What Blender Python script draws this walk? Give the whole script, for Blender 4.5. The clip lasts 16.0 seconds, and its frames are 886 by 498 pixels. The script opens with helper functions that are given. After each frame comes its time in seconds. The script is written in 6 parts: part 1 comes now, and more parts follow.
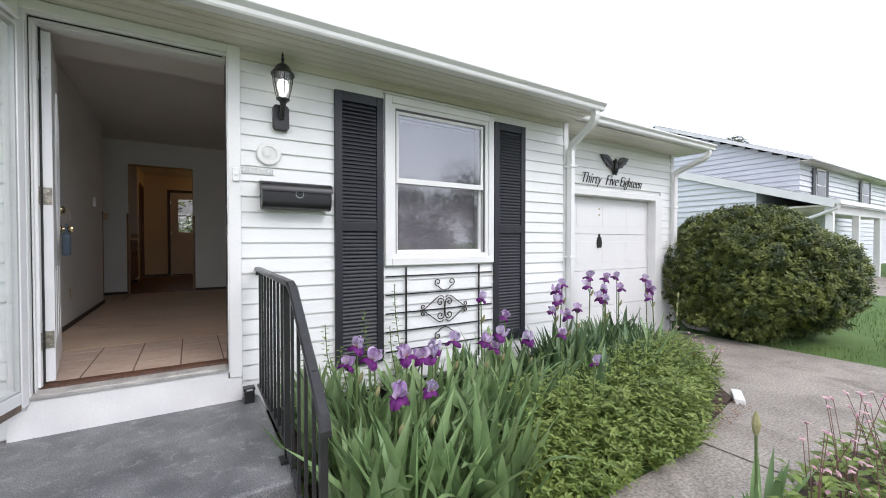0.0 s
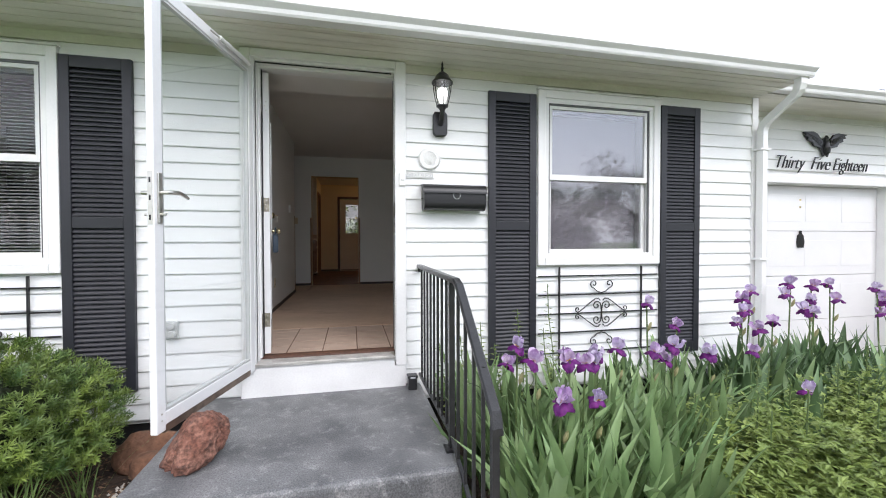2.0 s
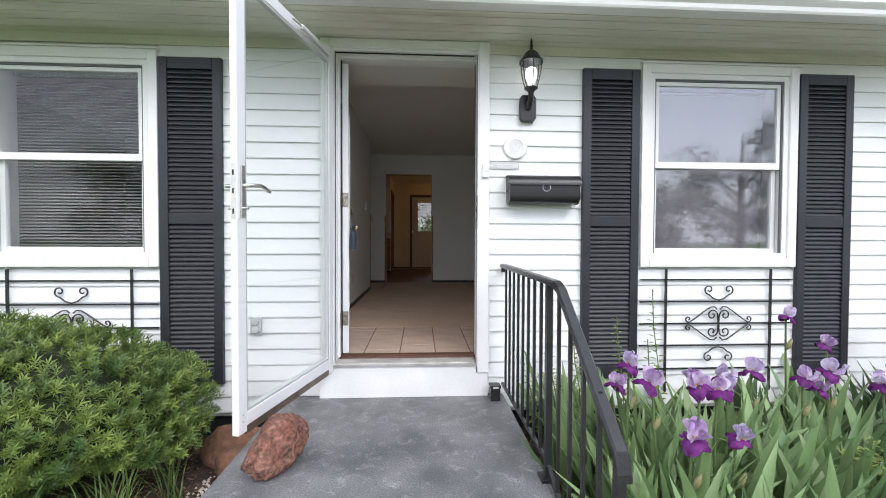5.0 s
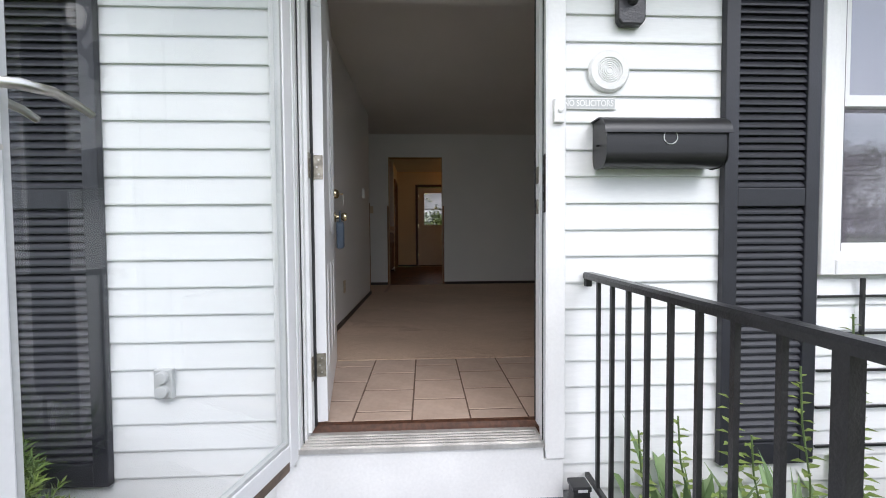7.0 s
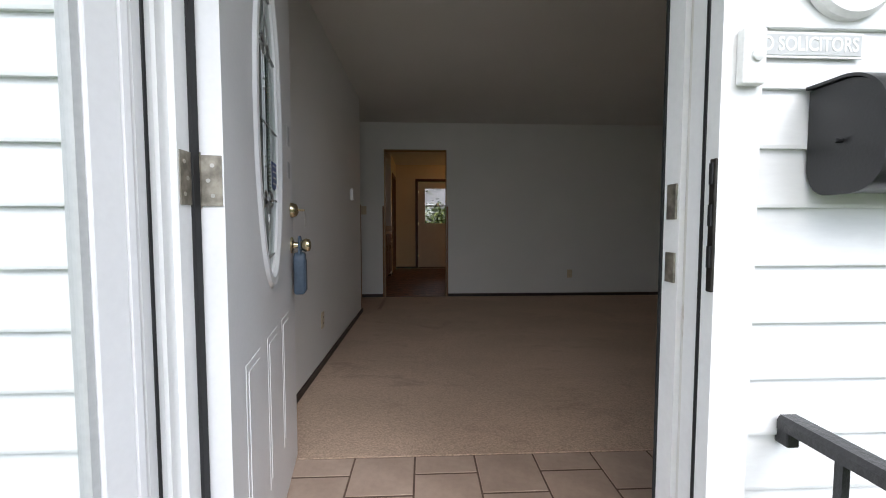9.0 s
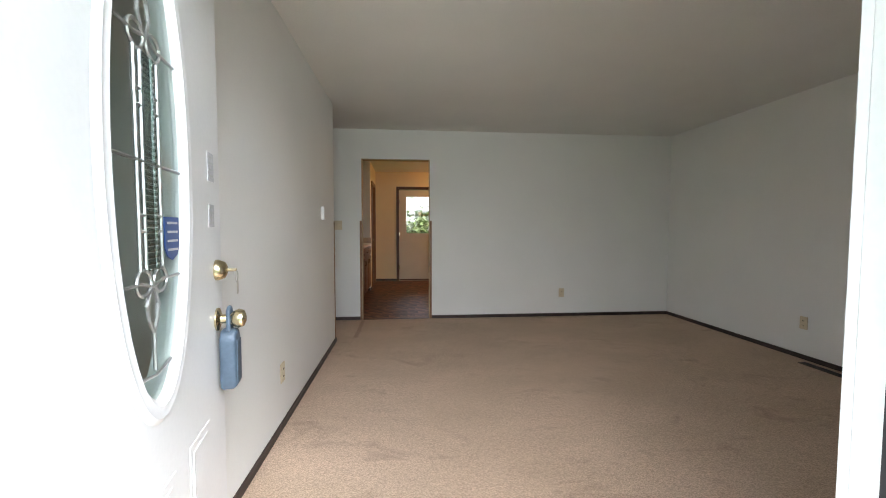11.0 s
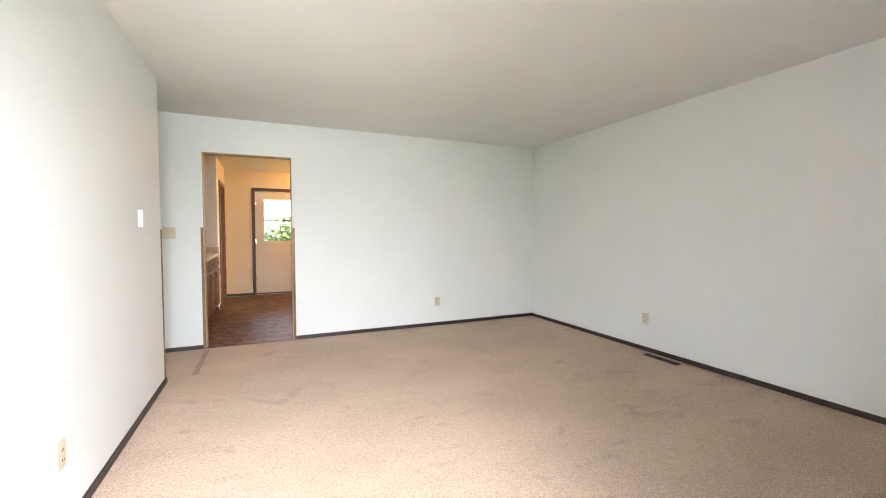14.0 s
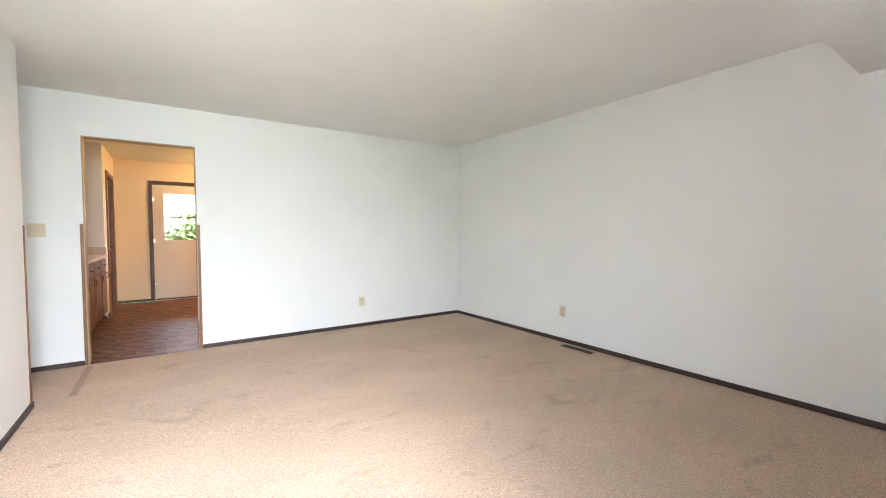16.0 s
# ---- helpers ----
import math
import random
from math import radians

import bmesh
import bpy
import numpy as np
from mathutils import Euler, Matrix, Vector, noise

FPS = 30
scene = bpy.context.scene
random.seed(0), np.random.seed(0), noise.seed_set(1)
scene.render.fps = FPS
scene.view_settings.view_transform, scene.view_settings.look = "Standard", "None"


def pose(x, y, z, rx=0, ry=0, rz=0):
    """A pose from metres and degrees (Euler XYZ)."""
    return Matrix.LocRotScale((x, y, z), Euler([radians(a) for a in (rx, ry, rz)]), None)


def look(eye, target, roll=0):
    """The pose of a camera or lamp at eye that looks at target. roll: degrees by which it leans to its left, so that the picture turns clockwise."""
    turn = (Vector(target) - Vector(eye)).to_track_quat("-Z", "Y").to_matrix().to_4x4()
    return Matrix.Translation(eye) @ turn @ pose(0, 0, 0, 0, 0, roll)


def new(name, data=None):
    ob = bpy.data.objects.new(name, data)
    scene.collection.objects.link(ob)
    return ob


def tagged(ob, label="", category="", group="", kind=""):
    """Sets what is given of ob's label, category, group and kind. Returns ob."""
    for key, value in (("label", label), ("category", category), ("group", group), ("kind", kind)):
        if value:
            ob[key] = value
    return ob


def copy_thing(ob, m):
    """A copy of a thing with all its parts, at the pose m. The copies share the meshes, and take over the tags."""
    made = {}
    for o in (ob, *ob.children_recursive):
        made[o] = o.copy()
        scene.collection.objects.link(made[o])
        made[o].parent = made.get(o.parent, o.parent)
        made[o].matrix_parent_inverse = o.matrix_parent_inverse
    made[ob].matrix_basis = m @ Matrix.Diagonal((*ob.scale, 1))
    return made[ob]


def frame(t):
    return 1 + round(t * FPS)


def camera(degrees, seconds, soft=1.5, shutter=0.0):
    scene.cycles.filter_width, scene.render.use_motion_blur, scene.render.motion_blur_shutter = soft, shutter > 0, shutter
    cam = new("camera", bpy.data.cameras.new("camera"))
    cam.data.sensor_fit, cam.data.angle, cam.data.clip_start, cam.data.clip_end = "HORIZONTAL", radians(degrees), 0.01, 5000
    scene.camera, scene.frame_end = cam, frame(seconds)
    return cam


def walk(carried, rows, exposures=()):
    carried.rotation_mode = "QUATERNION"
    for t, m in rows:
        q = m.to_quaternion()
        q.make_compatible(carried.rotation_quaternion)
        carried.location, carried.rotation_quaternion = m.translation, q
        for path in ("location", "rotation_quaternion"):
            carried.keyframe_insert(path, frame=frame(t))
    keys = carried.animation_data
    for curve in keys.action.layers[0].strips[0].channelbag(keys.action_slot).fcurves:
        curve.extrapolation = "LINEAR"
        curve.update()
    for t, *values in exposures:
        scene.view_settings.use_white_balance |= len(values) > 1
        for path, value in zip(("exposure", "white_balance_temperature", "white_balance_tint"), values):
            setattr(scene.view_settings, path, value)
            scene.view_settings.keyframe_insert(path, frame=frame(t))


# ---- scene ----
cam = camera(95.3, 16.0, soft=1.0)
PATH = [
    (0, (0.322, -0.479, 1.376), (1.381, 1.217, 1.342), 0.0),
    (0.5, (0.284, -0.456, 1.38), (1.199, 1.322, 1.34), 0.0),
    (1, (0.262, -0.445, 1.378), (1.021, 1.405, 1.343), -0.1),
    (1.5, (0.238, -0.426, 1.38), (0.842, 1.48, 1.343), -0.0),
    (2, (0.216, -0.406, 1.373), (0.659, 1.544, 1.337), -0.1),
    (2.5, (0.191, -0.397, 1.369), (0.497, 1.579, 1.337), -0.2),
    (3, (0.178, -0.396, 1.373), (0.387, 1.593, 1.34), -0.2),
    (3.5, (0.176, -0.389, 1.372), (0.334, 1.605, 1.34), -0.1),
    (3.7, (0.184, -0.381, 1.372), (0.321, 1.614, 1.341), -0.2),
    (5.8, (0.114, 0.21, 1.350), (0.218, 2.207, 1.299), 0.1),
    (6, (0.106, 0.333, 1.348), (0.207, 2.33, 1.296), 0.0),
    (6.5, (0.084, 0.693, 1.36), (0.175, 2.69, 1.299), -0.2),
    (7, (0.06, 1.01, 1.355), (0.152, 3.007, 1.286), -0.4),
    (7.5, (0.056, 1.283, 1.378), (0.146, 3.28, 1.299), -0.4),
    (8, (0.042, 1.547, 1.413), (0.13, 3.543, 1.32), -0.3),
    (8.5, (0.042, 1.729, 1.497), (0.126, 3.725, 1.395), -0.1),
    (9, (0.041, 1.899, 1.552), (0.135, 3.893, 1.439), -0.0),
    (9.5, (0.042, 2.048, 1.657), (0.154, 4.042, 1.549), 0.1),
    (9.7, (0.04, 2.077, 1.682), (0.175, 4.07, 1.581), 0.1),
    (11.8, (0.064, 2.474, 1.762), (0.307, 4.456, 1.656), -0.1),
    (12, (0.083, 2.483, 1.769), (0.364, 4.461, 1.665), -0.2),
    (12.5, (0.076, 2.57, 1.769), (0.521, 4.517, 1.679), -0.2),
    (13, (0.069, 2.645, 1.776), (0.661, 4.554, 1.689), -0.2),
    (13.5, (0.085, 2.683, 1.78), (0.788, 4.553, 1.693), -0.1),
    (14, (0.079, 2.73, 1.768), (0.883, 4.559, 1.689), -0.1),
    (14.5, (0.097, 2.736, 1.767), (0.996, 4.521, 1.687), -0.1),
    (15, (0.102, 2.757, 1.776), (1.111, 4.481, 1.687), -0.1),
    (15.5, (0.116, 2.772, 1.764), (1.197, 4.452, 1.677), -0.0),
    (16, (0.112, 2.788, 1.748), (1.237, 4.441, 1.666), -0.1),
]

walk(cam, [(t, look(eye, target, roll)) for t, eye, target, roll in PATH],
     exposures=[(0.0, 0.5, 6350, 13), (1.0, 0.6, 6350, 13), (2.5, 0.75, 6350, 13), (6.0, 0.75, 6250, 13), (8.0, 0.62, 6250, 13), (8.5, 0.72, 6250, 13), (9.0, 1.02, 6250, 12), (9.7, 1.75, 6200, 10), (11.8, 3.55, 6200, 7), (12.5, 3.9, 6200, 7), (14.0, 4.55, 6000, 7), (16.0, 4.75, 5850, 7)])

# ---- light: overcast sky, weak wide sun ----
world = bpy.data.worlds.new("overcast")
scene.world = world
world.use_nodes = True
wn = world.node_tree.nodes
wl = world.node_tree.links
sky = wn.new("ShaderNodeTexSky")
sky.sky_type = "NISHITA"
sky.sun_disc = False
sky.sun_elevation = radians(52)
sky.sun_rotation = radians(200)
sky.dust_density = 4.0
sky_bg = wn["Background"]
sky_bg.inputs["Strength"].default_value = 0.06
cloud_bg = wn.new("ShaderNodeBackground")
cloud_bg.inputs["Color"].default_value = (0.91, 0.965, 1.05, 1)
cloud_bg.inputs["Strength"].default_value = 0.85
sky_add = wn.new("ShaderNodeAddShader")
wl.new(sky.outputs["Color"], sky_bg.inputs["Color"])
wl.new(sky_bg.outputs[0], sky_add.inputs[0])
wl.new(cloud_bg.outputs[0], sky_add.inputs[1])
wl.new(sky_add.outputs[0], wn["World Output"].inputs["Surface"])


def lamp(name, kind, energy, m, color=(1, 1, 1), size=(1, 1), angle=0.3):
    data = bpy.data.lights.new(name, kind)
    data.energy = energy
    data.color = color
    if kind == "AREA":
        data.shape = "RECTANGLE"
        data.size, data.size_y = size
        data.spread = radians(90)
    if kind == "SUN":
        data.angle = angle
    if kind == "POINT":
        data.shadow_soft_size = size[0]
    ob = new(name, data)
    ob.matrix_world = m
    return ob


lamp("sun", "SUN", 0.9, look((9, -12, 15), (1, 3, 0)), (1.0, 0.98, 0.96), angle=radians(25))

# ---- plan in metres: facade at y = FY, indoor floor at z = FZ ----
FY, FZ, CZ = 2.62, 0.55, 2.99
IN_Y = 2.80
DOOR_X0, DOOR_X1, DOOR_TOP = -0.436, 0.600, 2.635
ROOM_X0, ROOM_X1, ROOM_Y1 = -0.69, 3.66, 7.62
GAR_Y = 3.0


# ---- materials ----
def material(name, color, rough=0.6, metal=0.0, var=0.08, scale=6.0, bump=0.0, bump_scale=80.0, second=None, fine=0.05, spec=None,
             stretch=(1, 1, 1), per_piece=0.0, translucent=0.0, stain=None):
    """Two scales of noise over a colour; stain: (colour, scale, from, to, amount) lays blotches of wear over it."""
    m = bpy.data.materials.new(name)
    m.use_nodes = True
    n, l = m.node_tree.nodes, m.node_tree.links
    b = n["Principled BSDF"]
    b.inputs["Roughness"].default_value = rough
    b.inputs["Metallic"].default_value = metal
    if spec is not None:
        b.inputs["Specular IOR Level"].default_value = spec
    co = n.new("ShaderNodeTexCoord")
    mp = n.new("ShaderNodeMapping")
    mp.inputs["Scale"].default_value = stretch
    l.new(co.outputs["Object"], mp.inputs["Vector"])
    big = n.new("ShaderNodeTexNoise")
    big.inputs["Scale"].default_value = scale
    big.inputs["Detail"].default_value = 4
    small = n.new("ShaderNodeTexNoise")
    small.inputs["Scale"].default_value = bump_scale
    small.inputs["Detail"].default_value = 3
    l.new(mp.outputs[0], big.inputs["Vector"])
    l.new(mp.outputs[0], small.inputs["Vector"])
    ramp = n.new("ShaderNodeValToRGB")
    lo = second if second else tuple(max(0, c * (1 - var)) for c in color)
    hi = color if second else tuple(min(1, c * (1 + var)) for c in color)
    ramp.color_ramp.elements[0].position = 0.35
    ramp.color_ramp.elements[1].position = 0.65
    ramp.color_ramp.elements[0].color = (*lo, 1)
    ramp.color_ramp.elements[1].color = (*hi, 1)
    l.new(big.outputs["Fac"], ramp.inputs["Fac"])
    hsv = n.new("ShaderNodeHueSaturation")
    base_color = ramp.outputs["Color"]
    if stain:
        blot = n.new("ShaderNodeTexNoise")
        blot.inputs["Scale"].default_value = stain[1]
        blot.inputs["Detail"].default_value = 6
        blot.inputs["Roughness"].default_value = 0.62
        blot.inputs["Distortion"].default_value = 0.8
        l.new(mp.outputs[0], blot.inputs["Vector"])
        mask = n.new("ShaderNodeMapRange")
        mask.inputs["From Min"].default_value, mask.inputs["From Max"].default_value = stain[2], stain[3]
        mask.inputs["To Max"].default_value = stain[4]
        l.new(blot.outputs["Fac"], mask.inputs["Value"])
        over = n.new("ShaderNodeMix")
        over.data_type = "RGBA"
        l.new(mask.outputs[0], over.inputs[0])
        l.new(ramp.outputs["Color"], over.inputs[6])
        over.inputs[7].default_value = (*stain[0], 1)
        base_color = over.outputs[2]
    l.new(base_color, hsv.inputs["Color"])
    rng = n.new("ShaderNodeMapRange")
    rng.inputs["From Min"].default_value, rng.inputs["From Max"].default_value = 0.3, 0.7
    rng.inputs["To Min"].default_value, rng.inputs["To Max"].default_value = 1 - fine, 1 + fine
    l.new(small.outputs["Fac"], rng.inputs["Value"])
    if per_piece:
        info = n.new("ShaderNodeObjectInfo")
        geo = n.new("ShaderNodeNewGeometry")
        add = n.new("ShaderNodeMath")
        add.operation = "ADD"
        l.new(info.outputs["Random"], add.inputs[0])
        l.new(geo.outputs["Random Per Island"], add.inputs[1])
        pr = n.new("ShaderNodeMapRange")
        pr.inputs["From Max"].default_value = 2.0
        pr.inputs["To Min"].default_value, pr.inputs["To Max"].default_value = 1 - per_piece, 1 + per_piece
        l.new(add.outputs[0], pr.inputs["Value"])
        mul = n.new("ShaderNodeMath")
        mul.operation = "MULTIPLY"
        l.new(pr.outputs[0], mul.inputs[0])
        l.new(rng.outputs[0], mul.inputs[1])
        l.new(mul.outputs[0], hsv.inputs["Value"])
    else:
        l.new(rng.outputs[0], hsv.inputs["Value"])
    l.new(hsv.outputs["Color"], b.inputs["Base Color"])
    if bump:
        bp = n.new("ShaderNodeBump")
        bp.inputs["Strength"].default_value = bump
        bp.inputs["Distance"].default_value = 0.01
        l.new(small.outputs["Fac"], bp.inputs["Height"])
        l.new(bp.outputs[0], b.inputs["Normal"])
    if translucent:
        tr = n.new("ShaderNodeBsdfTranslucent")
        l.new(hsv.outputs["Color"], tr.inputs["Color"])
        mix = n.new("ShaderNodeMixShader")
        mix.inputs["Fac"].default_value = translucent
        l.new(b.outputs[0], mix.inputs[1])
        l.new(tr.outputs[0], mix.inputs[2])
        l.new(mix.outputs[0], n["Material Output"].inputs["Surface"])
    return m


def glass(name, tint=(1, 1, 1), rough=0.0, gloss_min=0.045):
    m = bpy.data.materials.new(name)
    m.use_nodes = True
    n, l = m.node_tree.nodes, m.node_tree.links
    n.remove(n["Principled BSDF"])
    clear = n.new("ShaderNodeBsdfTransparent")
    clear.inputs["Color"].default_value = (*tint, 1)
    gloss = n.new("ShaderNodeBsdfGlossy")
    gloss.inputs["Roughness"].default_value = rough
    lw = n.new("ShaderNodeLayerWeight")
    lw.inputs["Blend"].default_value = 0.5
    po = n.new("ShaderNodeMath")
    po.operation = "POWER"
    po.inputs[1].default_value = 5.0
    l.new(lw.outputs["Facing"], po.inputs[0])
    fr = n.new("ShaderNodeMapRange")
    fr.inputs["To Min"].default_value = gloss_min
    l.new(po.outputs[0], fr.inputs["Value"])
    mix = n.new("ShaderNodeMixShader")
    l.new(fr.outputs[0], mix.inputs["Fac"])
    l.new(clear.outputs[0], mix.inputs[1])
    l.new(gloss.outputs[0], mix.inputs[2])
    l.new(mix.outputs[0], n["Material Output"].inputs["Surface"])
    return m


def glow(name, color, strength):
    m = bpy.data.materials.new(name)
    m.use_nodes = True
    b = m.node_tree.nodes["Principled BSDF"]
    b.inputs["Base Color"].default_value = (*color, 1)
    b.inputs["Emission Color"].default_value = (*color, 1)
    b.inputs["Emission Strength"].default_value = strength
    return m


M = {}
M["siding"] = material("white_siding", (0.80, 0.81, 0.80), 0.45, var=0.03, scale=1.5, bump=0.05, bump_scale=60, fine=0.02, per_piece=0.02, stretch=(0.4, 1, 2))
M["trim"] = material("white_trim", (0.80, 0.80, 0.79), 0.4, var=0.03, scale=3, bump=0.04, fine=0.02)
M["sill"] = material("aluminium_sill", (0.62, 0.60, 0.57), 0.35, 0.6, var=0.15, scale=9)
M["soffit"] = material("soffit_paint", (0.72, 0.70, 0.62), 0.5, var=0.08, scale=2.5, fine=0.04, stretch=(0.5, 3, 1), stain=((0.42, 0.38, 0.28), 1.6, 0.50, 0.72, 0.55))
M["shutter"] = material("shutter_plastic", (0.023, 0.024, 0.030), 0.45, var=0.15, scale=5, bump=0.1, bump_scale=150)
M["iron"] = material("black_iron", (0.020, 0.020, 0.021), 0.3, 0.0, var=0.2, scale=14, bump=0.15, bump_scale=120)
M["mail"] = material("black_mailbox", (0.016, 0.016, 0.017), 0.35, var=0.1, bump=0.05, bump_scale=200)
M["stoop"] = material("painted_concrete", (0.185, 0.187, 0.19), 0.5, scale=4.0, bump=0.18, bump_scale=130, second=(0.10, 0.103, 0.107), fine=0.4, stain=((0.38, 0.38, 0.37), 16.0, 0.55, 0.72, 0.5))
M["concrete"] = material("drive_concrete", (0.35, 0.315, 0.275), 0.85, scale=1.6, bump=0.25, bump_scale=60, second=(0.26, 0.235, 0.205), fine=0.38, stain=((0.15, 0.13, 0.11), 2.2, 0.50, 0.72, 0.7))
M["soil"] = material("dark_mulch", (0.075, 0.05, 0.035), 0.95, scale=5, bump=1.0, bump_scale=50, second=(0.03, 0.02, 0.016), fine=0.3)
M["lawn"] = material("lawn_grass", (0.10, 0.17, 0.035), 0.9, scale=1.2, bump=0.8, bump_scale=120, second=(0.055, 0.11, 0.02), fine=0.3)
M["rock"] = material("red_rock", (0.25, 0.125, 0.09), 0.95, scale=14, bump=1.0, bump_scale=60, second=(0.15, 0.062, 0.042), fine=0.5, stain=((0.055, 0.035, 0.03), 16, 0.55, 0.68, 0.75))
M["stone"] = material("edging_stone", (0.30, 0.15, 0.09), 0.9, scale=7, bump=0.8, bump_scale=40, second=(0.18, 0.09, 0.055), fine=0.25)
M["carpet"] = material("beige_carpet", (0.60, 0.445, 0.335), 0.98, scale=1.3, bump=0.35, bump_scale=150, second=(0.52, 0.39, 0.29), fine=0.34, spec=0.1, stretch=(1, 1.7, 1), stain=((0.36, 0.265, 0.20), 2.6, 0.58, 0.70, 0.55))
M["wall"] = material("room_paint", (0.83, 0.825, 0.80), 0.75, var=0.015, scale=1.5, bump=0.08, bump_scale=160, fine=0.012)
M["ceiling"] = material("ceiling_paint", (0.78, 0.765, 0.73), 0.9, var=0.015, scale=2, bump=0.25, bump_scale=120, fine=0.02)
# cream kitchen walls, yellower than the other rooms
M["kitchen_cream"] = material("cream_kitchen_wall", (0.80, 0.70, 0.50), 0.7, var=0.02, scale=1.5, bump=0.08, bump_scale=160, fine=0.012)
M["tile"] = material("beige_tile", (0.50, 0.385, 0.305), 0.45, scale=7, bump=0.1, bump_scale=40, second=(0.42, 0.315, 0.245), per_piece=0.08)
M["grout"] = material("dark_grout", (0.13, 0.085, 0.06), 0.9, var=0.2, bump=0.4)
M["base"] = material("dark_baseboard", (0.042, 0.026, 0.021), 0.5, var=0.25, scale=8, stretch=(1, 1, 6))
M["oak"] = material("stained_wood_trim", (0.26, 0.125, 0.05), 0.45, scale=9, second=(0.17, 0.075, 0.03), bump=0.1, bump_scale=60, stretch=(8, 8, 0.6))
M["darkwood"] = material("dark_wood_frame", (0.075, 0.033, 0.018), 0.45, var=0.3, scale=8, stretch=(8, 8, 0.6))
M["cabinet"] = material("cabinet_wood", (0.17, 0.065, 0.03), 0.4, scale=7, second=(0.11, 0.04, 0.018), stretch=(8, 8, 0.7), bump=0.1)
M["counter"] = material("laminate_top", (0.62, 0.50, 0.38), 0.4, var=0.1, scale=20)
M["vinyl"] = material("brown_vinyl_floor", (0.20, 0.085, 0.042), 0.5, spec=0.25, scale=9, second=(0.035, 0.016, 0.010), per_piece=0.75, fine=0.15)
M["door"] = material("white_door_paint", (0.80, 0.80, 0.80), 0.35, var=0.02, scale=3, bump=0.03, fine=0.015)
M["cream"] = material("cream_door_paint", (0.72, 0.64, 0.52), 0.45, var=0.03, scale=3)
M["plate"] = material("ivory_plastic", (0.66, 0.56, 0.40), 0.4, var=0.03)
M["white_plastic"] = material("white_plastic", (0.80, 0.80, 0.78), 0.35, var=0.03)
M["grey_plastic"] = material("grey_plastic", (0.50, 0.51, 0.50), 0.45, var=0.05)
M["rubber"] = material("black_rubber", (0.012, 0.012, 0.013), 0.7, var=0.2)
M["brass"] = material("brass", (0.58, 0.49, 0.31), 0.25, 1.0, var=0.1)
M["nickel"] = material("satin_nickel", (0.60, 0.58, 0.54), 0.3, 1.0, var=0.1)
M["lockbox"] = material("blue_grey_lockbox", (0.07, 0.10, 0.14), 0.45, var=0.12, scale=20, bump=0.1)
M["blue"] = material("blue_sticker", (0.02, 0.06, 0.22), 0.4, var=0.1)
M["paper"] = material("grey_paper", (0.55, 0.55, 0.57), 0.6, var=0.1, scale=40)
M["roof"] = material("grey_shingles", (0.16, 0.155, 0.15), 0.9, scale=3, var=0.2, bump=0.6, bump_scale=50, fine=0.2)
M["white_siding_far"] = material("grey_white_siding", (0.66, 0.68, 0.72), 0.5, var=0.03, scale=1)
M["glass"] = glass("clear_glass", gloss_min=0.03)
M["storm_glass"] = glass("storm_door_glass", (0.965, 0.975, 0.98), 0.0, 0.045)
M["window_glass"] = glass("coated_window_glass", (0.90, 0.90, 0.92), 0.035, 0.19)
# mid-grey wall colour that carries the gloom of an unlit room
M["dark_room"] = material("shade_grey_wall", (0.30, 0.29, 0.27), 0.9, var=0.03)
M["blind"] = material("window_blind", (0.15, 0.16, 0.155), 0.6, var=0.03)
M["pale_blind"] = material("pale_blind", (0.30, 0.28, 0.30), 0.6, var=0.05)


# ---- building helpers ----
def box(bm, x0, x1, y0, y1, z0, z1):
    vs = [bm.verts.new((x, y, z)) for x in (x0, x1) for y in (y0, y1) for z in (z0, z1)]
    for f in ((0, 1, 3, 2), (4, 6, 7, 5), (0, 4, 5, 1), (2, 3, 7, 6), (0, 2, 6, 4), (1, 5, 7, 3)):
        bm.faces.new([vs[i] for i in f])
    return vs


def boxes(*list_of_boxes):
    bm = bmesh.new()
    for b in list_of_boxes:
        box(bm, *b)
    return bm


def rounded(bm, r=0.006, seg=2):
    bmesh.ops.remove_doubles(bm, verts=bm.verts, dist=1e-5)
    bmesh.ops.bevel(bm, geom=list(bm.edges), offset=r, segments=seg, affect="EDGES", profile=0.5)
    return bm


def finish(bm, name, mat, smooth=False):
    bmesh.ops.recalc_face_normals(bm, faces=bm.faces)
    me = bpy.data.meshes.new(name)
    bm.to_mesh(me)
    bm.free()
    me.materials.append(mat)
    if smooth:
        me.polygons.foreach_set("use_smooth", [True] * len(me.polygons))
        me.set_sharp_from_angle(angle=radians(42))
    return me


def part(name, bm, mat, parent=None, label="", smooth=False):
    ob = new(name, bm if isinstance(bm, bpy.types.Mesh) else finish(bm, name, mat, smooth))
    ob.parent = parent
    if label:
        ob["label"] = label
    return ob


def thing(name, label, category, at=(0, 0, 0), group="", kind=""):
    ob = new(name)
    ob.empty_display_size = 0.05
    ob.location = at
    return tagged(ob, label, category, group, kind)


def structure(name, bm, mat, label, category, smooth=False):
    return tagged(part(name, bm, mat, None, "", smooth), label, category, "", "structure")


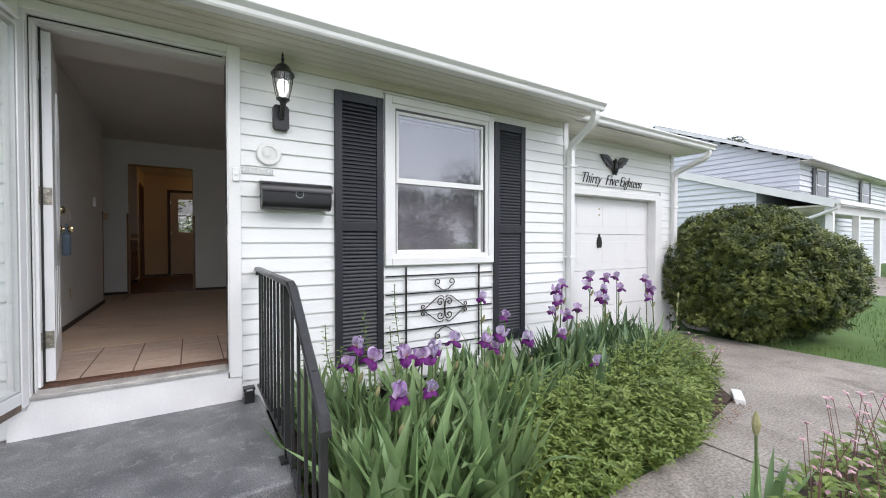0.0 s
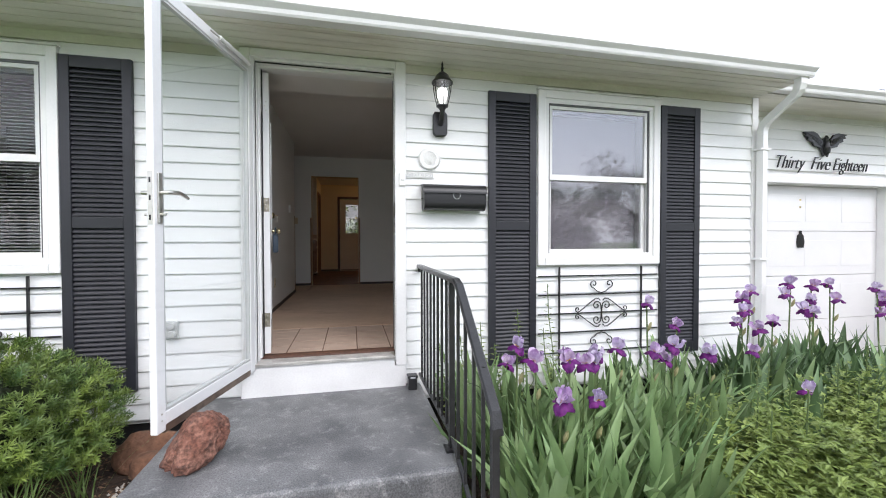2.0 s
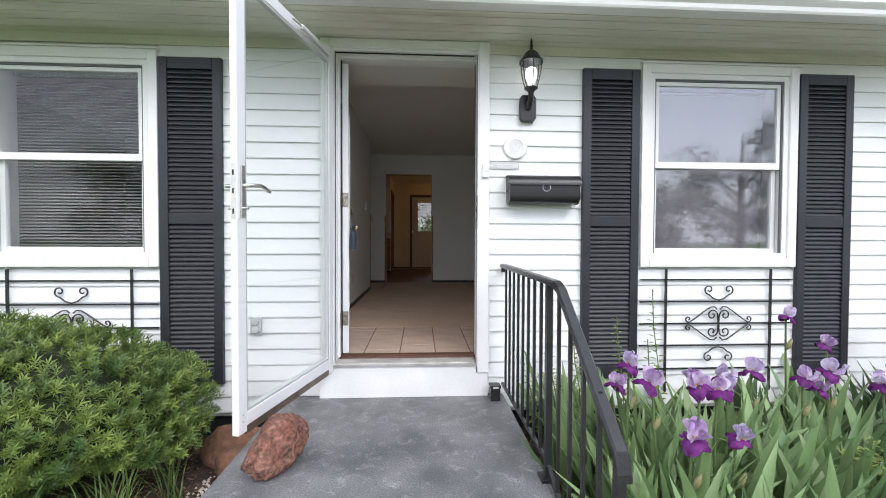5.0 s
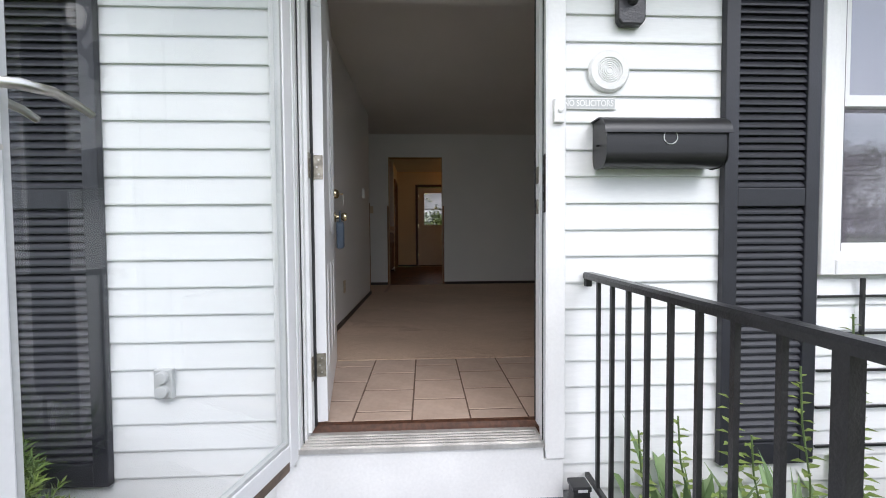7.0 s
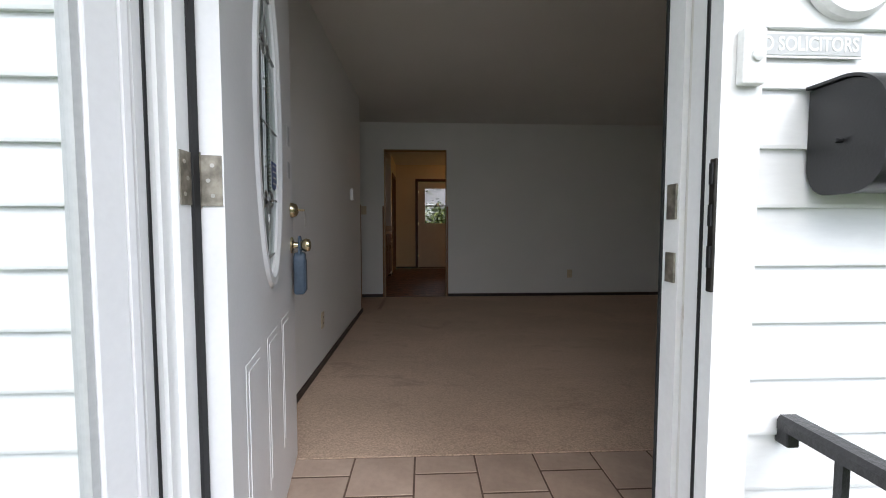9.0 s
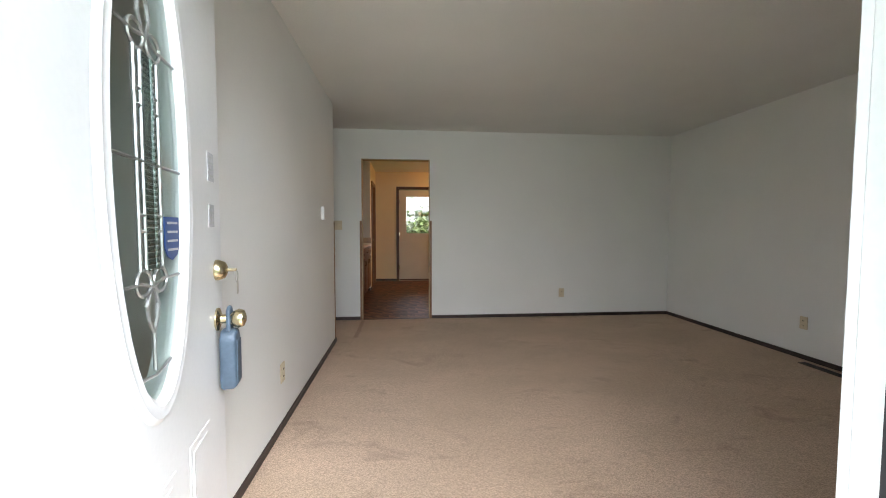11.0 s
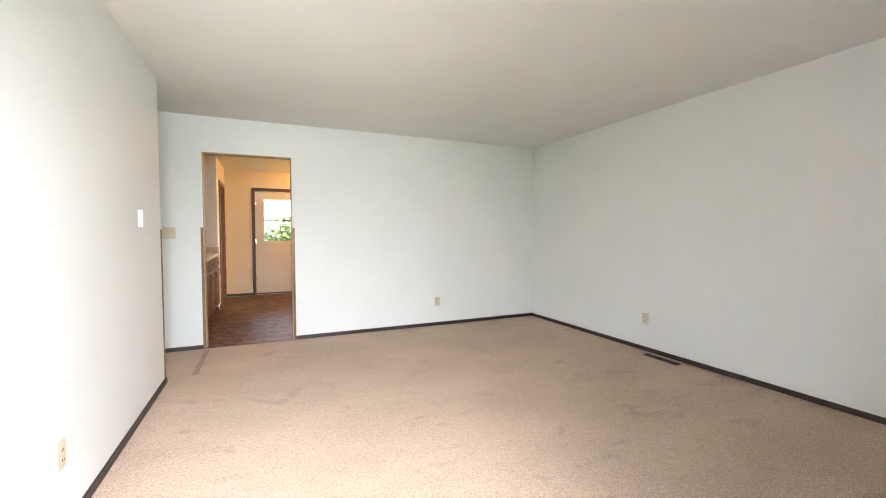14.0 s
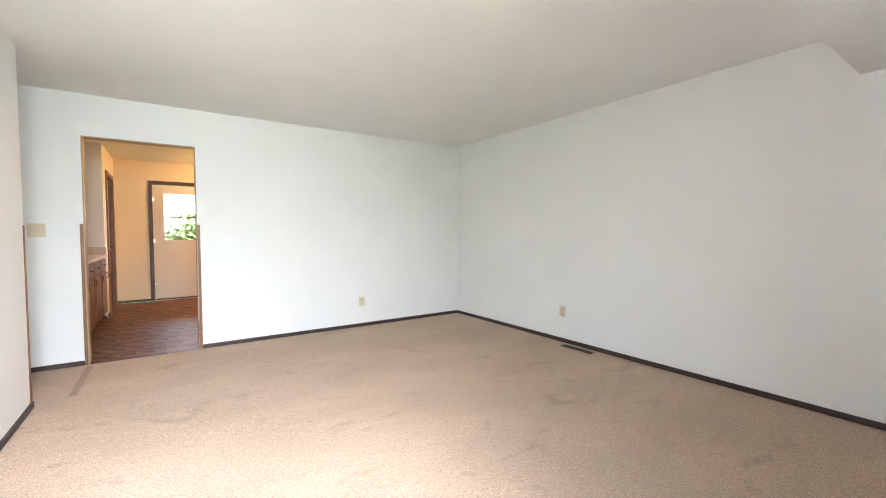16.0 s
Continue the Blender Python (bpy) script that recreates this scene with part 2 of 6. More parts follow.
def tube(bm, pts, r, n=8, squash=1.0, caps=True, square=False):
    """A round or square bar along points."""
    pts = [Vector(p) for p in pts]
    rings = []
    up = None
    for i, p in enumerate(pts):
        d = (pts[min(i + 1, len(pts) - 1)] - pts[max(i - 1, 0)]).normalized()
        if up is None:
            up = Vector((0, 0, 1)) if abs(d.z) < 0.9 else Vector((0, 1, 0))
        side = d.cross(up)
        if side.length < 1e-4:
            side = d.orthogonal()
        side.normalize()
        up = side.cross(d).normalized()
        rr = r[i] if isinstance(r, (list, tuple)) else r
        ring = []
        for k in range(n):
            a = 2 * math.pi * (k + (0.5 if square else 0)) / n
            ring.append(bm.verts.new(p + side * (rr * math.cos(a)) + up * (rr * squash * math.sin(a))))
        rings.append(ring)
    for a, b in zip(rings, rings[1:]):
        for k in range(n):
            bm.faces.new((a[k], a[(k + 1) % n], b[(k + 1) % n], b[k]))
    if caps:
        bm.faces.new(rings[0][::-1])
        bm.faces.new(rings[-1])
    return bm


def lathe(bm, profile, at=(0, 0, 0), n=20, axis="z"):
    """Turn (radius, height) pairs round an axis."""
    rings = []
    for r, h in profile:
        ring = []
        for k in range(n):
            a = 2 * math.pi * k / n
            u, v = r * math.cos(a), r * math.sin(a)
            p = {"z": (u, v, h), "y": (u, h, v), "x": (h, u, v)}[axis]
            ring.append(bm.verts.new(Vector(at) + Vector(p)))
        rings.append(ring)
    for a, b in zip(rings, rings[1:]):
        for k in range(n):
            bm.faces.new((a[k], a[(k + 1) % n], b[(k + 1) % n], b[k]))
    bm.faces.new(rings[0][::-1])
    bm.faces.new(rings[-1])
    return bm


def prism(bm, outline, a0, a1, axis="x"):
    """Push a closed outline of two coordinates along an axis (x: outline is y, z; y: x, z; z: x, y)."""
    def at(p, a):
        return {"x": (a, p[0], p[1]), "y": (p[0], a, p[1]), "z": (p[0], p[1], a)}[axis]
    lo = [bm.verts.new(at(p, a0)) for p in outline]
    hi = [bm.verts.new(at(p, a1)) for p in outline]
    bm.faces.new(lo[::-1])
    bm.faces.new(hi)
    for i in range(len(outline)):
        j = (i + 1) % len(outline)
        bm.faces.new((lo[i], lo[j], hi[j], hi[i]))
    return bm


def wall(name, axis, a0, a1, b0, b1, z0, z1, holes, mat, label):
    """A wall along axis from a0 to a1, between b0 and b1 across, with holes (a0, a1, z0, z1) through it."""
    us = sorted({a0, a1, *[h[0] for h in holes], *[h[1] for h in holes]})
    ws = sorted({z0, z1, *[max(z0, h[2]) for h in holes], *[min(z1, h[3]) for h in holes]})
    us = [u for u in us if a0 <= u <= a1]

    def solid(i, j):
        if not (0 <= i < len(us) - 1 and 0 <= j < len(ws) - 1):
            return False
        u, w = (us[i] + us[i + 1]) / 2, (ws[j] + ws[j + 1]) / 2
        return not any(h[0] < u < h[1] and h[2] < w < h[3] for h in holes)
    bm = bmesh.new()
    cache = {}

    def v(u, b, w):
        if (u, b, w) not in cache:
            cache[u, b, w] = bm.verts.new((u, b, w) if axis == "x" else (b, u, w))
        return cache[u, b, w]
    for i in range(len(us) - 1):
        for j in range(len(ws) - 1):
            if not solid(i, j):
                continue
            u0, u1, w0, w1 = us[i], us[i + 1], ws[j], ws[j + 1]
            for b in (b0, b1):
                bm.faces.new((v(u0, b, w0), v(u1, b, w0), v(u1, b, w1), v(u0, b, w1)))
            for ok, q in ((solid(i - 1, j), ((u0, w0), (u0, w1))), (solid(i + 1, j), ((u1, w0), (u1, w1))),
                          (solid(i, j - 1), ((u0, w0), (u1, w0))), (solid(i, j + 1), ((u0, w1), (u1, w1)))):
                if not ok:
                    (ua, wa), (ub, wb) = q
                    bm.faces.new((v(ua, b0, wa), v(ub, b0, wb), v(ub, b1, wb), v(ua, b1, wa)))
    return structure(name, bm, mat, label, "wall")


# ---- house shell ----
WIN_R = (1.72, 2.78, 1.24, 2.53)
WIN_L = (-2.66, -1.60, 1.24, 2.53)
DOOR_HOLE = (DOOR_X0, DOOR_X1, 0.30, DOOR_TOP)
HX0, HX1 = -4.6, 3.88
wall_front = wall("wall_front", "x", HX0, HX1, FY + 0.015, IN_Y, 0.17, 2.72, [WIN_R, WIN_L, DOOR_HOLE], M["trim"], "white clapboard front wall of the house")
# black rubber material gives the foundation the shadow below the siding as colour
structure("foundation", boxes((HX0 + 0.02, HX1 - 0.02, FY + 0.04, IN_Y, -0.2, 0.17)), M["rubber"], "foundation coloured black as the shadow under the siding", "foundation")
BULK_Z = 2.715
structure("bulkhead", prism(bmesh.new(), [(IN_Y, BULK_Z), (3.43, BULK_Z), (3.575, CZ), (IN_Y, CZ)], ROOM_X0, ROOM_X1), M["ceiling"], "white dropped bulkhead inside the front wall", "bulkhead")
wall_left = wall("wall_left", "y", IN_Y, 6.62, ROOM_X0 - 0.11, ROOM_X0, FZ, CZ, [], M["wall"], "white painted living room side wall")
wall_right = wall("wall_right", "y", IN_Y, ROOM_Y1, ROOM_X1, ROOM_X1 + 0.12, FZ, CZ, [], M["wall"], "white painted living room wall with vent below")
OPEN = (-0.515, 0.36, FZ, 2.62)
wall_back = wall("wall_back", "x", -3.2, ROOM_X1 + 0.12, ROOM_Y1, ROOM_Y1 + 0.12, FZ, CZ, [OPEN], M["wall"], "white painted back wall with kitchen opening")
structure("ceiling", boxes((HX0, ROOM_X1 + 0.12, IN_Y + 0.003, 11.7, CZ, CZ + 0.08)), M["ceiling"], "off-white textured ceiling", "ceiling")
structure("floor", boxes((ROOM_X0 - 2.6, ROOM_X1, IN_Y, ROOM_Y1, FZ - 0.05, FZ)), M["carpet"], "worn beige wall-to-wall carpet with stains", "carpet")
# hall to the side and its far end
wall("wall_hall_near", "x", -3.2, ROOM_X0 - 0.11, 6.51, 6.62, FZ, CZ, [], M["wall"], "white painted hall wall")
wall("wall_hall_end", "y", 6.62, ROOM_Y1, -3.3, -3.2, FZ, CZ, [], M["wall"], "white painted hall end wall")
# unseen bedroom behind the side window, walled in and greyed to look unlit
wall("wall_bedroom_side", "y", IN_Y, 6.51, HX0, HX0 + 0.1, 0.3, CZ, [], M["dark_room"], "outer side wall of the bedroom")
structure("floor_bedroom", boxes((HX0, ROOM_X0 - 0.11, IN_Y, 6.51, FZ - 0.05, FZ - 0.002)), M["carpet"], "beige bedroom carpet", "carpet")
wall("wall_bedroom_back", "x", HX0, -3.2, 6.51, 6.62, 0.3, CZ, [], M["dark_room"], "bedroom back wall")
# kitchen
KY1 = 11.52
KDOOR = (-0.10, 0.80, FZ, 2.60)
wall("wall_kitchen_back", "x", -1.3, 2.7, KY1, KY1 + 0.15, FZ, CZ, [KDOOR], M["kitchen_cream"], "cream kitchen back wall")
wall("wall_kitchen_right", "y", ROOM_Y1 + 0.12, KY1, 2.6, 2.7, FZ, CZ, [(8.6, 10.2, 1.5, 2.6)], M["kitchen_cream"], "kitchen side wall")
wall("wall_kitchen_left", "y", ROOM_Y1 + 0.12, KY1, -1.4, -1.3, FZ, CZ, [], M["wall"], "kitchen wall behind the counter")
wall("wall_pantry_end", "x", -1.3, -0.62, 10.09, 10.19, FZ, CZ, [], M["wall"], "short kitchen wall at the end of the counter")
wall("wall_pantry_side", "y", 10.19, KY1, -0.72, -0.62, FZ, CZ, [(10.45, 11.2, FZ, 2.60)], M["kitchen_cream"], "kitchen closet wall")
structure("floor_kitchen", boxes((-1.3, 2.6, ROOM_Y1, KY1, FZ - 0.06, FZ - 0.006)), M["vinyl"], "dark brown wood-look kitchen floor", "floor")
# garage
GHOLE = (4.02, 6.24, -0.2, 1.985)
GX1 = 6.725
wall_garage = wall("wall_garage", "x", HX1, GX1, GAR_Y + 0.015, GAR_Y + 0.16, -0.1, 2.76, [GHOLE], M["trim"], "white clapboard garage front wall")
wall("wall_garage_side", "y", GAR_Y + 0.16, 9.5, GX1 - 0.12, GX1, -0.1, 2.76, [], M["trim"], "white garage side wall")
wall("wall_garage_back", "x", HX1, GX1, 9.4, 9.5, -0.1, 2.76, [], M["trim"], "garage back wall")
wall("wall_house_end", "y", IN_Y, 11.7, HX1 - 0.1, HX1, -0.1, 2.99, [], M["trim"], "white house end wall beside the garage")

# roofs: main and garage, with soffit
def roof(name, x0, x1, y0, z0, y1, label):
    rise = (y1 - y0) * 0.33
    bm = prism(bmesh.new(), [(y0, z0), (y1, z0 + rise), (y1 + (y1 - y0), z0), (y1 + (y1 - y0), z0 + 0.04), (y1, z0 + rise + 0.05), (y0, z0 + 0.04)], x0, x1)
    return structure(name, bm, M["roof"], label, "roof")


roof("roof", HX0 - 0.3, HX1 - 0.02, 2.21, 2.722, 7.8, "grey shingle roof of the house")
roof("roof_garage", HX1 - 0.015, GX1 + 0.21, 2.60, 2.765, 6.5, "grey shingle garage roof")
structure("soffit", boxes((HX0 - 0.3, HX1 - 0.02, 2.17, FY + 0.05, 2.695, 2.72)), M["soffit"], "cream painted soffit under the eave", "soffit")
structure("soffit_garage", boxes((HX1 - 0.015, GX1 + 0.21, 2.56, GAR_Y + 0.05, 2.735, 2.76)), M["soffit"], "cream painted garage soffit", "soffit")

# ground
structure("ground", boxes((-400, 400, -400, 400, -0.5, -0.02)), M["lawn"], "green mown lawn around the house", "ground")

structure("driveway", boxes((3.3, 6.75, -14, GAR_Y + 0.2, -0.3, 0.0)), M["concrete"], "weathered pale concrete driveway", "driveway")
structure("walkway", boxes((-1.2, 3.285, -0.9, 0.90, -0.3, -0.004)), M["concrete"], "weathered concrete front walk", "walkway")
structure("walkway_landing", boxes((-0.9, 0.85, 0.915, 1.40, -0.3, -0.006)), M["concrete"], "weathered concrete slab before the stoop", "walkway")
structure("street", boxes((-60, 60, -24, -17, -0.3, -0.01)), material("asphalt", (0.055, 0.055, 0.058), 0.9, var=0.2, bump=0.6), "grey asphalt street", "road")
stoop_bm = rounded(boxes((-0.77, 0.73, 1.42, FY + 0.03, -0.1, 0.30)), 0.03, 3)
structure("stoop", stoop_bm, M["stoop"], "grey painted worn concrete entrance stoop", "stoop")


def bed(name, outline, label, top=0.02):
    bm = prism(bmesh.new(), outline, -0.3, top, "z")
    return structure(name, bm, M["soil"], label, "garden bed")


bed("garden_bed", [(0.86, 2.66), (0.86, 0.95), (3.4, 0.98), (4.3, 1.15), (5.0, 1.8), (5.3, 2.5), (5.2, 2.98), (3.9, 2.98), (3.9, 2.66)], "dark soil flower bed along the facade", 0.03)
bed("garden_bed_side", [(-4.6, 2.66), (-4.6, 0.7), (-0.92, 0.95), (-0.80, 2.66)], "dark mulch bed beside the stoop", 0.03)
bed("garden_bed_front", [(2.25, -3.0), (2.25, 0.1), (2.6, 0.36), (3.9, 0.36), (4.3, -0.2), (4.4, -3.0)], "planted bed between walk and driveway", 0.03)

# ---- siding: lapped boards, one by one ----
COURSE = 0.1066
board_cache = {}


def siding(parent, y, x0, x1, z0, z1, holes, phase):
    z = phase
    while z < z1:
        lo, hi = max(z, z0), min(z + COURSE, z1)
        if hi - lo > 0.012:
            cuts = [(x0, x1)]
            for a, b, c, d in holes:
                if c < hi - 0.02 and d > lo + 0.02:
                    cuts = [s for p, q in cuts for s in ((p, min(q, a)), (max(p, b), q)) if s[1] - s[0] > 0.02]
            for p, q in cuts:
                key = (round(q - p, 3), round(hi - lo, 3))
                if key not in board_cache:
                    h = hi - lo
                    w = q - p
                    bm = prism(bmesh.new(), [(0.015, 0.0), (-0.011, 0.0), (-0.012, 0.006), (-0.001, h), (0.015, h)], 0, w)
                    board_cache[key] = finish(bm, "siding_board", M["siding"])
                ob = new("siding_board", board_cache[key])
                ob.parent = parent
                ob.location = (p, y, lo)
        z += COURSE


CAS_L, CAS_R = -0.515, 0.612
siding(wall_front, FY, HX0, HX1 - 0.0, 0.19, 2.63, [(1.68, 2.82, 1.18, 2.59), (-2.70, -1.56, 1.18, 2.59), (CAS_L, CAS_R, 0.30, 2.70)], 0.2)
siding(wall_garage, GAR_Y, HX1 + 0.004, GX1, 0.0, 2.68, [(3.9, 6.40, -0.2, 2.075)], 2.45 - COURSE * 24)
structure("frieze_trim", boxes((HX0, CAS_L - 0.003, FY - 0.008, FY + 0.014, 2.633, 2.694), (CAS_R + 0.003, HX1, FY - 0.008, FY + 0.014, 2.633, 2.694)), M["soffit"], "cream trim board under the soffit", "trim")
structure("corner_trim", boxes((HX1 - 0.06, HX1 + 0.006, FY - 0.018, FY + 0.2, 0.17, 2.692)), M["trim"], "white corner trim of the house", "trim")
structure("corner_trim_garage", boxes((GX1 - 0.06, GX1 + 0.006, GAR_Y - 0.018, GAR_Y + 0.2, 0.0, 2.732)), M["trim"], "white corner trim of the garage", "trim")
# lengthwise soffit grooves
structure("soffit_seam", boxes(*[(HX0, HX1 - 0.03, y, y + 0.006, 2.691, 2.694) for y in (2.27, 2.36, 2.45, 2.54)]), M["soffit"], "panel joints of the soffit", "trim")


# ---- gutters and downspouts ----
def gutter(x0, x1, y, z, label):
    g = thing("gutter", label, "gutter", (x0, y, z))
    w = x1 - x0
    prof = [(0.10, 0.0), (0.02, 0.0), (0.012, 0.012), (0.008, 0.035), (-0.012, 0.055), (-0.018, 0.062), (-0.018, 0.078), (-0.008, 0.078), (-0.008, 0.068),
            (0.0, 0.060), (0.018, 0.04), (0.024, 0.01), (0.10, 0.01)]
    part("trough", prism(bmesh.new(), prof, 0, w), M["trim"], g)
    part("end_cap", prism(bmesh.new(), [(0.10, 0.0), (0.02, 0.0), (0.008, 0.035), (-0.016, 0.06), (-0.016, 0.077), (0.10, 0.077)], w, w + 0.004), M["trim"], g)
    part("fascia", boxes((0, w, 0.101, 0.12, -0.005, 0.11)), M["soffit"], g)
    return g


gutter(HX0 - 0.3, HX1 - 0.03, 2.10, 2.69, "white aluminium gutter along the house eave")
gutter(HX1 - 0.01, GX1 + 0.22, 2.475, 2.735, "white aluminium gutter along the garage eave")


def downspout(pts, bottom_clips, label):
    d = thing("downspout", label, "downspout", (0, 0, 0))
    part("pipe", tube(bmesh.new(), pts, 0.047, 4, 0.85, square=True), M["trim"], d)
    for z in bottom_clips:
        part("clip", boxes((pts[-1][0] - 0.055, pts[-1][0] + 0.055, pts[-1][1] - 0.04, pts[-1][1] + 0.045, z, z + 0.02)), M["trim"], d)
    return d


downspout([(3.77, 2.16, 2.72), (3.77, 2.16, 2.65), (3.775, 2.175, 2.615), (3.79, 2.21, 2.58), (3.86, 2.50, 2.45), (3.875, 2.54, 2.42), (3.88, 2.558, 2.38), (3.88, 2.56, 2.34), (3.88, 2.56, 0.06)], (2.2, 1.2), "white downspout at the corner of the house")
downspout([(6.84, 2.53, 2.77), (6.84, 2.53, 2.69), (6.835, 2.545, 2.65), (6.825, 2.58, 2.62), (6.71, 2.88, 2.47), (6.69, 2.92, 2.44), (6.685, 2.938, 2.40), (6.685, 2.94, 2.36), (6.685, 2.94, 0.16)], (1.9, 0.9), "white downspout at the garage corner")
ext = thing("drain_hose", "white corrugated drain pipe on the ground by the garage", "pipe", (6.86, 2.8, 0.05))
part("hose", tube(bmesh.new(), [(0.0, 0.1, 0.12), (0.02, 0.0, 0.03), (0.15, -0.15, -0.01), (0.45, -0.5, -0.01), (0.7, -0.7, -0.01)], 0.04, 10), M["white_plastic"], ext, smooth=True)


# ---- windows ----
M["screen_track"] = material("dark_screen_track", (0.10, 0.10, 0.105), 0.5, var=0.1)
def window(name, x0, x1, z0, z1, label, blind_down):
    """Double-hung window: outer casing, sashes, glass; x0..z1 is the casing's outer size."""
    w = thing(name, label, "window", (0, 0, 0), kind="structure")
    y = FY
    c = 0.062
    part("casing", rounded(boxes((x0, x0 + c, y - 0.035, y + 0.02, z0, z1)), 0.004), M["trim"], w)
    part("casing", rounded(boxes((x1 - c, x1, y - 0.035, y + 0.02, z0, z1)), 0.004), M["trim"], w)
    part("casing", rounded(boxes((x0 + c, x1 - c, y - 0.035, y + 0.02, z1 - c, z1)), 0.004), M["trim"], w)
    part("window_sill", rounded(boxes((x0 + c, x1 - c, y - 0.04, y + 0.02, z0, z0 + c)), 0.004), M["trim"], w)
    part("drip_cap", boxes((x0 - 0.01, x1 + 0.01, y - 0.045, y + 0.01, z1 + 0.001, z1 + 0.012)), M["trim"], w)
    a0, a1, b0, b1 = x0 + c, x1 - c, z0 + c, z1 - c
    f = 0.035
    part("window_frame", boxes((a0, a0 + f, y - 0.02, y + 0.11, b0, b1), (a1 - f, a1, y - 0.02, y + 0.11, b0, b1),
                               (a0 + f, a1 - f, y - 0.02, y + 0.11, b1 - f, b1), (a0 + f, a1 - f, y - 0.02, y + 0.11, b0, b0 + f)), M["trim"], w)
    i0, i1, j0, j1 = a0 + f, a1 - f, b0 + f, b1 - f
    mid = (j0 + j1) / 2 + 0.02
    # dark screen track
    part("track", boxes((i0, i0 + 0.012, y - 0.012, y + 0.0, j0, j1), (i1 - 0.012, i1, y - 0.012, y + 0.0, j0, j1), (i0 + 0.012, i1 - 0.012, y - 0.012, y + 0.0, j1 - 0.015, j1)), M["screen_track"], w)
    for k, (s0, s1, dy, r) in enumerate(((mid - 0.03, j1 - 0.016, -0.004, 0.026), (j0, mid + 0.0, 0.028, 0.030))):
        sash = part("sash", boxes((i0 + 0.013, i0 + 0.013 + r, y + dy, y + dy + 0.03, s0, s1), (i1 - 0.013 - r, i1 - 0.013, y + dy, y + dy + 0.03, s0, s1),
                                  (i0 + 0.013 + r, i1 - 0.013 - r, y + dy, y + dy + 0.03, s0, s0 + 0.045 - 0.012 * k), (i0 + 0.013 + r, i1 - 0.013 - r, y + dy, y + dy + 0.03, s1 - 0.026, s1)), M["trim"], w)
        pane = part("pane", boxes((i0 + 0.013 + r, i1 - 0.013 - r, y + dy + 0.012, y + dy + 0.016, s0 + 0.03, s1 - 0.026)), M["glass"] if blind_down else M["window_glass"], sash)
        pane.visible_shadow = False
    part("jamb_lining", boxes((a0, a0 + 0.01, y + 0.11, IN_Y + 0.01, b0, b1), (a1 - 0.01, a1, y + 0.11, IN_Y + 0.01, b0, b1),
                              (a0, a1, y + 0.11, IN_Y + 0.01, b1 - 0.01, b1), (a0, a1, y + 0.11, IN_Y + 0.01, b0, b0 + 0.01)), M["trim"], w)
    return w


window("window_1", 1.68, 2.82, 1.18, 2.59, "white double-hung window reflecting trees and sky", False)
window("window_2", -2.70, -1.56, 1.18, 2.59, "white double-hung window with closed blinds", True)


def blinds(name, x0, x1, z0, z1, y, pitch, tilt, mat, label):
    b = thing(name, label, "blind", (x0, y, z0))
    part("head_rail", boxes((0, x1 - x0, -0.02, 0.02, z1 - z0 - 0.04, z1 - z0)), mat, b)
    bm = bmesh.new()
    n = int((z1 - z0 - 0.06) / pitch)
    for i in range(n):
        z = 0.02 + i * pitch
        dy, dz = 0.0125 * math.cos(tilt), 0.0125 * math.sin(tilt)
        prism(bm, [(-dy, z - dz), (dy, z + dz), (dy, z + dz + 0.0012), (0, z + 0.0035), (-dy, z - dz + 0.0012)], 0.005, x1 - x0 - 0.005)
    part("slats", bm, mat, b)
    part("bottom_rail", boxes((0, x1 - x0, -0.012, 0.012, 0.0, 0.014)), mat, b)
    for u in (0.12, (x1 - x0) - 0.12):
        part("cord", tube(bmesh.new(), [(u, 0.014, 0.0), (u, 0.014, z1 - z0 - 0.04)], 0.001, 4), mat, b)
    return b


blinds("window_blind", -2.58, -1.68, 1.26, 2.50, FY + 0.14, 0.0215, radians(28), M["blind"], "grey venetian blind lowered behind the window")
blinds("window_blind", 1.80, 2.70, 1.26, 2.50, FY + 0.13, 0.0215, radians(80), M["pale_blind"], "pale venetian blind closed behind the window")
# area lamp added inside the open doorway to strengthen the sky's light indoors
lamp("doorway_fill", "AREA", 1.3, look((0.06, IN_Y + 0.05, 2.30), (0.25, 6.4, 1.0)), (0.95, 0.98, 1.0), (0.9, 0.6))

# ---- shutters ----
SH_W, SH_Z0, SH_Z1 = 0.40, 0.40, 2.545


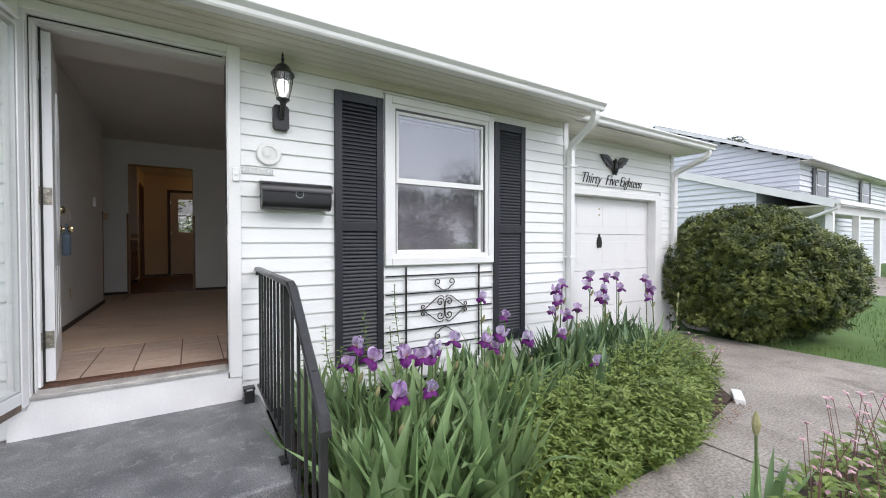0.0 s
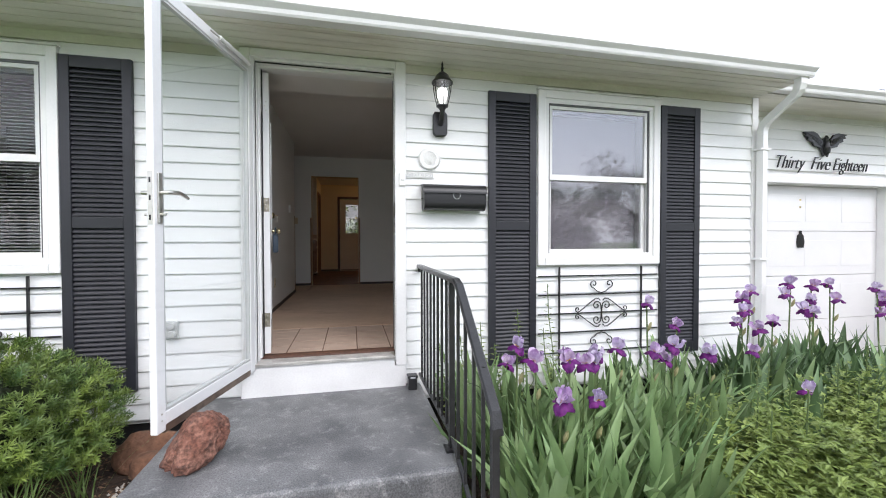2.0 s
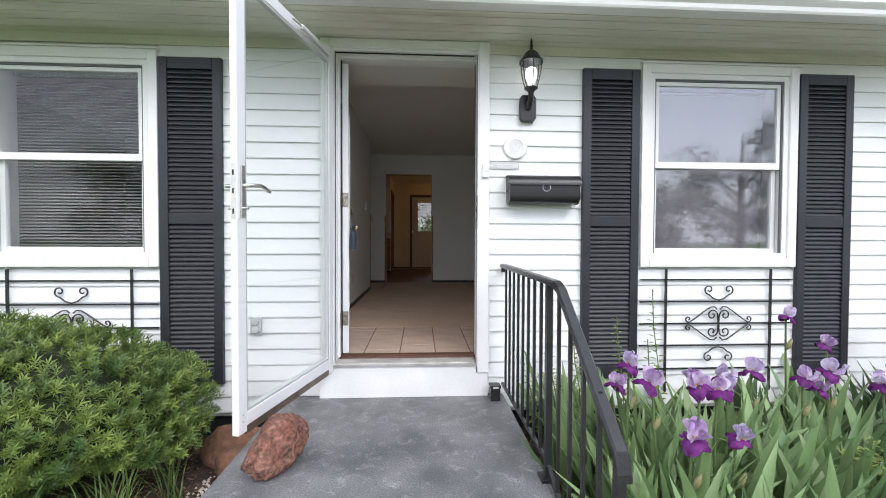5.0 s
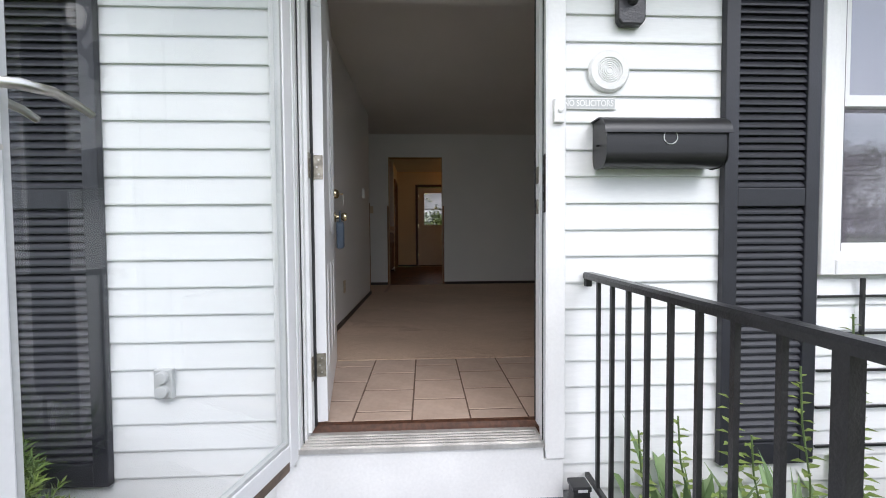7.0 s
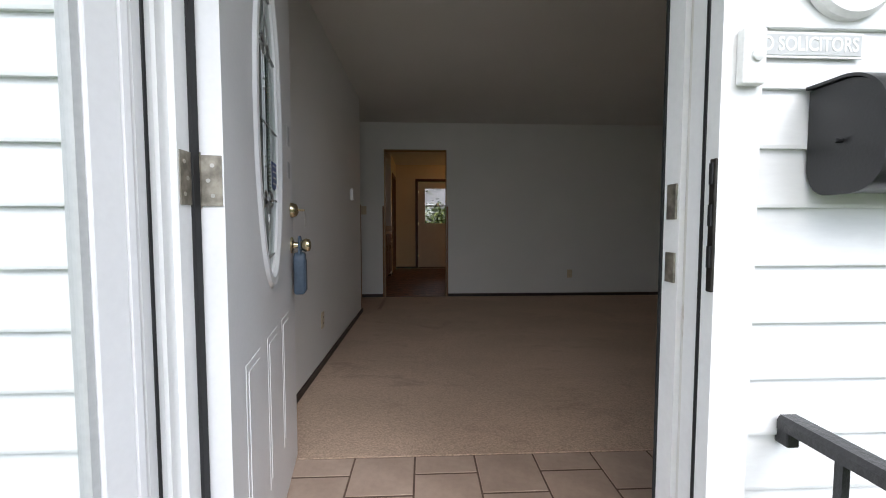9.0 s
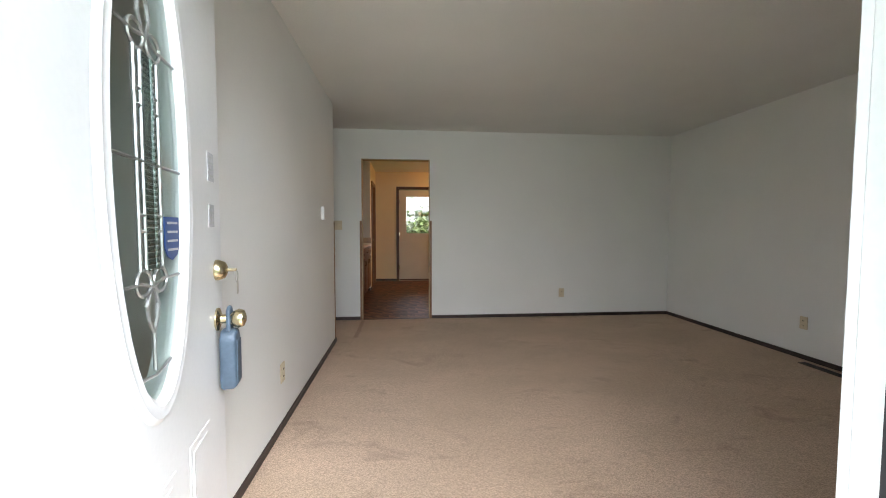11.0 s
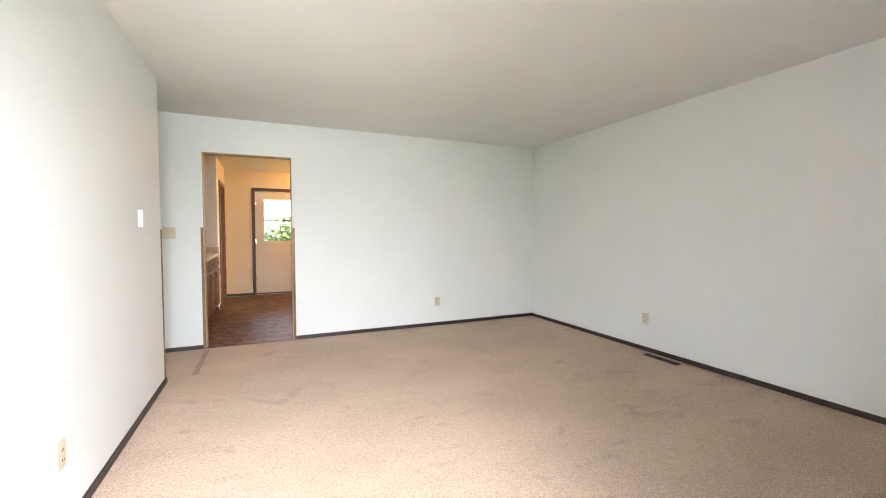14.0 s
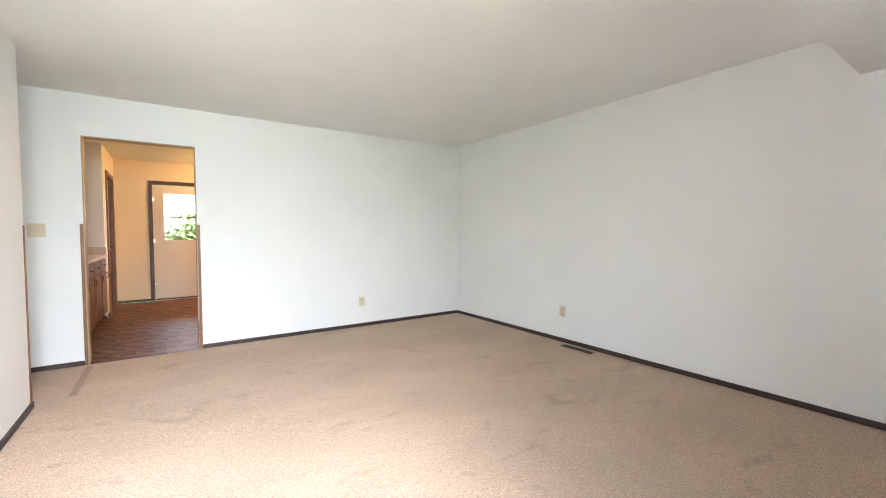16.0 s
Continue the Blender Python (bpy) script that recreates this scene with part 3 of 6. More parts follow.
def shutter(x0, first=None):
    if first:
        return copy_thing(first, pose(x0, FY, 0))
    s = thing("shutter", "black louvred plastic shutter beside a window", "shutter", (x0, FY, 0), "window shutters")
    st = 0.058
    part("stile", rounded(boxes((0, st, -0.040, -0.008, SH_Z0, SH_Z1)), 0.004), M["shutter"], s)
    part("stile", rounded(boxes((SH_W - st, SH_W, -0.040, -0.008, SH_Z0, SH_Z1)), 0.004), M["shutter"], s)
    rails = [(SH_Z0, SH_Z0 + 0.09), (1.462, 1.535), (SH_Z1 - 0.075, SH_Z1)]
    for a, b in rails:
        part("rail", rounded(boxes((st + 0.0005, SH_W - st - 0.0005, -0.038, -0.008, a, b)), 0.003), M["shutter"], s)
    part("back_panel", boxes((st, SH_W - st, -0.014, -0.010, SH_Z0 + 0.02, SH_Z1 - 0.02)), M["shutter"], s)
    louvre = finish(prism(bmesh.new(), [(-0.015, 0.022), (-0.030, 0.001), (-0.032, 0.002), (-0.032, 0.010), (-0.018, 0.030)], st, SH_W - st), "louvre", M["shutter"])
    for z0, z1 in ((SH_Z0 + 0.092, 1.460), (1.537, SH_Z1 - 0.077)):
        n = int((z1 - z0) / 0.030)
        for i in range(n):
            ob = new("louvre", louvre)
            ob.parent = s
            ob.location = (0, 0, z0 + (z1 - z0) / n * i)
    return s


shutter_1 = shutter(1.262)
shutter(2.827, shutter_1)
shutter(-1.553, shutter_1)
shutter(-3.11, shutter_1)

# ---- wrought-iron trellis under the windows ----
def spiral(cx, cz, r0, turns, start, sign, n=26):
    out = []
    for i in range(n):
        f = i / (n - 1)
        a = start + sign * f * turns * 2 * math.pi
        r = r0 * (1 - 0.78 * f)
        out.append((cx + r * math.cos(a), 0.0, cz + r * math.sin(a)))
    return out


def trellis(x0, first=None):
    if first:
        return copy_thing(first, pose(x0, FY - 0.022, 0))
    t = thing("window_trellis", "black wrought-iron scrollwork panel under a window", "trellis", (x0, FY - 0.022, 0), "window trellises")
    w = 1.12
    for x in (0.185, 0.955):
        part("post", tube(bmesh.new(), [(x, -0.006, 0.30), (x, -0.006, 1.165)], 0.009, 4, square=True), M["iron"], t)
    for z in (1.09, 0.935, 0.78, 0.625, 0.46):
        part("bar", tube(bmesh.new(), [(0.0, 0, z), (w, 0, z)], 0.007, 4, square=True), M["iron"], t)
    cx = 0.575
    for sx in (1, -1):
        def put(pts):
            part("scroll", tube(bmesh.new(), [(cx + sx * (p[0]), -0.004, p[2]) for p in pts], 0.0048, 6), M["iron"], t)
        # top and bottom pairs of curls
        for zc, up in ((0.945, 1), (0.615, -1)):
            c = spiral(0.072, zc + up * 0.075, 0.036, 1.15, radians(-90 if up > 0 else 90), up)
            put([(0.0, 0, zc), (0.04, 0, zc + up * 0.012)] + [(p[0], 0, p[2]) for p in c])
        # heart-like middle
        for up in (1, -1):
            c1 = spiral(0.046, 0.78 + up * 0.058, 0.040, 1.2, radians(180), -up)
            put([(0.002, 0, 0.78)] + c1)
            curve = [(0.012, 0, 0.78 + up * 0.10), (0.03, 0, 0.78 + up * 0.118), (0.06, 0, 0.78 + up * 0.115), (0.10, 0, 0.78 + up * 0.09), (0.16, 0, 0.78 + up * 0.045), (0.20, 0, 0.78 + up * 0.018)]
            put(curve + spiral(0.222, 0.78 + up * 0.032, 0.024, 1.1, radians(-130 * up), up))
    return t


trel = trellis(1.685)
trellis(-2.69, trel)

# ---- front doorway: casing, threshold, open storm door, open front door ----
M["riser"] = material("scuffed_white_paint", (0.78, 0.78, 0.77), 0.45, var=0.04, scale=4, fine=0.03, stain=((0.45, 0.43, 0.40), 14, 0.66, 0.74, 0.5))
M["aged_nickel"] = material("aged_nickel", (0.33, 0.30, 0.25), 0.45, 0.8, var=0.3, scale=40)
dw = thing("door_frame", "white painted entrance door frame with weather strips", "door frame", kind="structure")
for x0, x1 in ((CAS_L, -0.447), (0.536, CAS_R)):
    part("casing", rounded(boxes((x0, x1, 2.565, FY + 0.02, 0.46, 2.69)), 0.005), M["trim"], dw)
part("casing", rounded(boxes((-0.447, 0.536, 2.565, FY + 0.02, 2.635, 2.69)), 0.005), M["trim"], dw)
part("storm_frame", boxes((-0.447, -0.425, 2.585, FY + 0.01, 0.50, 2.634), (0.530, 0.5355, 2.555, FY + 0.01, 0.50, 2.634), (-0.424, 0.5295, 2.585, FY + 0.01, 2.615, 2.634)), M["trim"], dw)
part("weather_strip", boxes((-0.424, -0.421, 2.604, 2.610, 0.50, 2.61), (0.527, 0.5298, 2.585, 2.591, 0.50, 2.61), (-0.42, 0.51, 2.60, 2.612, 2.609, 2.613)), M["rubber"], dw)
jamb_worn = material("worn_jamb_paint", (0.74, 0.73, 0.69), 0.5, scale=5, second=(0.66, 0.64, 0.58), bump=0.15, bump_scale=30, fine=0.05, stain=((0.26, 0.15, 0.08), 9, 0.63, 0.72, 0.7))
part("jamb", boxes((-0.435, -0.418, 2.632, 2.80, 0.50, 2.634)), M["trim"], dw)
part("jamb", boxes((0.546, 0.5995, 2.6305, 2.722, 0.50, 2.634)), jamb_worn, dw, "chipped white jamb")
part("head_jamb", boxes((-0.418, 0.5455, 2.632, 2.80, 2.614, 2.634)), M["trim"], dw)
part("door_stop", boxes((-0.418, -0.405, 2.66, 2.715, 0.55, 2.614), (0.534, 0.5455, 2.66, 2.715, 0.55, 2.614), (-0.404, 0.533, 2.66, 2.715, 2.60, 2.6135)), M["trim"], dw)
part("weather_strip", boxes((-0.405, -0.398, 2.699, 2.720, 0.555, 2.60), (0.530, 0.5335, 2.709, 2.716, 0.555, 2.60)), M["rubber"], dw)
inner = boxes((0.6005, 0.66, 2.801, 2.815, 0.55, 2.68), (-0.50, -0.4355, 2.801, 2.815, 0.55, 2.68), (-0.4355, 0.600, 2.801, 2.815, 2.636, 2.68))
part("inner_casing", inner, M["trim"], dw)
for zc, h, mat in ((1.565, 0.24, "darkwood"),):
    pl = part("strike_plate", rounded(boxes((0.5245, 0.5298, 2.5535, 2.568, 1.44, 1.665)), 0.002), material("aged_bronze", (0.05, 0.045, 0.04), 0.4, 0.8, var=0.3, scale=30), dw, "dark bronze storm door strike plate")
    for z in (1.50, 1.57, 1.64):
        part("slot", boxes((0.5215, 0.5243, 2.557, 2.5645, z - 0.018, z + 0.018)), M["rubber"], pl)
for z, h in ((1.60, 0.07), (1.47, 0.06)):
    part("strike_plate", rounded(boxes((0.5295, 0.5335, 2.665, 2.695, z - h / 2, z + h / 2)), 0.0015), M["aged_nickel"], dw, "worn metal strike plate")
part("riser_board", rounded(prism(bmesh.new(), [(-0.525, 0.295), (0.61, 0.295), (0.61, 0.458), (0.5295, 0.458), (0.5295, 0.511), (-0.4465, 0.511), (-0.4465, 0.458), (-0.525, 0.458)], 2.574, FY + 0.012, "y"), 0.004), M["riser"], dw, "scuffed white riser board")
th = thing("threshold", "ribbed aluminium door threshold with dark rubber edge", "threshold", kind="structure")
part("sill_plate", boxes((-0.446, 0.529, 2.562, 2.70, 0.512, 0.530)), M["sill"], th)
for i in range(5):
    part("rib", boxes((-0.44, 0.515, 2.572 + i * 0.022, 2.580 + i * 0.022, 0.530, 0.536)), M["sill"], th)
part("saddle", prism(bmesh.new(), [(2.69, 0.50), (2.70, 0.540), (2.715, 0.552), (2.738, 0.556), (2.738, 0.46), (2.69, 0.46)], -0.418, 0.546), M["darkwood"], th, "dark wooden saddle")

# storm door, swung out
sd = thing("storm_door", "white full-glass storm door standing wide open", "door")
sd.matrix_world = pose(-0.447, 2.57, 0.515, 0, 0, math.degrees(math.atan2(-0.912, -0.222)))
SW, SHH = 0.93, 2.06
for u0, u1 in ((0.0, 0.055), (SW - 0.058, SW)):
    part("stile", rounded(boxes((u0, u1, -0.017, 0.017, -0.025, SHH)), 0.004), M["door"], sd)
part("top_rail", rounded(boxes((0.0555, SW - 0.0585, -0.016, 0.016, SHH - 0.06, SHH)), 0.004), M["door"], sd)
part("bottom_rail", rounded(boxes((0.0555, SW - 0.0585, -0.016, 0.016, 0.0, 0.062)), 0.004), M["door"], sd)
part("glazing_bead", boxes((0.056, 0.068, -0.012, 0.012, 0.063, SHH - 0.061), (SW - 0.07, SW - 0.059, -0.012, 0.012, 0.063, SHH - 0.061),
                           (0.069, SW - 0.071, -0.012, 0.012, 0.063, 0.075), (0.069, SW - 0.071, -0.012, 0.012, SHH - 0.073, SHH - 0.061)), M["grey_plastic"], sd)
pn = part("pane", boxes((0.066, SW - 0.068, -0.003, 0.003, 0.072, SHH - 0.07)), M["storm_glass"], sd)
pn.visible_shadow = False
part("sweep", boxes((0.056, SW - 0.059, -0.012, 0.012, -0.038, -0.001)), material("bronze_sweep", (0.14, 0.10, 0.075), 0.5, 0.3, var=0.3, scale=20), sd, "brown bottom sweep")
for side in (1, -1):
    esc = part("escutcheon", rounded(boxes((SW - 0.045, SW - 0.018, side * 0.017, side * 0.026, 0.945, 1.175)), 0.003), M["nickel"], sd, "satin nickel lever plate")
    hb = tube(bmesh.new(), [(SW - 0.032, side * 0.02, 1.085), (SW - 0.032, side * 0.06, 1.085), (SW - 0.05, side * 0.068, 1.088), (SW - 0.10, side * 0.066, 1.092), (SW - 0.14, side * 0.064, 1.082), (SW - 0.165, side * 0.066, 1.07)],
              [0.009, 0.009, 0.010, 0.009, 0.008, 0.007], 10)
    part("lever", hb, M["nickel"], esc, smooth=True)
    part("thumb_turn", tube(bmesh.new(), [(SW - 0.032, side * 0.02, 0.985), (SW - 0.032, side * 0.05, 0.985)], 0.006, 8), M["nickel"], esc)
lp = part("latch_plate", boxes((SW + 0.0005, SW + 0.003, -0.010, 0.010, 0.94, 1.18)), M["nickel"], sd, "nickel latch plate on the door edge")
for z in (0.97, 1.06, 1.14):
    part("latch_slot", boxes((SW + 0.0032, SW + 0.0038, -0.004, 0.004, z - 0.012, z + 0.012)), M["rubber"], lp)
for z in (0.03, 0.06):
    part("screw", lathe(bmesh.new(), [(0.004, 0), (0.004, 0.002)], (SW - 0.03, 0.017, z), 8, "y"), M["nickel"], sd)
part("closer", tube(bmesh.new(), [(0.08, 0.035, SHH - 0.03), (0.42, 0.035, SHH - 0.03)], 0.013, 10), M["door"], sd, smooth=True)
part("closer_rod", tube(bmesh.new(), [(0.42, 0.035, SHH - 0.03), (0.50, 0.03, SHH - 0.03)], 0.005, 8), M["nickel"], sd)
part("hinge_rail", boxes((-0.012, -0.0005, -0.02, 0.02, 0, SHH)), M["door"], sd)

# front door, swung in
fd = thing("front_door", "white panelled front door with oval leaded glass, open", "door")
fd.matrix_world = pose(-0.359, 2.735, FZ + 0.012, 0, 0, math.degrees(math.atan2(0.892, -0.151)))
DW, DH, DT = 0.91, 2.03, 0.044
OU, OH, OA, OB = 0.453, 1.30, 0.157, 0.46
PY = 0.008
# slab with an oval hole: rings from the oval to the rectangle
slab = bmesh.new()
N = 64
def oval(a, b, y):
    return [slab.verts.new((OU + a * math.cos(2 * math.pi * k / N), y, OH + b * math.sin(2 * math.pi * k / N))) for k in range(N)]
def edge_ring(y):
    out = []
    for k in range(N):
        c, s = math.cos(2 * math.pi * k / N), math.sin(2 * math.pi * k / N)
        m = min(((DW - OU) / c if c > 1e-6 else OU / -c if c < -1e-6 else 9), ((DH - OH) / s if s > 1e-6 else OH / -s if s < -1e-6 else 9))
        out.append(slab.verts.new((OU + m * c, y, OH + m * s)))
    return out
rings = [edge_ring(0), oval(OA, OB, 0), oval(OA, OB, DT), edge_ring(DT)]
for a, b in zip(rings, rings[1:] + rings[:1]):
    for k in range(N):
        slab.faces.new((a[k], a[(k + 1) % N], b[(k + 1) % N], b[k]))
for c in ((0, 0), (DW, 0), (0, DH), (DW, DH)):
    near = [[min(r, key=lambda v: (v.co.x - c[0]) ** 2 + (v.co.z - c[1]) ** 2)] for r in (rings[0], rings[3])]
    for v in near:
        v[0].co.x, v[0].co.z = c
part("slab", slab, M["door"], fd)


def oval_ring(a0, a1, y0, y1, mat, name, parent, label=""):
    bm = bmesh.new()
    prof = [(a0, y0), (a0 + (a1 - a0) * 0.3, y1), (a0 + (a1 - a0) * 0.55, y1 * 0.75), (a0 + (a1 - a0) * 0.75, y1 * 0.95), (a1, y0)]
    rr = [[bm.verts.new((OU + (OA + e) * math.cos(2 * math.pi * k / N), y, OH + (OB + e) * math.sin(2 * math.pi * k / N))) for k in range(N)] for e, y in prof]
    for p, q in zip(rr, rr[1:]):
        for k in range(N):
            bm.faces.new((p[k], p[(k + 1) % N], q[(k + 1) % N], q[k]))
    return part(name, bm, mat, parent, label, True)


oval_ring(-0.004, 0.045, -0.001, -0.010, M["door"], "oval_moulding", fd)
ribbed = glass("leaded_glass", (0.62, 0.70, 0.67), 0.16, 0.10)
gp = bmesh.new()
c0 = gp.verts.new((OU, PY, OH))
rim = [gp.verts.new((OU + OA * math.cos(2 * math.pi * k / N), PY, OH + OB * math.sin(2 * math.pi * k / N))) for k in range(N)]
for k in range(N):
    gp.faces.new((c0, rim[k], rim[(k + 1) % N]))
pane = part("oval_pane", gp, ribbed, fd, "frosted ribbed leaded glass")
lead = material("lead_came", (0.42, 0.43, 0.42), 0.35, 0.7, var=0.2)
def came(pts):
    part("came", tube(bmesh.new(), [(OU + u, PY - 0.0015, OH + v) for u, v in pts], 0.0035, 6), lead, pane)
def edge(v):
    return OA * math.sqrt(max(0, 1 - (v / OB) ** 2))
for u in (-0.048, -0.024, 0.024, 0.048):
    came([(u, -0.205), (u, 0.205)])
came([(-edge(0), 0), (edge(0), 0)])
for s_ in (1, -1):
    v = s_ * 0.226
    came([(-edge(v), v), (-0.05, v), (0, v + s_ * 0.01), (0.05, v), (edge(v), v)])
    for sx in (1, -1):
        came([(sx * (0.036 + 0.030 * math.cos(a)), v + s_ * 0.024 * math.sin(a)) for a in [i * math.pi / 7 for i in range(15)]])
        came([(0, v), (sx * 0.024, v + s_ * 0.045), (sx * 0.018, v + s_ * 0.075), (0, v + s_ * 0.10)])
        came([(sx * 0.048, -0.10 * s_), (sx * 0.024, -0.10 * s_)])
        came([(sx * 0.048, -0.13 * s_), (sx * 0.024, -0.13 * s_)])
    came([(0, v + s_ * 0.10), (0, s_ * 0.40)])
    came([(-edge(s_ * 0.40), s_ * 0.40), (0, s_ * 0.41), (edge(s_ * 0.40), s_ * 0.40)])
bevel_strip = bmesh.new()
for k in range(34):
    tube(bevel_strip, [(OU - 0.021, PY - 0.003, OH - 0.20 + k * 0.012), (OU + 0.021, PY - 0.003, OH - 0.20 + k * 0.012)], 0.0055, 6)
part("ribbed_strip", bevel_strip, ribbed, pane, "ribbed glass strip")
stick = part("alarm_sticker", prism(bmesh.new(), [(0.062, -0.165), (0.062, -0.10), (0.140, -0.10), (0.140, -0.165), (0.127, -0.183), (0.101, -0.192), (0.075, -0.183)], -0.003, -0.001, "y"), M["blue"], pane, "blue shield sticker")
stick.location = (OU, PY, OH)
for i in range(4):
    part("bar", boxes((OU + 0.074, OU + 0.129, PY - 0.0042, PY - 0.0034, OH - 0.115 - i * 0.019, OH - 0.110 - i * 0.019)), M["paper"], pane)
# lower raised panels and side panels
for u0, u1, v0, v1 in ((0.12, 0.27, 0.2, 0.66), (0.36, 0.51, 0.2, 0.66), (0.60, 0.75, 0.2, 0.66)):
    pb = bmesh.new()
    box(pb, u0, u1, -0.0012, 0.0005, v0, v1)
    box(pb, u0 + 0.022, u1 - 0.022, -0.0026, -0.001, v0 + 0.022, v1 - 0.022)
    part("raised_panel", pb, M["door"], fd)
for u0, u1, v0, v1 in ((0.795, 0.849, 1.306, 1.384), (0.795, 0.845, 1.179, 1.242)):
    nt = part("notice", boxes((u0, u1, -0.0018, -0.0004, v0, v1)), M["paper"], fd, "small printed notice")
    for k in range(4):
        v = v0 + (v1 - v0) * (0.15 + 0.22 * k)
        part("print_line", boxes((u0 + 0.006, u1 - 0.006 - 0.008 * (k % 2), -0.0026, -0.0019, v, v + 0.006)), M["grey_plastic"], nt)
db = part("deadbolt", lathe(bmesh.new(), [(0.030, -0.001), (0.030, -0.008), (0.024, -0.024), (0.013, -0.03)], (0.852, 0, 1.055), 20, "y"), M["brass"], fd, "brass deadbolt", True)
part("key", tube(bmesh.new(), [(0.852, -0.03, 1.055), (0.852, -0.055, 1.055)], 0.005, 6), M["brass"], db)
ringk = [(0.852 + 0.016 * math.cos(a), -0.055, 1.036 + 0.016 * math.sin(a)) for a in [i * math.pi / 8 for i in range(17)]]
part("key_ring", tube(bmesh.new(), ringk, 0.0012, 5), M["nickel"], db)
part("key", boxes((0.845, 0.859, -0.058, -0.056, 0.985, 1.022)), M["nickel"], db)
kn = part("knob", lathe(bmesh.new(), [(0.033, -0.001), (0.033, -0.006), (0.014, -0.012), (0.011, -0.035), (0.022, -0.045), (0.028, -0.058), (0.024, -0.072), (0.010, -0.078)], (0.850, 0, 0.912), 24, "y"), M["brass"], fd, "brass door knob", True)
lb = thing("lockbox", "blue-grey key lockbox hanging from the door knob", "lockbox", (0, 0, 0))
lb.matrix_world = fd.matrix_world @ Matrix.Translation((0.850, -0.034, 0.925)) @ Matrix.Scale(0.9, 4)
shk = [(0.018 * math.cos(a), 0, 0.005 + 0.018 * math.sin(a)) for a in [math.pi * i / 10 for i in range(11)]]
part("shackle", tube(bmesh.new(), [(0.018, 0, -0.06)] + shk + [(-0.018, 0, -0.06)], 0.0065, 8), M["lockbox"], lb, smooth=True)
bb = bmesh.new()
prism(bb, [(-0.034, -0.235), (0.034, -0.235), (0.037, -0.225), (0.037, -0.075), (0.025, -0.052), (0.012, -0.046), (-0.012, -0.046), (-0.025, -0.052), (-0.037, -0.075), (-0.037, -0.225)], -0.024, 0.026, "y")
part("body", rounded(bb, 0.011, 3), M["lockbox"], lb, smooth=True)
part("cover", rounded(boxes((-0.026, 0.026, -0.027, -0.0235, -0.222, -0.082)), 0.0015), M["lockbox"], lb)
# hinges
for z, c in ((0.245, "aged_nickel"), (1.08, "aged_nickel"), (1.79, "door")):
    h = part("hinge", boxes((0.0, 0.0025, 0.003, 0.040, z - 0.05, z + 0.05)), M[c], fd, "worn metal butt hinge")
    h.matrix_basis = Matrix.Translation((-0.003, 0, 0))
    jl = part("hinge_leaf", boxes((-0.4045, -0.4022, 2.664, 2.6985, FZ + z - 0.038, FZ + z + 0.062)), M[c], dw, "worn metal hinge leaf")
    for k in (-0.03, 0.0, 0.03):
        part("screw", lathe(bmesh.new(), [(0.0042, -0.4021), (0.0042, -0.4012)], (0, 2.676 + 0.01 * (k == 0), FZ + 0.012 + z + k), 8, "x"), M["nickel"], jl)
    part("hinge_pin", tube(bmesh.new(), [(-0.002, 0.046, z - 0.055), (-0.002, 0.046, z + 0.055)], 0.0065, 10), M[c], h, smooth=True)
    for k in (-0.03, 0.0, 0.03):
        part("screw", lathe(bmesh.new(), [(0.0042, -0.0005), (0.0042, -0.0015)], (0.0, 0.02 + 0.008 * (k == 0), z + k), 8, "x"), M["nickel"], h)
# old door chain fitting near the top of the edge
part("closer_arm", tube(bmesh.new(), [(0.03, DT + 0.012, 1.62), (0.03, DT + 0.012, 2.0)], 0.012, 8), M["rubber"], fd, "black closer tube")

# ---- small things on the facade ----
wl_t = thing("wall_lantern", "black coach lantern with clear glass, lit bulb", "wall lamp", (0.875, FY - 0.012, 2.26))
part("wall_plate", rounded(prism(bmesh.new(), [(-0.055, -0.07), (-0.04, -0.09), (0.04, -0.09), (0.055, -0.07), (0.055, 0.07), (0.04, 0.09), (-0.04, 0.09), (-0.055, 0.07)], -0.035, 0.0, "y"), 0.006), M["iron"], wl_t)
part("arm", tube(bmesh.new(), [(0, -0.03, 0.0), (0, -0.075, 0.02), (0, -0.10, 0.06), (0, -0.10, 0.085)], [0.022, 0.02, 0.018, 0.02], 10), M["iron"], wl_t, smooth=True)
part("cup", lathe(bmesh.new(), [(0.018, 0.075), (0.024, 0.09), (0.045, 0.105), (0.045, 0.112), (0.02, 0.112)], (0, -0.10, 0), 16), M["iron"], wl_t, smooth=True)
part("roof", lathe(bmesh.new(), [(0.080, 0.275), (0.078, 0.285), (0.060, 0.305), (0.045, 0.335), (0.025, 0.352), (0.014, 0.357), (0.008, 0.37), (0.011, 0.385), (0.006, 0.40), (0.009, 0.41), (0.002, 0.435)], (0, -0.10, 0), 12), M["iron"], wl_t, smooth=True)
lg = part("lantern_glass", lathe(bmesh.new(), [(0.036, 0.113), (0.050, 0.16), (0.062, 0.22), (0.066, 0.274), (0.062, 0.274), (0.058, 0.22), (0.046, 0.16), (0.033, 0.114)], (0, -0.10, 0), 12), M["glass"], wl_t, "clear bevelled glass")
lg.visible_shadow = False
for k in range(6):
    a = math.pi / 3 * k + 0.5
    part("rib", tube(bmesh.new(), [(r * math.cos(a), -0.10 + r * math.sin(a), z) for r, z in ((0.040, 0.112), (0.054, 0.16), (0.066, 0.22), (0.070, 0.276))], 0.0035, 5), M["iron"], wl_t)
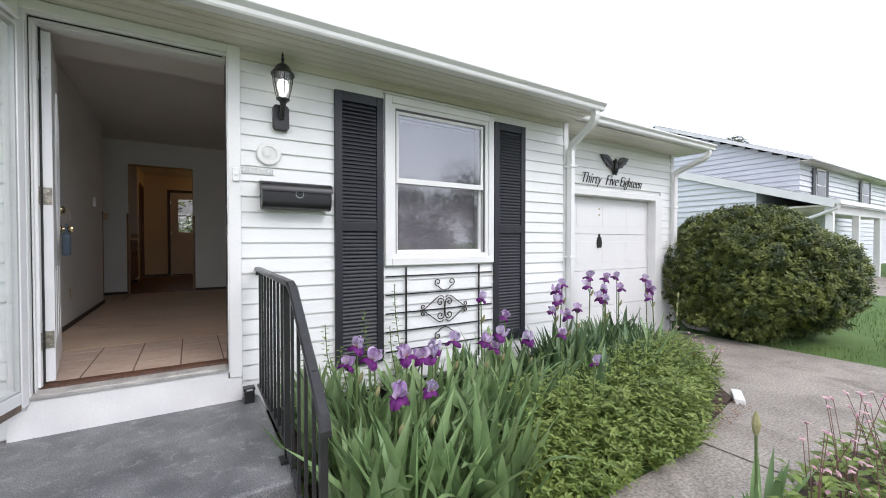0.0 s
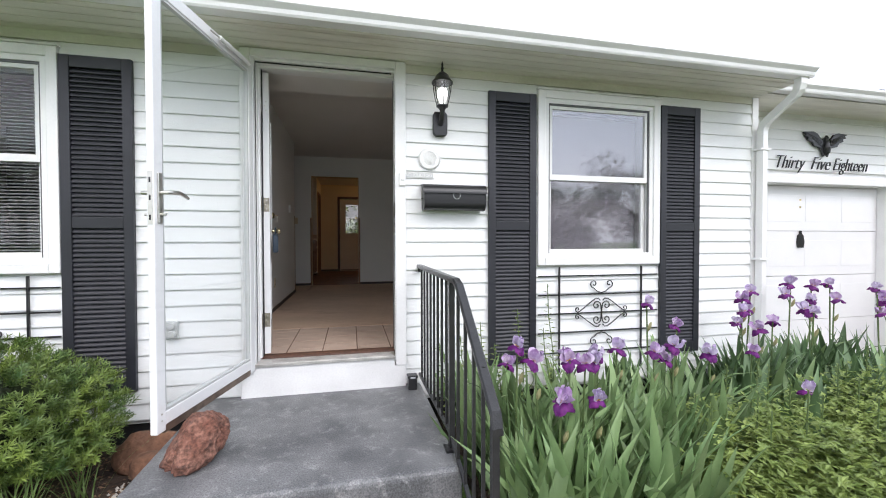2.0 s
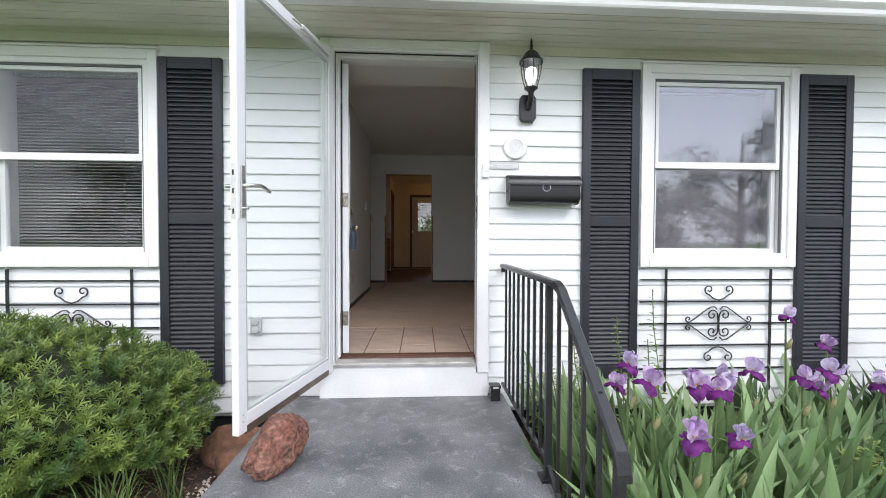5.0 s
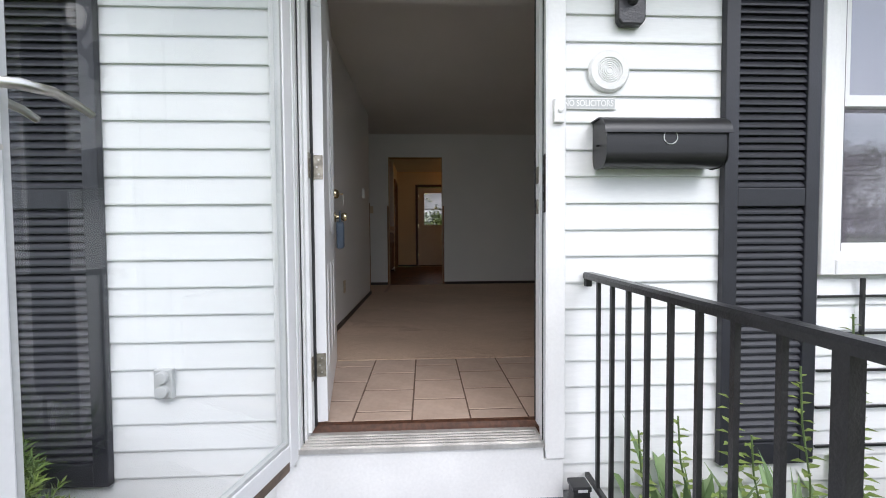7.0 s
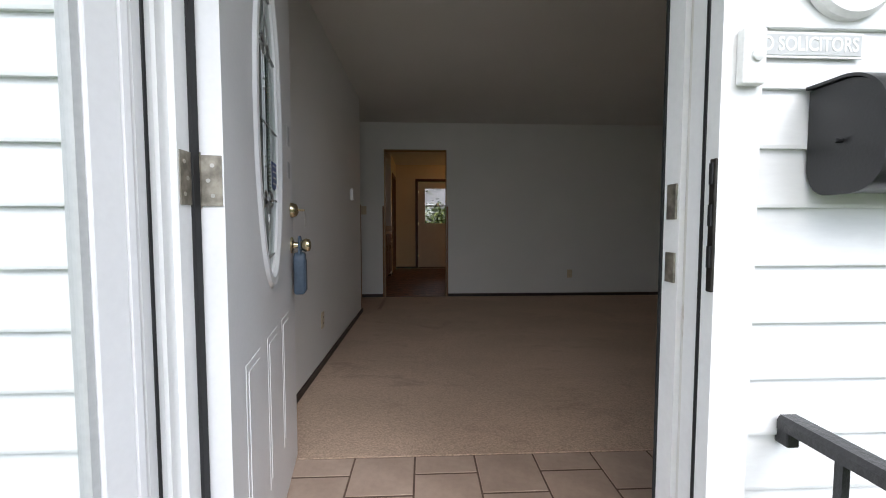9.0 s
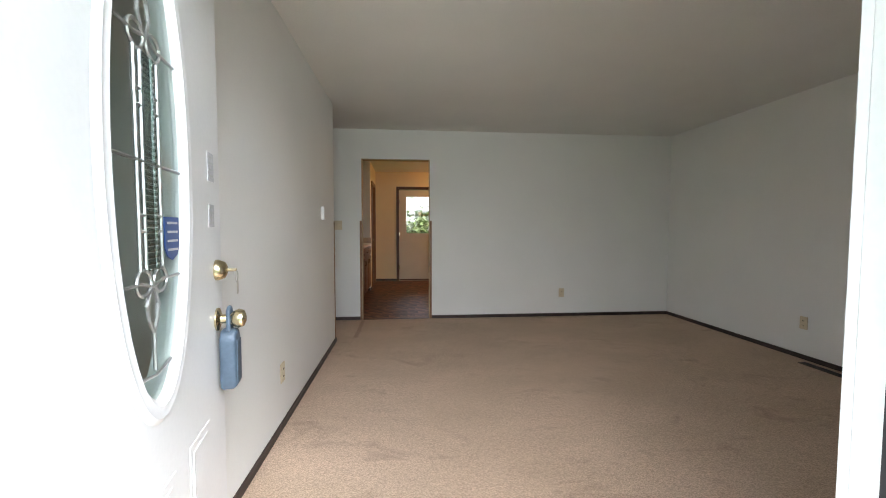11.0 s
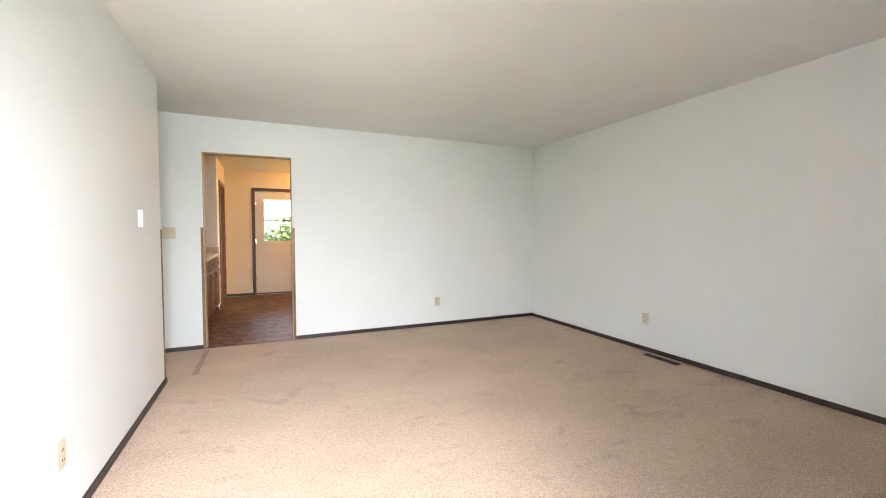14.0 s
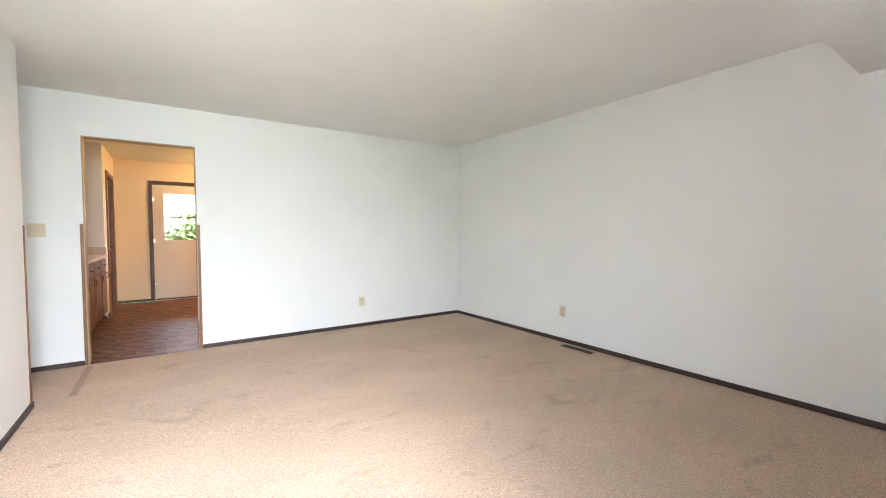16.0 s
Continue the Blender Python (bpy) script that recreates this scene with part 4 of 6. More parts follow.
bulb = part("bulb", lathe(bmesh.new(), [(0.014, 0.125), (0.018, 0.14), (0.034, 0.17), (0.040, 0.205), (0.030, 0.235), (0.004, 0.25)], (0, -0.10, 0), 14), glow("bulb_glow", (1.0, 0.97, 0.93), 1.6), wl_t, "glowing white bulb", True)

mb = thing("mailbox", "black metal wall mailbox with ring pull", "mailbox", (0.735, FY - 0.012, 1.609))
MW = 0.47


def mail_profile(e):
    """Rounded D seen from the side, grown by e."""
    out = [(-(0.034 + e) * (1 - math.cos(a)), 0.05 - (0.05 + e) * math.sin(a)) for a in [math.pi / 16 * k for k in range(9)]]
    for k in range(13):
        a = math.pi / 2 * k / 12
        out.append((-(0.072 + (0.05 + e) * math.sin(a)), 0.05 - (0.05 + e) * math.cos(a)))
    for k in range(13):
        a = math.pi / 2 * k / 12
        out.append((-(0.062 + (0.06 + e) * math.cos(a)), 0.12 + (0.06 + e) * math.sin(a)))
    return out + [(0, 0.18 + e)]


prof = mail_profile(0)
part("body", prism(bmesh.new(), prof, 0.006, MW - 0.006), M["mail"], mb, smooth=True)
part("lid", prism(bmesh.new(), [(p[0], p[1]) for p in mail_profile(0.006)[22:]] + [(p[0], p[1]) for p in mail_profile(0.011)[22:][::-1]], -0.008, MW + 0.008), M["mail"], mb, smooth=True)
for x in (0.0, MW - 0.005):
    part("end_plate", prism(bmesh.new(), mail_profile(0.004), x, x + 0.005), M["mail"], mb)
rg = [(MW * 0.52 + 0.026 * math.cos(a), -0.1235, 0.105 + 0.026 * math.sin(a)) for a in [i * math.pi / 12 for i in range(25)]]
part("ring_pull", tube(bmesh.new(), rg, 0.002, 6), M["grey_plastic"], mb, "thin worn ring pull")
part("pivot", tube(bmesh.new(), [(-0.012, -0.06, 0.085), (MW + 0.012, -0.06, 0.085)], 0.004, 8), M["mail"], mb)

sp = thing("door_chime", "round white intercom plate on the siding", "speaker", (0.795, FY - 0.011, 1.999))
part("disc", lathe(bmesh.new(), [(0.082, 0.0), (0.082, -0.012), (0.074, -0.02), (0.052, -0.021), (0.050, -0.016), (0.002, -0.018)], (0, 0, 0), 36, "y"), M["white_plastic"], sp, smooth=True)
for r in (0.012, 0.02, 0.028, 0.036, 0.044):
    part("ridge", tube(bmesh.new(), [(r * math.cos(a), -0.018, r * math.sin(a)) for a in [i * math.pi / 12 for i in range(25)]], 0.0022, 5), M["white_plastic"], sp)

bell = thing("door_bell", "white plastic door bell button beside the door", "door bell", (0.579, 2.565, 1.83))
part("plate", rounded(boxes((-0.019, 0.022, -0.018, 0.0, -0.046, 0.046)), 0.005), M["white_plastic"], bell)
part("button", lathe(bmesh.new(), [(0.010, -0.017), (0.010, -0.022), (0.004, -0.025)], (0.004, 0, 0.0), 14, "y"), M["white_plastic"], bell, smooth=True)


def words(name, text, size, mat, parent, m, shear=0.0, depth=0.002, width=None, bold=0.0):
    cu = bpy.data.curves.new(name, "FONT")
    cu.body, cu.size, cu.shear, cu.extrude = text, size, shear, depth
    cu.offset = bold
    cu.align_x, cu.align_y = "CENTER", "CENTER"
    tmp = bpy.data.objects.new("tmp_text", cu)
    scene.collection.objects.link(tmp)
    bpy.context.view_layer.update()
    me = bpy.data.meshes.new_from_object(tmp.evaluated_get(bpy.context.evaluated_depsgraph_get()))
    bpy.data.objects.remove(tmp)
    me.materials.clear()
    me.materials.append(mat)
    xs = [v.co.x for v in me.vertices]
    k = width / (max(xs) - min(xs)) if width else 1
    me.transform(Matrix.Diagonal((k, 1, 1, 1)))
    ob = new(name, me)
    ob.parent = parent
    ob.matrix_basis = m
    return ob


ns = thing("sign", "grey no soliciting sign with white letters", "sign", (0.712, FY - 0.012, 1.873))
part("plate", boxes((-0.115, 0.115, -0.004, 0.0, -0.022, 0.022)), M["white_plastic"], ns)
part("field", boxes((-0.11, 0.11, -0.0052, -0.0041, -0.018, 0.018)), M["grey_plastic"], ns)
words("letters", "NO SOLICITORS", 0.034, M["white_plastic"], ns, pose(0.004, -0.0054, 0, 90), depth=0.0005, width=0.20, bold=0.0007)

ot = thing("outdoor_outlet", "grey weatherproof double outlet on the siding", "outlet", (-0.945, FY - 0.012, 0.79))
part("plate", rounded(boxes((-0.035, 0.035, -0.022, 0.002, -0.058, 0.058)), 0.005), M["grey_plastic"], ot)
for z in (-0.027, 0.027):
    part("flap", lathe(bmesh.new(), [(0.025, -0.022), (0.025, -0.031), (0.021, -0.037), (0.004, -0.039)], (0, 0, z), 20, "y"), M["grey_plastic"], ot, smooth=True)

# ---- railing on the stoop ----
RX = 0.716
rail = thing("stair_railing", "black iron stoop railing with sloping handrail", "railing", (0, 0, 0))
hr = [(RX, 2.60, 1.190), (RX, 1.50, 1.182), (RX, 1.445, 1.163), (RX, 0.945, 0.757), (RX, 0.925, 0.70)]
hb = bmesh.new()
rings = []
for p in hr:
    rings.append([hb.verts.new((p[0] + dx, p[1] + dy, p[2] + dz)) for dx, dy, dz in ((-0.021, 0, -0.012), (0.021, 0, -0.012), (0.021, 0.0, 0.004), (0.015, 0.0, 0.013), (-0.015, 0.0, 0.013), (-0.021, 0.0, 0.004))])
for a, b in zip(rings, rings[1:]):
    for k in range(6):
        hb.faces.new((a[k], a[(k + 1) % 6], b[(k + 1) % 6], b[k]))
hb.faces.new(rings[0])
hb.faces.new(rings[-1][::-1])
part("handrail", hb, M["iron"], rail)
part("wall_bracket", rounded(boxes((RX - 0.012, RX + 0.012, 2.585, 2.615, 1.145, 1.179)), 0.004), M["iron"], rail)
part("bottom_bar", tube(bmesh.new(), [(RX, 2.60, 0.375), (RX, 1.62, 0.375)], 0.012, 4, square=True), M["iron"], rail)
part("bottom_bar", tube(bmesh.new(), [(RX, 1.62, 0.375), (RX, 0.97, 0.12)], 0.012, 4, square=True), M["iron"], rail)
for y, z0, z1 in ((1.60, 0.302, 1.175), (0.958, -0.02, 0.745)):
    pst = part("post", tube(bmesh.new(), [(RX, y, z0), (RX, y, z1)], 0.0195, 4, square=True), M["iron"], rail)
    part("foot_plate", rounded(boxes((RX - 0.036, RX + 0.036, y - 0.036, y + 0.036, z0 - 0.003, z0 + 0.014)), 0.003), M["iron"], pst)
for i in range(8):
    y = 2.50 - i * 0.112
    part("baluster", tube(bmesh.new(), [(RX, y, 0.38), (RX, y, 1.178)], 0.0095, 4, square=True), M["iron"], rail)
for i in range(4):
    y = 1.470 - i * 0.127
    zt = 1.168 - max(0, 1.45 - y) * 0.78
    zb = 0.375 - (1.62 - y) * 0.39
    part("baluster", tube(bmesh.new(), [(RX, y, zb), (RX, y, zt)], 0.0095, 4, square=True), M["iron"], rail)

can = thing("cigarette_pot", "small black pot standing on the stoop", "pot", (0.645, 2.50, 0.30))
part("body", rounded(boxes((-0.032, 0.032, -0.032, 0.032, 0.0, 0.085)), 0.006), M["mail"], can)
part("rim", rounded(boxes((-0.036, 0.036, -0.036, 0.036, 0.085, 0.105)), 0.005), M["mail"], can)
part("label", boxes((-0.018, 0.018, -0.0385, -0.0365, 0.088, 0.098)), M["paper"], can)


def lump(name, label, category, at, size, mat, seed, sub=4, rough=0.32, turn=0, facet=0.8, shear=0.0):
    bm = bmesh.new()
    bmesh.ops.create_icosphere(bm, subdivisions=sub, radius=1)
    for v in bm.verts:
        d = v.co.normalized()
        k = 1 + rough * noise.noise(d * 1.3 + Vector((seed, 0, 0))) + rough * 0.45 * noise.noise(d * 3.1 + Vector((0, seed, 0))) + rough * 0.20 * noise.noise(d * 9 + Vector((0, 0, seed))) + rough * 0.12 * noise.noise(d * 22 + Vector((seed, seed, 0)))
        q = d * k
        # a few flat broken faces
        for n, off in ((Vector((0.5, -0.75, 0.4)), 0.72), (Vector((-0.8, -0.4, 0.35)), 0.75), (Vector((0.3, 0.2, 0.9)), 0.8)):
            n = n.normalized()
            over = q.dot(n) - off
            if over > 0:
                q -= n * over * facet
        v.co = Vector((q.x * size[0], q.y * size[1], max(q.z, -0.72) * size[2]))
    lo = min(v.co.z for v in bm.verts)
    for v in bm.verts:
        v.co.z -= lo
        v.co.x += shear * v.co.z
    ob = part(name, bm, mat, None, "", True)
    ob.matrix_world = pose(*at, 0, 0, turn)
    return tagged(ob, label, category)


rock = lump("rock", "rough reddish boulder propping the storm door open", "rock", (-0.555, 1.78, 0.298), (0.122, 0.15, 0.14), M["rock"], 5.3, 5, 0.30, 0, 0.6, 0.28)
lump("edging_stone", "brown rounded stone at the edge of the bed", "stone", (-0.98, 2.34, 0.02), (0.19, 0.13, 0.13), M["stone"], 7.7, 3, 0.2, 10)
lump("edging_stone", "brown rounded stone at the edge of the bed", "stone", (-0.86, 2.12, 0.02), (0.10, 0.13, 0.12), M["stone"], 9.7, 3, 0.2, 50)
lump("edging_stone", "flat brown stone at the edge of the bed", "stone", (-0.93, 1.72, 0.02), (0.10, 0.16, 0.05), M["stone"], 11.2, 3, 0.2, 5)

# ---- garage door, address letters and eagle ----
gd = thing("garage_door", "white panelled sectional garage door, closed", "garage door", (4.02, GAR_Y + 0.10, 0.0))
GW, GH = 2.22, 1.985
for i in range(4):
    z0, z1 = GH / 4 * i, GH / 4 * (i + 1) - 0.006
    sec = part("section", boxes((0, GW, 0.0, 0.04, z0, z1)), M["door"], gd)
    for k in range(4):
        x0, x1 = 0.07 + k * 0.535, 0.07 + k * 0.535 + 0.475
        pb = bmesh.new()
        prism(pb, [(x0, z0 + 0.10), (x1, z0 + 0.10), (x1, z1 - 0.10), (x0, z1 - 0.10)], -0.002, 0.001, "y")
        rounded(pb, 0.0014, 1)
        part("raised_panel", pb, M["door"], sec)
orn = part("handle", rounded(prism(bmesh.new(), [(-0.04, -0.07), (-0.05, 0.0), (-0.035, 0.07), (-0.012, 0.085), (-0.012, 0.12), (0.012, 0.12), (0.012, 0.085), (0.035, 0.07), (0.05, 0.0), (0.04, -0.07)], -0.02, 0, "y"), 0.005), M["iron"], gd, "black cast lock handle")
orn.location = (1.06, -0.001, 1.37)
for z in (1.75, 1.83):
    part("knob", lathe(bmesh.new(), [(0.012, 0), (0.012, -0.008)], (1.06, -0.001, z), 10, "y"), M["brass"], gd)
gf = thing("garage_door_frame", "white trim round the garage door", "door frame", kind="structure")
part("casing", rounded(boxes((6.234, 6.40, GAR_Y - 0.03, GAR_Y + 0.097, 0.0, 2.07)), 0.006), M["trim"], gf)
part("casing", rounded(boxes((3.89, 4.02, GAR_Y - 0.03, GAR_Y + 0.1, 0.0, 2.07)), 0.006), M["trim"], gf)
part("casing", rounded(boxes((4.021, 6.233, GAR_Y - 0.03, GAR_Y + 0.1, 1.99, 2.07)), 0.006), M["trim"], gf)
ad = thing("house_number", "black script letters spelling the house number", "house number", (5.17, GAR_Y - 0.03, 2.205))
for wd, x, wid in (("Thirty", -0.43, 0.38), ("Five", 0.0, 0.27), ("Eighteen", 0.43, 0.50)):
    words("letters", wd, 0.20, M["iron"], ad, pose(x, 0, 0, 90), shear=0.45, depth=0.006, width=wid, bold=-0.0035)
eg = bmesh.new()
half = [(0.0, -0.07), (0.03, -0.11), (0.05, -0.06), (0.075, -0.02), (0.16, 0.0), (0.19, 0.04), (0.25, 0.06), (0.24, 0.085), (0.29, 0.10), (0.27, 0.12), (0.31, 0.14), (0.18, 0.15), (0.12, 0.13), (0.07, 0.08), (0.04, 0.05), (0.02, 0.09), (0.0, 0.07)]
outl = half + [(-x, z) for x, z in half[-2:0:-1]]
prism(eg, outl, -0.02, 0.0, "y")
lathe(eg, [(0.01, -0.10), (0.035, -0.07), (0.042, -0.02), (0.03, 0.04), (0.02, 0.07), (0.024, 0.09), (0.008, 0.115)], (0, -0.02, 0), 12)
for s in (1, -1):
    for i in range(5):
        tube(eg, [(s * 0.06, -0.02, 0.06 - i * 0.012), (s * (0.27 - i * 0.04), -0.022, 0.13 - i * 0.028)], [0.008, 0.004], 5)
eagle = part("eagle_plaque", eg, M["iron"], None)
eagle.location = (5.24, GAR_Y - 0.02, 2.40)
tagged(eagle, "black cast spread eagle ornament on the garage", "ornament")

# ---- living room ----
def skirt(name, bm, label="dark brown low baseboard"):
    return structure(name, bm, M["base"], label, "baseboard")


BH = 0.041
skirt("baseboard_back", boxes((0.385, ROOM_X1 - 0.013, ROOM_Y1 - 0.012, ROOM_Y1 + 0.001, FZ, FZ + BH), (-3.2, -0.54, ROOM_Y1 - 0.012, ROOM_Y1 + 0.001, FZ, FZ + BH)))
skirt("baseboard_right", boxes((ROOM_X1 - 0.012, ROOM_X1 + 0.001, IN_Y, ROOM_Y1, FZ, FZ + BH)))
skirt("baseboard_left", boxes((ROOM_X0 - 0.001, ROOM_X0 + 0.012, IN_Y, 6.62, FZ, FZ + BH), (ROOM_X0 - 0.8, ROOM_X0 + 0.012, 6.621, 6.633, FZ, FZ + BH)))
# entry tiles, one by one, in staggered columns
grout = structure("entry_floor", boxes((ROOM_X0 + 0.012, 1.31, IN_Y, 3.605, FZ - 0.02, FZ + 0.001), (-0.418, 0.599, 2.7385, IN_Y - 0.0005, FZ - 0.02, FZ + 0.001)), M["grout"], "dark grouted tiled entry floor", "floor")
TW = 0.257
tile_cache = {}
for c in range(-3, 6):
    x0 = max(c * TW, ROOM_X0 + 0.012)
    x1 = min((c + 1) * TW, 1.31)
    y = 3.605
    first = 0.256 if c % 2 else 0.128
    steps = [first]
    low = 2.741 if c in (-2, -1, 0, 1, 2) else IN_Y + 0.016
    while y > low + 0.02:
        h = steps.pop() if steps else TW
        y0 = max(y - h, low)
        key = (round(x1 - x0, 3), round(y - y0, 3))
        if key[1] > 0.02 and key[0] > 0.02:
            if key not in tile_cache:
                tile_cache[key] = finish(rounded(boxes((0.004, key[0] - 0.004, 0.0055, key[1] - 0.0055, -0.01, 0.0035)), 0.0012, 1), "tile", M["tile"])
            ob = new("tile", tile_cache[key])
            ob.parent = grout
            ob.location = (x0, y0, FZ)
        y = y0
structure("carpet_edge", boxes((ROOM_X0 + 0.012, 1.31, 3.606, 3.62, FZ, FZ + 0.006)), M["carpet"], "carpet edge strip at the tiles", "trim")


def plate(name, m, label, category, kind_of):
    """Wall plate in its own plane: x across, z up, front towards -y."""
    p = thing(name, label, category)
    p.matrix_world = m
    if kind_of == "outlet":
        part("cover", rounded(boxes((-0.036, 0.036, -0.007, 0.0, -0.058, 0.058)), 0.003), M["plate"], p)
        for z in (-0.021, 0.021):
            rc = part("receptacle", lathe(bmesh.new(), [(0.017, -0.006), (0.017, -0.009), (0.002, -0.009)], (0, 0, z), 16, "y"), M["plate"], p)
            part("slot", boxes((-0.008, -0.005, -0.0105, -0.0092, z - 0.005, z + 0.005), (0.005, 0.008, -0.0105, -0.0092, z - 0.005, z + 0.005)), M["rubber"], rc)
    else:
        n = 2 if kind_of == "double" else 1
        w = 0.058 if n == 2 else 0.036
        part("cover", rounded(boxes((-w, w, -0.007 if n == 2 else -0.028, 0.0, -0.058, 0.058)), 0.003), M["plate"] if n == 2 else M["white_plastic"], p)
        for x in ((-0.023, 0.023) if n == 2 else (0,)):
            part("toggle", boxes((x - 0.005, x + 0.005, -0.018, -0.0065, -0.002, 0.012)), M["plate"], p)
    return p


plate("wall_outlet", pose(2.142, ROOM_Y1, 0.868), "ivory double wall outlet", "outlet", "outlet")
plate("wall_outlet", pose(ROOM_X1, 5.68, 0.881, 0, 0, -90), "ivory double wall outlet", "outlet", "outlet")
plate("wall_outlet", pose(ROOM_X0, 4.80, 0.880, 0, 0, 90), "ivory double wall outlet", "outlet", "outlet")
plate("light_switch", pose(-0.82, ROOM_Y1, 1.773), "ivory double light switch on the wall", "light switch", "double")
plate("light_switch", pose(ROOM_X0, 6.02, 1.868, 0, 0, 90), "white thermostat-like switch plate", "light switch", "single")
vt = thing("floor_vent", "dark brown metal floor register in the carpet", "floor vent", (3.545, 5.40, FZ))
part("frame", boxes((-0.036, -0.026, -0.18, 0.18, 0, 0.005), (0.026, 0.036, -0.18, 0.18, 0, 0.005), (-0.0255, 0.0255, -0.18, -0.168, 0, 0.005), (-0.0255, 0.0255, 0.168, 0.18, 0, 0.005)), M["base"], vt)
part("duct", boxes((-0.0255, 0.0255, -0.168, 0.168, 0.0005, 0.0015)), M["rubber"], vt)
for i in range(15):
    part("slat", boxes((-0.0255, 0.0255, -0.158 + i * 0.022, -0.152 + i * 0.022, 0.002, 0.004)), M["base"], vt)
# wooden corner guards, to chest height, and thin wood edging of the kitchen opening
def guard(x0, x1, y0, y1, z1, label="stained wooden corner guard on the wall edge"):
    g = boxes((x0, x1, y0, y1, FZ, z1))
    o = part("corner_guard", g, M["oak"])
    tagged(o, label, "corner guard", "corner guards")


guard(-0.540, -0.5155, ROOM_Y1 - 0.006, ROOM_Y1 + 0.125, 1.83)
guard(0.3605, 0.385, ROOM_Y1 - 0.006, ROOM_Y1 + 0.125, 1.83)
guard(ROOM_X0 - 0.11, ROOM_X0 + 0.005, 6.62 - 0.02, 6.6255, 1.80)
edge_wood = material("pale_wood_edge", (0.50, 0.36, 0.22), 0.5, scale=8, second=(0.40, 0.27, 0.15), stretch=(8, 8, 0.6))
structure("opening_trim", boxes((-0.5145, -0.507, ROOM_Y1 - 0.004, ROOM_Y1 + 0.124, FZ, 2.619), (0.352, 0.3595, ROOM_Y1 - 0.004, ROOM_Y1 + 0.124, FZ, 2.619), (-0.506, 0.351, ROOM_Y1 - 0.004, ROOM_Y1 + 0.124, 2.611, 2.619)), edge_wood, "thin wooden edging of the kitchen opening", "trim")
structure("transition_strip", boxes((-0.506, 0.351, ROOM_Y1 - 0.01, ROOM_Y1 + 0.02, FZ - 0.005, FZ + 0.004)), M["darkwood"], "dark strip between carpet and kitchen floor", "trim")
# worn traffic seam and stains in the carpet
seam = material("worn_carpet_seam", (0.36, 0.245, 0.17), 0.98, scale=25, second=(0.44, 0.32, 0.24), bump=0.6, bump_scale=300, fine=0.2)
structure("carpet_seam", boxes((-0.52, -0.475, 6.75, 7.55, FZ - 0.001, FZ + 0.002)), seam, "worn brown carpet seam near the hall", "carpet seam")

# ---- kitchen ----
# floor pieces: wood-look blocks
blocks = bpy.data.objects["floor_kitchen"]
bcache = {}
rk = random.Random(4)
yk = ROOM_Y1 + 0.02
while yk < KY1 - 0.02:
    xk = -0.62 - rk.random() * 0.1
    while xk < 0.95:
        lx = rk.choice((0.10, 0.15, 0.21))
        y1 = min(yk + 0.24, KY1 - 0.01)
        key = (lx, round(y1 - yk, 3))
        if key not in bcache:
            bcache[key] = finish(boxes((0.001, lx - 0.001, 0.001, key[1] - 0.001, -0.004, 0.0)), "floor_block", M["vinyl"])
        ob = new("floor_block", bcache[key])
        ob.parent = blocks
        ob.location = (xk, yk, FZ - 0.0015)
        xk += lx
    yk += 0.24
skirt("baseboard_kitchen", boxes((-0.62, -0.155, KY1 - 0.012, KY1 + 0.001, FZ, FZ + BH), (0.86, 2.6, KY1 - 0.012, KY1 + 0.001, FZ, FZ + BH), (-0.62, -0.608, 10.19, 10.39, FZ, FZ + BH), (-0.70, -0.62, 10.078, 10.09, FZ, FZ + BH)))


def cabinet(y0, y1, first=None):
    if first:
        return copy_thing(first, pose(-1.29, y0, FZ))
    c = thing("base_cabinet", "dark reddish-brown wooden base cabinet under the counter", "cabinet", (-1.29, y0, FZ), "kitchen base cabinets")
    w = y1 - y0 - 0.004
    part("body", boxes((0, 0.66, 0.0, w, 0.09, 0.865)), M["cabinet"], c)
    part("toe_kick", boxes((0, 0.60, 0.0, w, 0.0, 0.09)), M["rubber"], c)
    dr = part("drawer", rounded(boxes((0.661, 0.68, 0.012, w - 0.012, 0.70, 0.845)), 0.004), M["cabinet"], c)
    part("handle", tube(bmesh.new(), [(0.68, w / 2 - 0.04, 0.77), (0.705, w / 2 - 0.035, 0.77), (0.705, w / 2 + 0.035, 0.77), (0.68, w / 2 + 0.04, 0.77)], 0.005, 6), M["darkwood"], dr)
    d = part("door", rounded(boxes((0.661, 0.68, 0.012, w - 0.012, 0.11, 0.68)), 0.004), M["cabinet"], c)
    part("door_panel", boxes((0.6795, 0.684, 0.06, w - 0.06, 0.16, 0.63)), M["cabinet"], d)
    part("handle", tube(bmesh.new(), [(0.68, w - 0.05, 0.58), (0.705, w - 0.05, 0.585), (0.705, w - 0.05, 0.645), (0.68, w - 0.05, 0.65)], 0.005, 6), M["darkwood"], d)
    return c


c1 = cabinet(8.42, 8.97)
cabinet(8.975, 9.525, c1)
cabinet(9.53, 10.08, c1)
cabinet(7.865, 8.415, c1)
wt = thing("worktop", "beige laminate kitchen worktop with backsplash", "worktop", (-1.295, 7.75, FZ + 0.865))
part("top", rounded(boxes((0, 0.70, 0.0, 2.335, 0.0, 0.038)), 0.006), M["counter"], wt)
part("backsplash", boxes((0.0, 0.02, 0.0, 2.335, 0.0385, 0.14), (0.0205, 0.69, 2.315, 2.335, 0.0385, 0.14)), M["counter"], wt)
# closet door in the side wall
cd = thing("door_closet", "brown wooden closet door, closed", "door", kind="structure")
part("slab", boxes((-0.70, -0.665, 10.48, 11.17, FZ + 0.005, 2.56)), M["oak"], cd)
